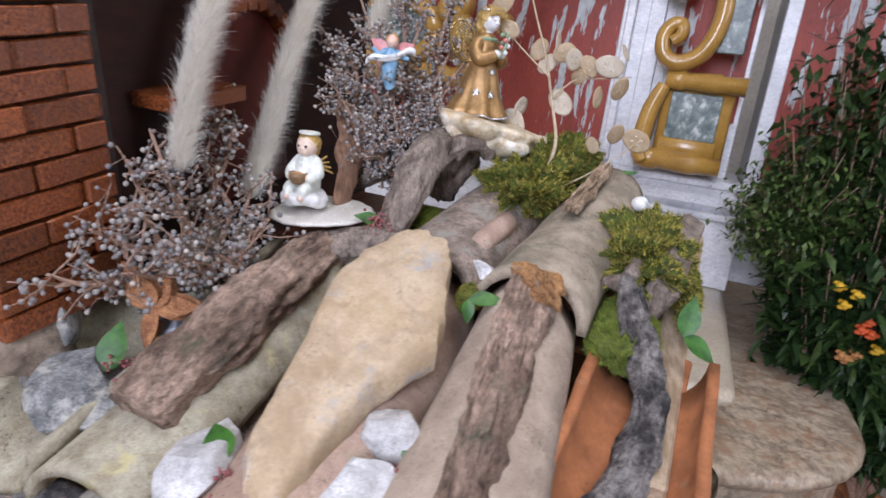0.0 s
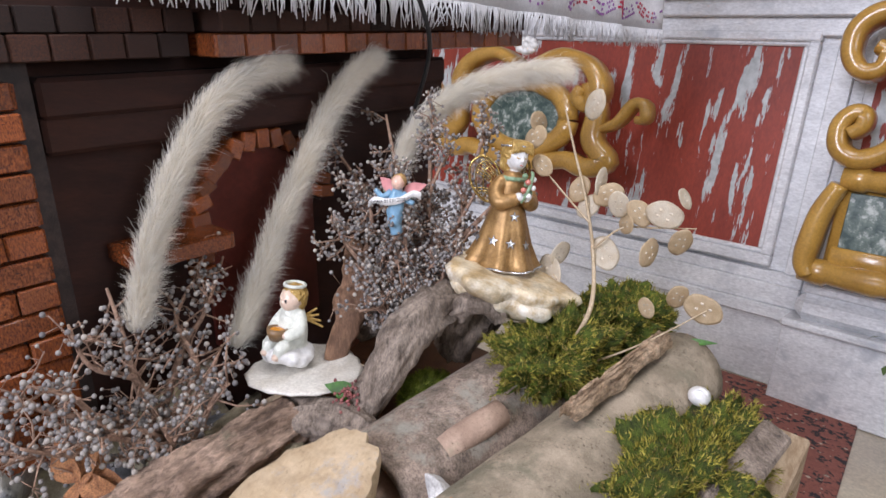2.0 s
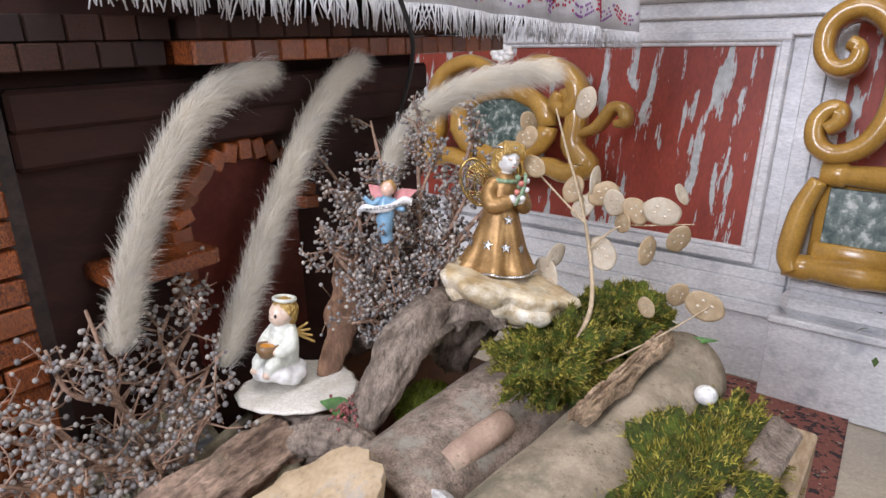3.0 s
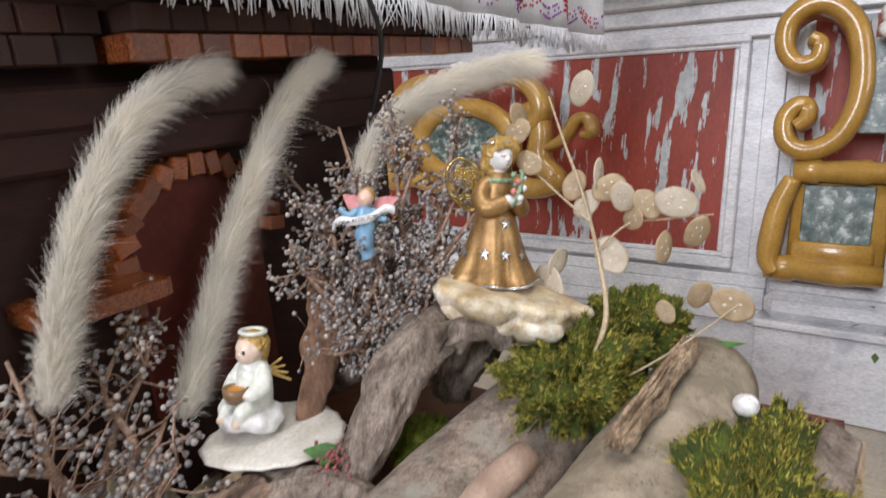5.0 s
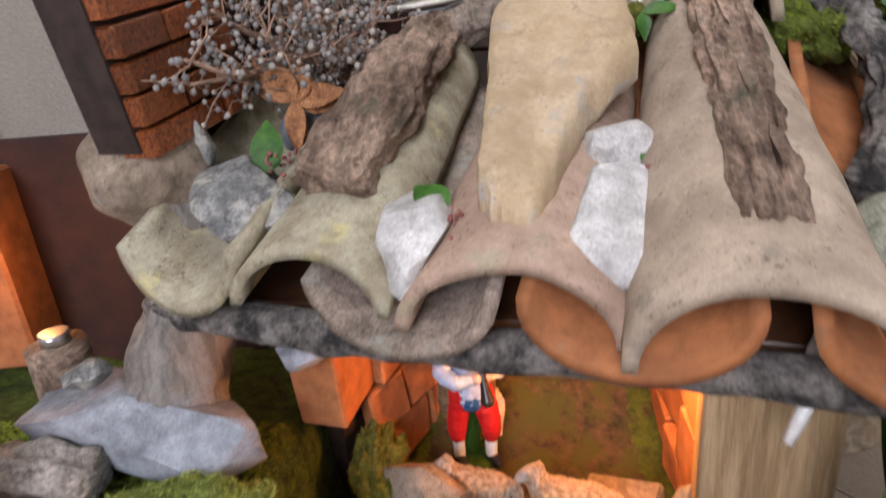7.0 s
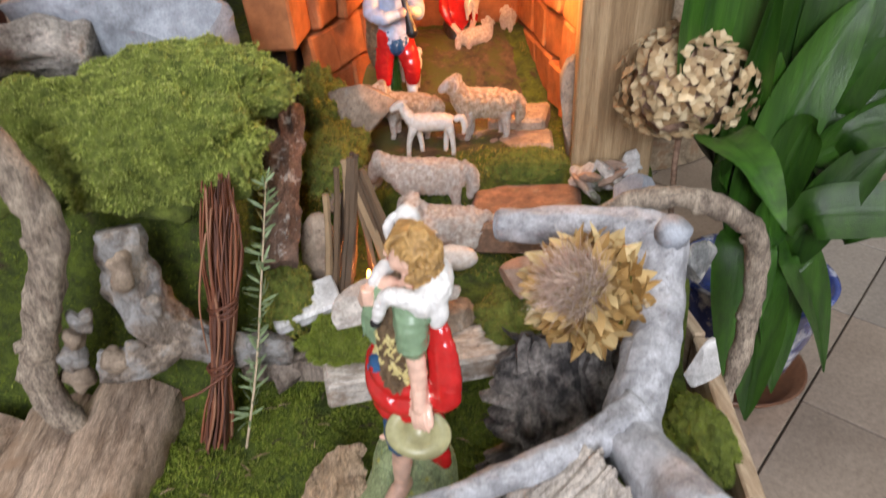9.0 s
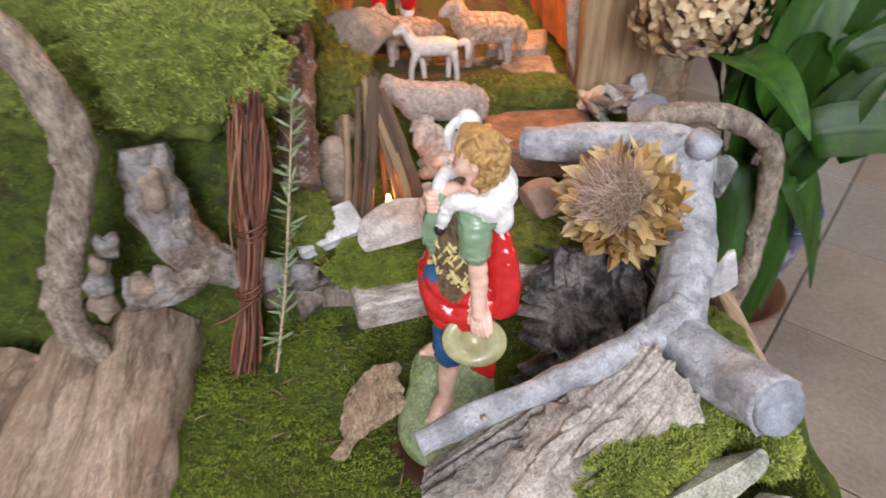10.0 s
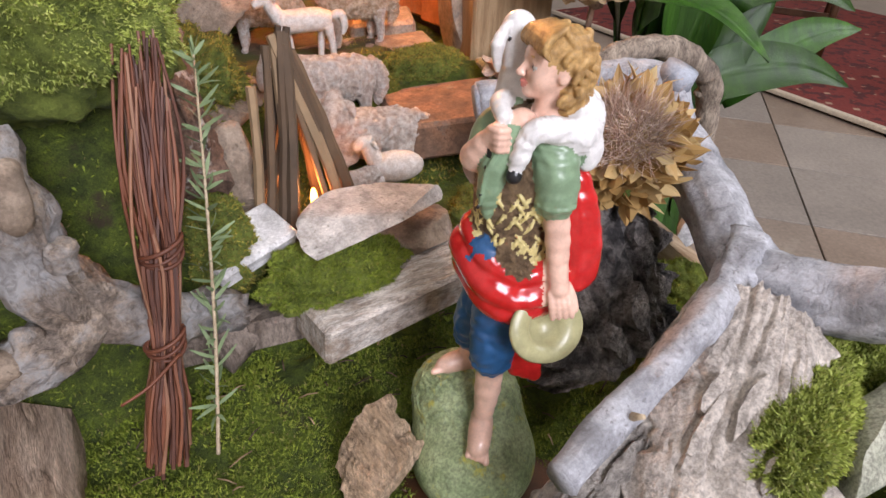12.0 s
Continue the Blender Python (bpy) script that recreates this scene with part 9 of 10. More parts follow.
def berry_branch(base, aims, seed, label, berries_r=0.0032, spread=0.045, twigs=16, per=11):
    """A shrub of thin brown twigs whose side shoots end in grey berries."""
    ob = thing("berry_branch", base, label, "branch", "dry berry branches")
    rn = random.Random(seed)
    tw, be = Geo(), Geo()
    single = 0
    for aim in aims:
        a, b = Vector(base), Vector(aim)
        bend = Vector((rn.gauss(0, 1), rn.gauss(0, 1), rn.gauss(0, 1))) * 0.018
        line, rad = smooth_line([a, a.lerp(b, 0.35) + bend, a.lerp(b, 0.7) - bend * 0.4, b], [0.0075, 0.0058, 0.0040, 0.0020], 6)
        tw.tube(line, rad, 6, 0, 0.2, 80)
        for k in range(twigs):
            t = 0.2 + 0.8 * rn.random()
            i = int(t * (len(line) - 1))
            p = line[i]
            w = Vector((rn.gauss(0, 1), rn.gauss(0, 1), rn.gauss(0.25, 1))).normalized()
            ln = spread * rn.uniform(0.5, 1.35)
            q = p + w * ln
            tw.tube([p, p.lerp(q, 0.5) + Vector((rn.gauss(0, 1), rn.gauss(0, 1), rn.gauss(0, 1))) * 0.004, q], [0.0019, 0.0014, 0.0010], 4, 0)
            for _ in range(per):
                s = rn.uniform(0.35, 1.05)
                c = p.lerp(q, s) + Vector((rn.gauss(0, 1), rn.gauss(0, 1), rn.gauss(0, 1))) * 0.0085
                size = berries_r * rn.uniform(0.7, 1.2)
                if single < 75 and rn.random() < 0.3:
                    single += 1
                    one = new("berry", BERRY)
                    one.parent = ob
                    one.matrix_basis = Matrix.Translation(c - Vector(base)) @ Matrix.Scale(size, 4)
                else:
                    be.ball(c, size, 0, 7, 5)
                tw.tube([p.lerp(q, min(1, s)), c], [0.0007, 0.0006], 3, 0)
    part("twig_spray", tw, "berry_twig", ob, "thin brown twigs", kind="stuff")
    part("berry_cluster", be, "berry", ob, "dull grey-mauve berries", kind="stuff")


berry_branch((-0.295, 0.93, 1.27), [(-0.365, 0.84, 1.45), (-0.32, 0.76, 1.40), (-0.37, 0.90, 1.49), (-0.33, 1.03, 1.50), (-0.37, 0.77, 1.36), (-0.33, 1.08, 1.52)], 51, "dry brown branch with grey-mauve berries before the bricks", 0.0037, twigs=15, per=7, spread=0.065)
berry_branch((-0.27, 0.95, 1.25), [(-0.24, 0.80, 1.34), (-0.30, 0.74, 1.33), (-0.20, 0.87, 1.33), (-0.21, 0.99, 1.36), (-0.385, 0.71, 1.31), (-0.40, 0.74, 1.28), (-0.26, 1.02, 1.40)], 52, "low dry branch with grey-mauve berries on the roof", 0.0039, twigs=15, per=7, spread=0.065)
berry_branch((-0.10, 1.30, 1.42), [(-0.22, 1.25, 1.66), (-0.15, 1.28, 1.70), (-0.06, 1.33, 1.74), (0.0, 1.36, 1.70), (-0.19, 1.20, 1.58), (0.0, 1.33, 1.60), (-0.10, 1.24, 1.62)], 53, "dense dry branch with grey-mauve berries behind the angels", twigs=22, per=13)
berry_branch((-0.05, 1.30, 1.43), [(-0.02, 1.40, 1.80), (-0.13, 1.38, 1.80), (0.03, 1.40, 1.74), (-0.22, 1.36, 1.78), (-0.02, 1.28, 1.55), (-0.14, 1.20, 1.50), (-0.06, 1.22, 1.50), (-0.11, 1.17, 1.46), (-0.30, 1.30, 1.72)], 54, "dense dry branch with grey-mauve berries above the driftwood", twigs=20, per=13)
g = Geo()
g.tube([(-0.150, 1.16, 1.36), (-0.148, 1.19, 1.41), (-0.158, 1.225, 1.47), (-0.180, 1.25, 1.525), (-0.20, 1.26, 1.56)], [0.014, 0.026, 0.034, 0.026, 0.006], 20, 0, 0.35, 34, 9, None, 0.22)
solo("dry_leaf", (-0.165, 1.16, 1.36), g, "bark_leaf", "large curled dry brown leaf", "leaf")

# ---- silver-dollar twig ----
lun = thing("silver_dollar_twig", (0.219, 1.286, 1.42), "pale bare twig with papery round silver-dollar pods", "twig")
stem = [(0.221, 1.245, 1.405), (0.222, 1.265, 1.46), (0.234, 1.31, 1.525), (0.214, 1.35, 1.60), (0.186, 1.35, 1.69), (0.158, 1.35, 1.755), (0.13, 1.35, 1.825)]
part("stem", Geo().tube(stem, [0.004, 0.004, 0.0038, 0.003, 0.0024, 0.002, 0.0014], 8, step=6), "pale_twig", lun)
for pts in (((0.219, 1.286, 1.425), (0.27, 1.30, 1.45), (0.33, 1.33, 1.49), (0.40, 1.36, 1.55)), ((0.212, 1.35, 1.61), (0.25, 1.355, 1.65), (0.30, 1.36, 1.66), (0.36, 1.36, 1.67)), ((0.20, 1.35, 1.65), (0.16, 1.355, 1.68), (0.11, 1.36, 1.72)), ((0.222, 1.33, 1.50), (0.18, 1.35, 1.53), (0.15, 1.36, 1.55))):
    part("side_twig", Geo().tube(pts, [0.0022, 0.0018, 0.0014, 0.001][: len(pts)], 6, step=5), "pale_twig", lun)
COINS = ((0.172, 1.837, 0.021), (0.085, 1.80, 0.018), (0.083, 1.775, 0.020), (0.107, 1.731, 0.018), (0.172, 1.701, 0.018), (0.208, 1.719, 0.020), (0.242, 1.688, 0.018), (0.312, 1.684, 0.023), (0.342, 1.644, 0.020), (0.302, 1.623, 0.021), (0.23, 1.604, 0.024),
         (0.256, 1.658, 0.017), (0.141, 1.55, 0.027), (0.165, 1.50, 0.022), (0.309, 1.528, 0.014), (0.352, 1.556, 0.018), (0.393, 1.549, 0.024), (0.336, 1.713, 0.014), (0.191, 1.676, 0.018), (0.275, 1.68, 0.019), (0.222, 1.70, 0.020), (0.15, 1.585, 0.018))
rnd = random.Random(12)
for k, (x, z, r) in enumerate(COINS):
    y = 1.36 + rnd.uniform(-0.02, 0.02)
    edge_on = 62 if k % 4 == 1 else 0
    t = Matrix.Translation((x, y, z)) @ Euler((radians(90 + rnd.uniform(-30, 30)), radians(rnd.uniform(-90, 90)), radians(rnd.uniform(-30, 30) + edge_on))).to_matrix().to_4x4()
    g = Geo()
    seeds = []
    curl = rnd.uniform(-0.003, 0.003)
    rings = [(0.0005, 0.0010), (r * 0.5, 0.0010 + curl * 0.3), (r * 0.85, 0.0008 + curl * 0.8), (r, curl), (r * 0.99, curl - 0.0004), (r * 0.85, curl * 0.8 - 0.0010), (r * 0.5, curl * 0.3 - 0.0012), (0.0005, -0.0012)]
    g.lathe(rings[::-1], 26, 0, t @ Matrix.Diagonal((0.92, 1.28, 1.0, 1.0)), wave=lambda a, q, h: q * (1 + 0.02 * math.sin(5 * a + k)))
    for n in range(4):
        a = 0.7 + n * 1.5708 + rnd.uniform(-0.3, 0.3)
        sd = Geo().ball((r * 0.36 * math.cos(a), r * 0.45 * math.sin(a), curl * 0.2), (r * 0.13, r * 0.17, 0.0017), 0, 8, 5, mtx=t)
        seeds.append(sd)
    pale = rnd.random() < 0.66
    pod_ob = part("pod", g, "coin" if pale else "coin_brown", lun, "" if pale else "brown papery pod")
    for sd in seeds:
        part("seed", sd, "coin_seed", pod_ob)

# ---- bells on the platform ----
bells = thing("altar_bells", (0.68, 1.50, 0.732), "cluster of four dark bronze altar bells with a brass handle", "bells")
for x, y, r in ((0.635, 1.475, 0.042), (0.72, 1.485, 0.046), (0.655, 1.575, 0.046), (0.60, 1.55, 0.038)):
    g = Geo().lathe([(r * 0.96, 0.733), (r, 0.735), (r * 0.97, 0.755), (r * 0.90, 0.775), (r * 0.62, 0.790), (r * 0.2, 0.796), (0.004, 0.797)], 30, 0, Matrix.Translation((x, y, 0)))
    part("bell", g, "bronze", bells)
g = Geo()
g.tube([(0.61, 1.52, 0.80), (0.64, 1.56, 0.835), (0.69, 1.55, 0.84), (0.73, 1.50, 0.80)], [0.006, 0.007, 0.007, 0.006], 9, step=5)
part("handle", g, "brass", bells, "curved brass handle")
for x, y in ((0.635, 1.475), (0.72, 1.485), (0.655, 1.575), (0.60, 1.55)):
    part("clapper_arm", Geo().tube([(x, y, 0.795), ((x + 0.665) / 2, (y + 1.53) / 2, 0.815), (0.665, 1.53, 0.83)], [0.006, 0.005, 0.006], 8), "bronze", bells)

# ---- rug under the edge ----
def rug_material(name, ground, dark, light, scale):
    m = material(name, ground, tuple(c * 0.7 for c in ground), 40, 0.95, 0.4, 300, bump_dist=0.002)
    nt = m.node_tree
    bsdf = nt.nodes["Principled BSDF"]
    old = bsdf.inputs["Base Color"].links[0].from_socket
    co = nt.nodes.new("ShaderNodeTexCoord").outputs["Object"]
    v = nt.nodes.new("ShaderNodeTexVoronoi")
    v.inputs["Scale"].default_value = scale
    v.distance = "MANHATTAN"
    nt.links.new(co, v.inputs["Vector"])
    a = ramp(nt, v.outputs["Distance"], [(0.22, (1, 1, 1)), (0.26, (0, 0, 0))])
    b = ramp(nt, noise_node(nt, co, scale * 1.6, 3), [(0.54, (0, 0, 0)), (0.57, (1, 1, 1))])
    nt.links.new(mixed(nt, b, mixed(nt, a, old, light), dark), bsdf.inputs["Base Color"])
    return m


M["rug"] = rug_material("patterned_rug", (0.36, 0.13, 0.10), (0.03, 0.025, 0.03), (0.50, 0.42, 0.34), 26)
M["carpet"] = rug_material("red_carpet", (0.22, 0.030, 0.022), (0.07, 0.012, 0.012), (0.36, 0.22, 0.15), 11)
rm = turned(-10, (0.90, 2.96, 0.902))
g = Geo()
g.box((-0.30, -0.57, 0.006), (0.60, 1.14, 0.010), 0, rm, bevel=0.003)
solo("rug", (0.60, 2.40, 0.902), g, "rug", "small pinkish oriental rug with black border on the step", "rug", smooth=False)
g = Geo()
g.box((3.05, 0.95, 0.012), (1.9, 3.2, 0.016), 0, None, rot=(0, 0, -3), bevel=0.003)
solo("carpet", (3.05, 0.95, 0.004), g, "carpet", "large worn red oriental carpet on the marble floor", "carpet", smooth=False)
g = Geo()
g.box((2.10, 0.98, 0.016), (0.03, 3.2, 0.018), 0, None, rot=(0, 0, -3), bevel=0.003)
solo("carpet_trim", (2.10, 0.98, 0.004), g, "step_stone", "beige binding along the carpet's edge", "carpet", smooth=False)

# church chair and bench beyond the carpet
def chair(at, ang):
    ob = thing("wooden_chair", at, "dark wooden church chair standing on the carpet", "chair", "church chairs")
    t = turned(ang, at)
    for sx in (-0.2, 0.2):
        for sy in (-0.18, 0.18):
            g = Geo().tube([(sx, sy, 0.0), (sx, sy, 0.45 if sy < 0 else 0.95)], [0.016, 0.019], 8, mtx=t)
            part("leg", g, "dark_wood", ob)
    part("seat", Geo().box((0, 0, 0.455), (0.44, 0.42, 0.03), 0, t, bevel=0.006), "dark_wood", ob, smooth=False)
    for z in (0.65, 0.85):
        part("back_rail", Geo().box((0, 0.18, z), (0.40, 0.02, 0.07), 0, t, bevel=0.005), "dark_wood", ob, smooth=False)
    part("stretcher", Geo().box((0, 0, 0.16), (0.40, 0.025, 0.03), 0, t, bevel=0.004), "dark_wood", ob, smooth=False)


chair((2.75, 1.55, 0.022), -60)
chair((3.0, 0.55, 0.022), -80)
bench = thing("kneeler", (4.0, 3.7, 0.0), "low brown wooden kneeling bench", "bench")
part("board", Geo().box((4.0, 3.9, 0.16), (1.2, 0.35, 0.05), bevel=0.01, rot=(0, 0, -30)), "cut_wood", bench, smooth=False)
part("base", Geo().box((4.0, 3.9, 0.066), (1.15, 0.30, 0.13), bevel=0.01, rot=(0, 0, -30)), "dark_wood", bench, smooth=False)

# ---- bushes beside the altar ----
def bush(at, r, seed, count, label, leaf=(0.05, 0.03), flowers=(), mat="bush", pot=True, high=0.6):
    ob = thing("flowering_bush", at, label, "plant", "plants beside the altar")
    rn = random.Random(seed)
    base = Vector(at)
    if pot:
        part("pot", Geo().lathe([(0.02, 0.0), (0.13, 0.0), (0.17, 0.22), (0.18, 0.24), (0.16, 0.24), (0.02, 0.2)], 24, 0, Matrix.Translation(at)), "tile_orange", ob, "terracotta pot")
    st, lv = Geo(), Geo()
    c = base + Vector((0, 0, high))
    for k in range(110):
        d = Vector((rn.gauss(0, 1), rn.gauss(0, 1), rn.gauss(0.2, 0.8))).normalized()
        tip = c + Vector((d.x * r[0], d.y * r[1], d.z * r[2])) * rn.uniform(0.55, 1.1)
        a = base + Vector((0, 0, 0.22))
        mid = a.lerp(tip, 0.5) + Vector((0, 0, 0.05))
        st.tube([a, mid, tip], [0.005, 0.0035, 0.0015], 5, step=4)
        for j in range(count // 110):
            t = rn.uniform(0.4, 1.0)
            p = (a.lerp(mid, t * 2) if t < 0.5 else mid.lerp(tip, t * 2 - 1)) + Vector((rn.gauss(0, 1), rn.gauss(0, 1), rn.gauss(0, 1))) * 0.045
            w = Vector((rn.gauss(0, 1), rn.gauss(0, 1), rn.gauss(0.1, 0.7)))
            lv.leaf(p, w, leaf[0] * rn.uniform(0.6, 1.3), leaf[1] * rn.uniform(0.6, 1.2), (0, 0, 1), rn.uniform(0, 0.5), 2)
    part("stem_clump", st, "berry_twig", ob, kind="stuff")
    part("foliage", lv, mat, ob, kind="stuff", smooth=False)
    for col, pts in flowers:
        for p in pts:
            g = Geo()
            for j in range(9):
                a = j * 2.4
                g.ball(Vector(p) + Vector((0.022 * math.cos(a) * (j / 9), 0.022 * math.sin(a) * (j / 9), 0.01 * math.cos(j))), (0.012, 0.012, 0.008), 0, 7, 5)
            part("flower", g, col, ob)


M["yellow_flower"] = plain("yellow_petal", (0.70, 0.42, 0.02), 0.6)
M["orange_flower"] = plain("orange_petal", (0.70, 0.12, 0.03), 0.6)
M["dry_flower"] = plain("dry_orange_petal", (0.42, 0.19, 0.06), 0.7)
bush((1.62, 2.42, 0.0), (0.36, 0.26, 0.34), 61, 5500, "dark leafy plant with long leaves and orange flowers", (0.11, 0.028),
     (("orange_flower", [(1.335, 2.20, 1.00), (1.37, 2.20, 0.99), (1.35, 2.20, 1.03)]), ("yellow_flower", [(1.24, 2.22, 1.13), (1.30, 2.22, 1.11), (1.40, 2.2, 0.94), (1.27, 2.22, 1.07)]), ("dry_flower", [(1.30, 2.20, 0.90), (1.32, 2.20, 0.89), (1.34, 2.20, 0.91)])), high=0.88)
bush((1.16, 2.47, 0.902), (0.24, 0.20, 0.28), 62, 7500, "bushy green plant with small leaves", (0.035, 0.018), (), "bush_light", high=0.46, pot=False)
bush((1.40, 2.52, 0.0), (0.36, 0.26, 0.62), 63, 8000, "tall dark green leafy plant", (0.075, 0.034), high=1.55)
bush((1.42, 2.46, 0.0), (0.34, 0.25, 0.34), 64, 2600, "dense dark green leafy plant with long leaves", (0.13, 0.045), high=1.22)

# ---- brick mock chimney beside the stable, with mantel, niche and altar cloth ----
CH_EV = Vector((0.2079, 0.9781, 0))
CH_N = Vector((0.9781, -0.2079, 0))
tilt = radians(10)
CH_S = CH_EV * math.cos(tilt) + Vector((0, 0, 1)) * math.sin(tilt)
CH_T = CH_N.cross(CH_S)
CHIM = Matrix((( CH_N.x, CH_S.x, CH_T.x, -0.385), (CH_N.y, CH_S.y, CH_T.y, 0.95), (CH_N.z, CH_S.z, CH_T.z, 1.55), (0, 0, 0, 1)))
chim = thing("brick_chimney", (-0.45, 0.95, 0.70), "glossy red-brown brick chimney front with arched niche and mantel", "chimney")
g = Geo()
g.box((-0.075, 0.305, -0.02), (0.03, 0.90, 0.80), 0, CHIM)
part("back_board", g, "brown_board", chim, "dark varnished board", smooth=False)
g = Geo()
g.box((-0.050, -0.20, 0.025), (0.062, 0.23, 0.63), 0, CHIM)
part("mortar", g, "brick_mortar", chim, smooth=False)
g = Geo()
g.box((-0.095, -0.345, 0.19), (0.05, 0.07, 0.30), 0, CHIM, bevel=0.004)
part("side_board", g, "brown_board", chim, "dark varnished board", smooth=False)
g = Geo()
g.box((-0.045, 0.50, 0.345), (0.10, 1.75, 0.035), 0, CHIM, bevel=0.004)
g.box((0.0, 0.70, 0.40), (0.20, 1.45, 0.06), 0, CHIM, bevel=0.006)
part("mantel", g, "brown_board", chim, "dark varnished mantel", smooth=False)
g = Geo()
g.box((-0.84, 1.02, 0.93), (0.66, 0.03, 0.52), 0, None, rot=(0, 0, 4), bevel=0.004)
part("side_panel", g, "brown_board", chim, "dark red-brown board beside the bricks", smooth=False)
for k, (t0, n0) in enumerate(((0.215, -0.040), (0.165, -0.048))):
    g = Geo()
    g.box((n0, 0.335, t0), (0.05, 0.83, 0.055), 0, CHIM, bevel=0.006)
    part("moulding", g, "brown_board", chim, smooth=False)

unit = Geo().box((0, 0, 0), (1, 1, 1), 0, None, bevel=0.06)
brick_mesh = unit.mesh("brick", "brick", False)
rnd = random.Random(31)


# darker bricks for the mantel's upper row and its left end
dark_brick_mesh = unit.mesh("brick", "brick_burnt", False)


def brick(n, s, t, dn, ds, dt, jit=0.003, turn=0.0, mesh=None):
    ob = new("brick", mesh or brick_mesh)
    ob.parent = chim
    m = CHIM @ Matrix.Translation((n + rnd.uniform(-jit, jit), s, t)) @ Matrix.Rotation(turn + rnd.uniform(-0.02, 0.02), 4, "X") @ Matrix.Diagonal((dn, ds, dt, 1))
    ob.matrix_basis = Matrix.Translation(-Vector(chim.location)) @ m


COURSE = 0.039
for row in range(3, 17):
    t = -0.40 + COURSE * row
    shift = 0.05 if row % 2 else 0.0
    s0 = -0.312
    cuts = [-0.312, -0.225 + shift * 1.3, -0.108]
    for a, b in zip(cuts, cuts[1:]):
        if b - a > 0.02:
            brick(-0.022, (a + b) / 2, t, 0.05, b - a - 0.0025, COURSE - 0.004, 0.004)
for k in range(16):
    brick(0.02, 0.165 + 0.05 * k, 0.281, 0.085, 0.0494, 0.034, 0.0006)
    brick(0.018, 0.178 + 0.05 * k, 0.316, 0.085, 0.0494, 0.034, 0.0006, mesh=dark_brick_mesh)
for k in range(9):
    brick(-0.02, -0.275 + 0.0475 * k, 0.281, 0.06, 0.0465, 0.034, 0.0006, mesh=dark_brick_mesh)
    brick(-0.022, -0.262 + 0.0475 * k, 0.316, 0.06, 0.0465, 0.034, 0.0006, mesh=dark_brick_mesh)
brick(0.0, 0.063, -0.022, 0.10, 0.165, 0.026, 0.0)
for k in range(15):
    a = math.pi * (k + 0.5) / 15
    brick(-0.045, 0.262 - 0.135 * math.cos(a), -0.015 + 0.135 * math.sin(a), 0.05, 0.034, 0.024, 0.002, a - math.pi)
for k in range(3):
    brick(-0.045, 0.127, -0.040 - 0.028 * k, 0.05, 0.034, 0.024, 0.002)
g = Geo()
g.lathe([(0.001, 0.0), (0.118, 0.0), (0.118, 0.01), (0.001, 0.01)], 36, 0, CHIM @ Matrix.Translation((-0.058, 0.262, -0.015)) @ Matrix.Rotation(radians(90), 4, "Y"))
g.box((-0.055, 0.262, -0.135), (0.01, 0.236, 0.24), 0, CHIM)
part("niche", g, "niche_red", chim, "dark red painted niche", smooth=False)

# fringed altar cloth over the mantel
cloth = thing("altar_cloth", CHIM @ Vector((0.11, 0.8, 0.5)), "white embroidered altar cloth with a long thread fringe", "cloth")


def cloth_edge(s):
    return 0.385 - 0.057 * s


def cloth_point(s, t):
    return CHIM @ Vector((0.115 + 0.012 * math.sin(s * 21) + 0.006 * math.sin(s * 47 + t * 9), s, t))


g = Geo()
verts, faces = [], []
NS, NT = 160, 10
for lay in (0, 1):
    for i in range(NS + 1):
        s = -0.02 + 1.63 * i / NS
        for j in range(NT + 1):
            t = cloth_edge(s) + (0.75 - cloth_edge(s)) * j / NT
            verts.append(cloth_point(s, t) + CH_N * (-0.003 * lay))
m1 = NT + 1
off = (NS + 1) * m1
for i in range(NS):
    for j in range(NT):
        a = i * m1 + j
        faces += [(a, a + 1, a + m1 + 1, a + m1), (off + a, off + a + m1, off + a + m1 + 1, off + a + 1)]
    faces.append((i * m1, (i + 1) * m1, off + (i + 1) * m1, off + i * m1))
g.add(verts, faces)
part("linen", g, "cloth_white", cloth)
g = Geo()
rnd = random.Random(41)
for i in range(520):
    s = -0.02 + 1.63 * (i + rnd.random() * 0.7) / 520
    if 0.135 < s < 0.155 or 0.40 < s < 0.43:
        continue
    p = cloth_point(s, cloth_edge(s) + 0.004)
    ln = 0.046 * rnd.uniform(0.75, 1.15)
    sw = rnd.gauss(0, 0.010)
    q = cloth_point(s + sw, cloth_edge(s) - ln) + CH_N * rnd.gauss(0.0, 0.004)
    g.tube([p, p.lerp(q, 0.5) + CH_S * rnd.gauss(0, 0.003), q], [0.0016, 0.0015, 0.0009], 4)
part("fringe", g, "cloth_white", cloth, "white thread fringe", kind="stuff")
g = Geo()
h = Geo()
rnd = random.Random(43)
for i in range(150):
    s = 0.50 + 1.08 * i / 150
    for j in range(3):
        if rnd.random() < 0.5:
            t = cloth_edge(s) + 0.035 + 0.012 * j + 0.012 * math.sin(s * 40)
            (g if (i // 12) % 2 else h).box(cloth_point(s, t) + CH_N * 0.0015, (0.002, 0.005, 0.006), 0, None, rot=(0, 0, TURN))
part("embroidery", g, "red_thread", cloth, "red cross-stitch", smooth=False, kind="stuff")
part("embroidery", h, "mauve_thread", cloth, "mauve cross-stitch", smooth=False, kind="stuff")

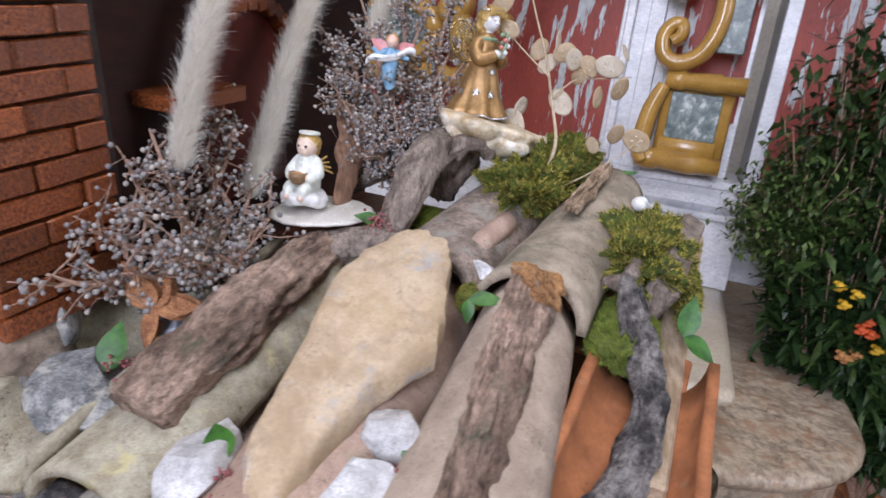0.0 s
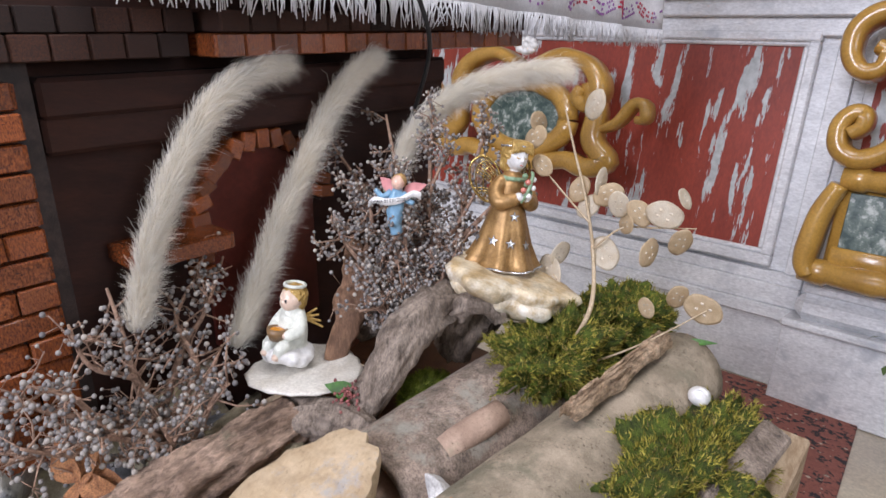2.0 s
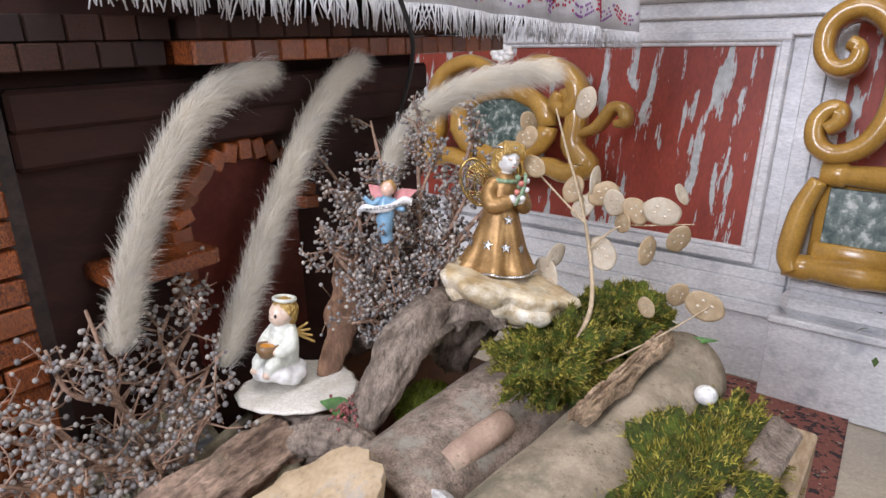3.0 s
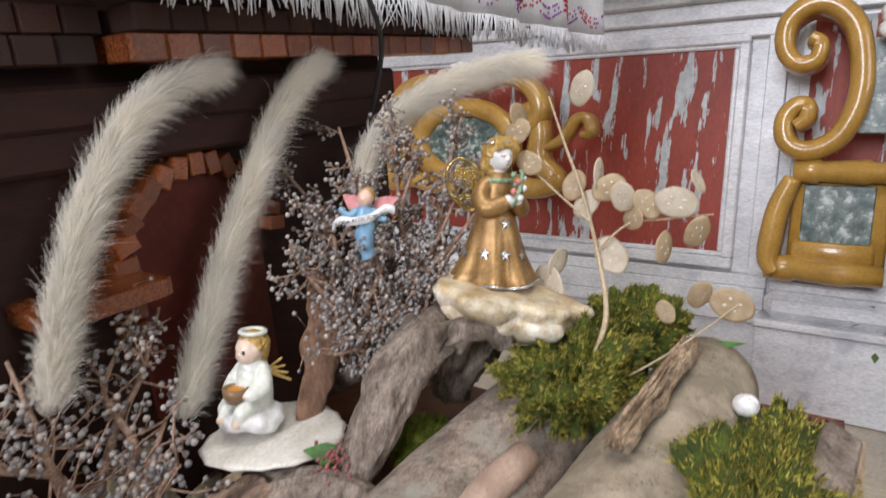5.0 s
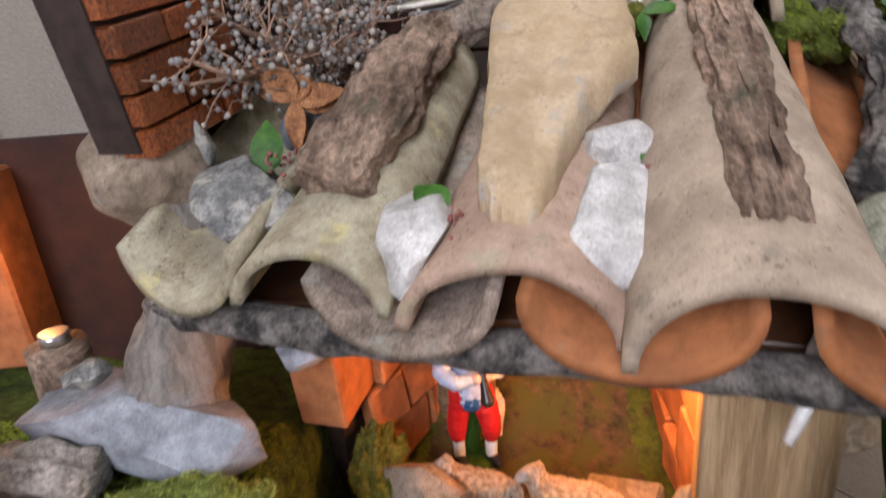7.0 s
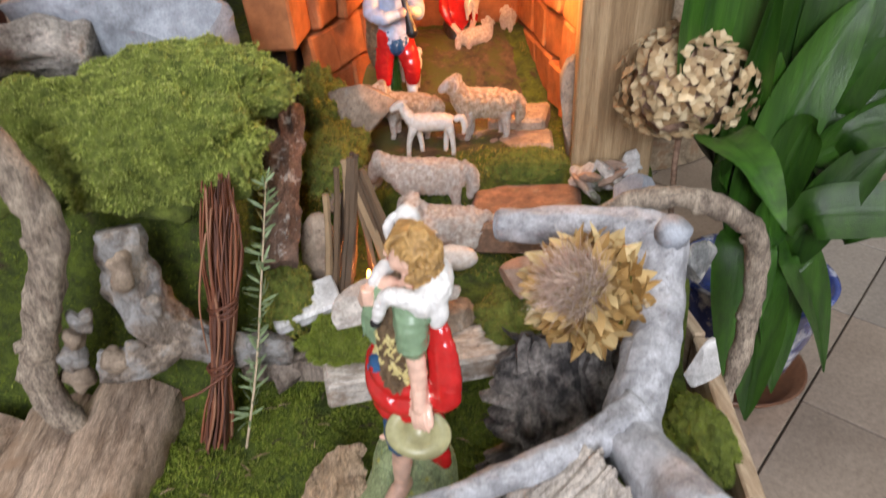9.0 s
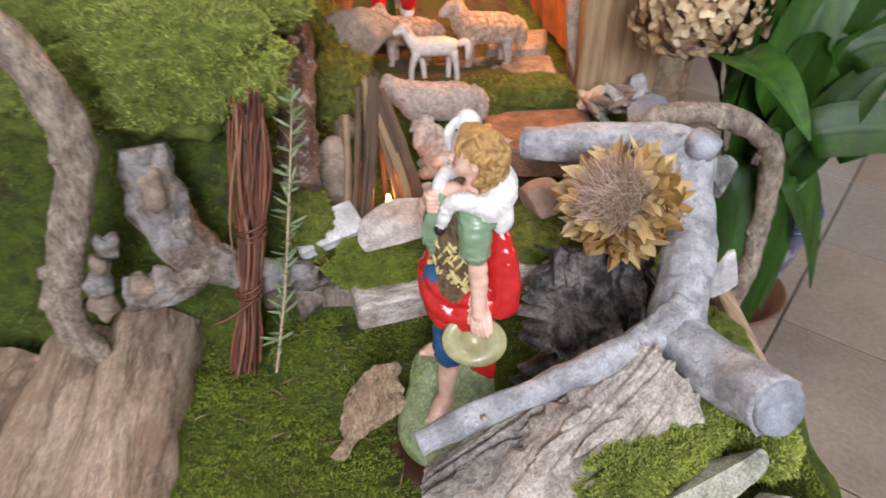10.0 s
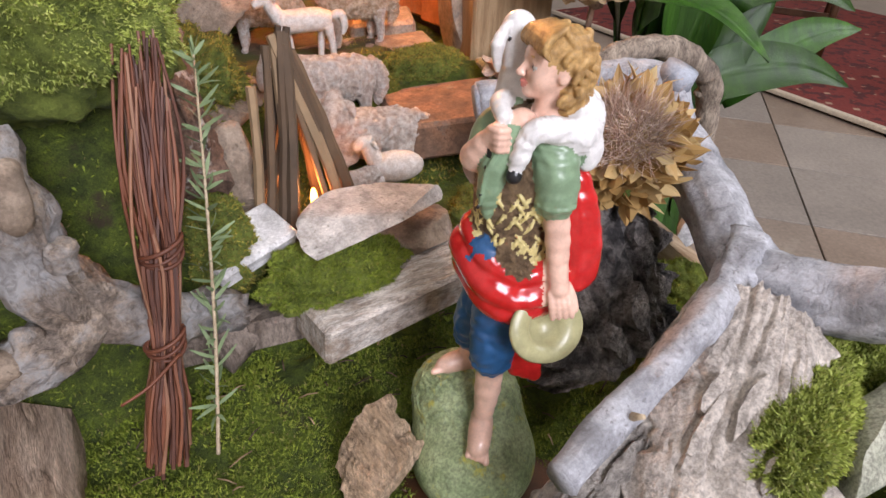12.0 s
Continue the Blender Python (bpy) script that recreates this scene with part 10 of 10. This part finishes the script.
# lace edge on the altar table
lace = thing("lace_cloth", T_ALT @ Vector((0.3, -0.348, 2.43)), "white lace cloth with scalloped edge on the altar", "cloth")
g = Geo()
for i in range(26):
    u = -0.95 + 0.10 * i
    for k in range(9):
        a = math.pi * k / 8
        g.ball((u - 0.05 * math.cos(a), -0.352, 2.43 - 0.035 * math.sin(a)), 0.007, 0, 6, 4, mtx=T_ALT)
part("scallop", g, "cloth_white", lace, kind="stuff")
g = Geo()
g.box((0.35, -0.348, 2.485), (2.7, 0.006, 0.12), 0, T_ALT)
part("lace", g, "cloth_white", lace, smooth=False)
cable = Geo().tube([CHIM @ Vector((0.13, 0.47, 0.50)), CHIM @ Vector((0.135, 0.48, 0.40)), CHIM @ Vector((0.13, 0.53, 0.30)), CHIM @ Vector((0.10, 0.56, 0.24)), CHIM @ Vector((0.06, 0.57, 0.16)), CHIM @ Vector((0.03, 0.55, 0.05))], [0.0045] * 6, 8, step=6)
solo("cable", CHIM @ Vector((0.03, 0.55, 0.05)), cable, "cable", "thin black cable hanging from the mantel", "cable")

# tile house, a block added to catch the side lamp's glow, and figure beside the hill
g = Geo()
g.box((-0.97, 0.99, 0.98), (0.16, 0.22, 0.34), 0, None, rot=(0, 0, 12), bevel=0.006, wob=0.01, seed=4)
solo("tile_house", (-0.97, 0.99, 0.80), g, "tile_orange", "little terracotta house wall lit orange", "house", smooth=False)
g = Geo()
m = at_pose(-0.705, 0.47, 0.775, -40)
g.ball((0, 0, 0.03), (0.05, 0.05, 0.04), 1, 14, 10, 0.15, 30, m)
g.tube([(0, 0, 0.03), (0.0, 0, 0.09), (-0.005, 0, 0.15), (0, 0, 0.17)], [0.055, 0.05, 0.035, 0.012], 16, 0, 0.12, 40, 5, m)
g.ball((0.01, 0, 0.195), (0.024, 0.022, 0.028), 2, 14, 10, mtx=m)
solo("kneeling_figure", m.translation, g, ["orange_paint", "leaf_dark", "skin"], "painted kneeling figure in an orange cloak", "figure")

# ---- marble floor slabs ----
slab_meshes = [Geo().box((0, 0, 0), (SLAB - 0.005, SLAB - 0.005, 0.02), 0, None, bevel=0.0015).mesh("floor_slab", m, False) for m in ("floor_tile", "floor_tan", "floor_grey")]
slab_rnd = random.Random(23)
far = Geo()
T_FLOOR = turned(SLAB_TURN, (1.524, 0.695, -0.0135))
for i in range(-18, 18):
    for j in range(-18, 18):
        p = T_FLOOR @ Vector(((i + 0.5) * SLAB, (j + 0.5) * SLAB, 0))
        if not (-3.9 < p.x < 4.9 and -4.3 < p.y < 4.5):
            continue
        if 0.1 < p.x < 2.4 and -1.0 < p.y < 2.2:
            ob = new("floor_slab", slab_rnd.choice(slab_meshes))
            ob.parent = floor
            ob.matrix_basis = Matrix.Translation(-Vector(floor.location)) @ Matrix.Translation(p) @ Matrix.Rotation(radians(SLAB_TURN), 4, "Z")
        else:
            far.box(p, (SLAB - 0.005, SLAB - 0.005, 0.02), 0, None, rot=(0, 0, SLAB_TURN))
part("far_slabs", far, "floor_tile", floor, "worn beige marble slabs", smooth=False, kind="stuff")
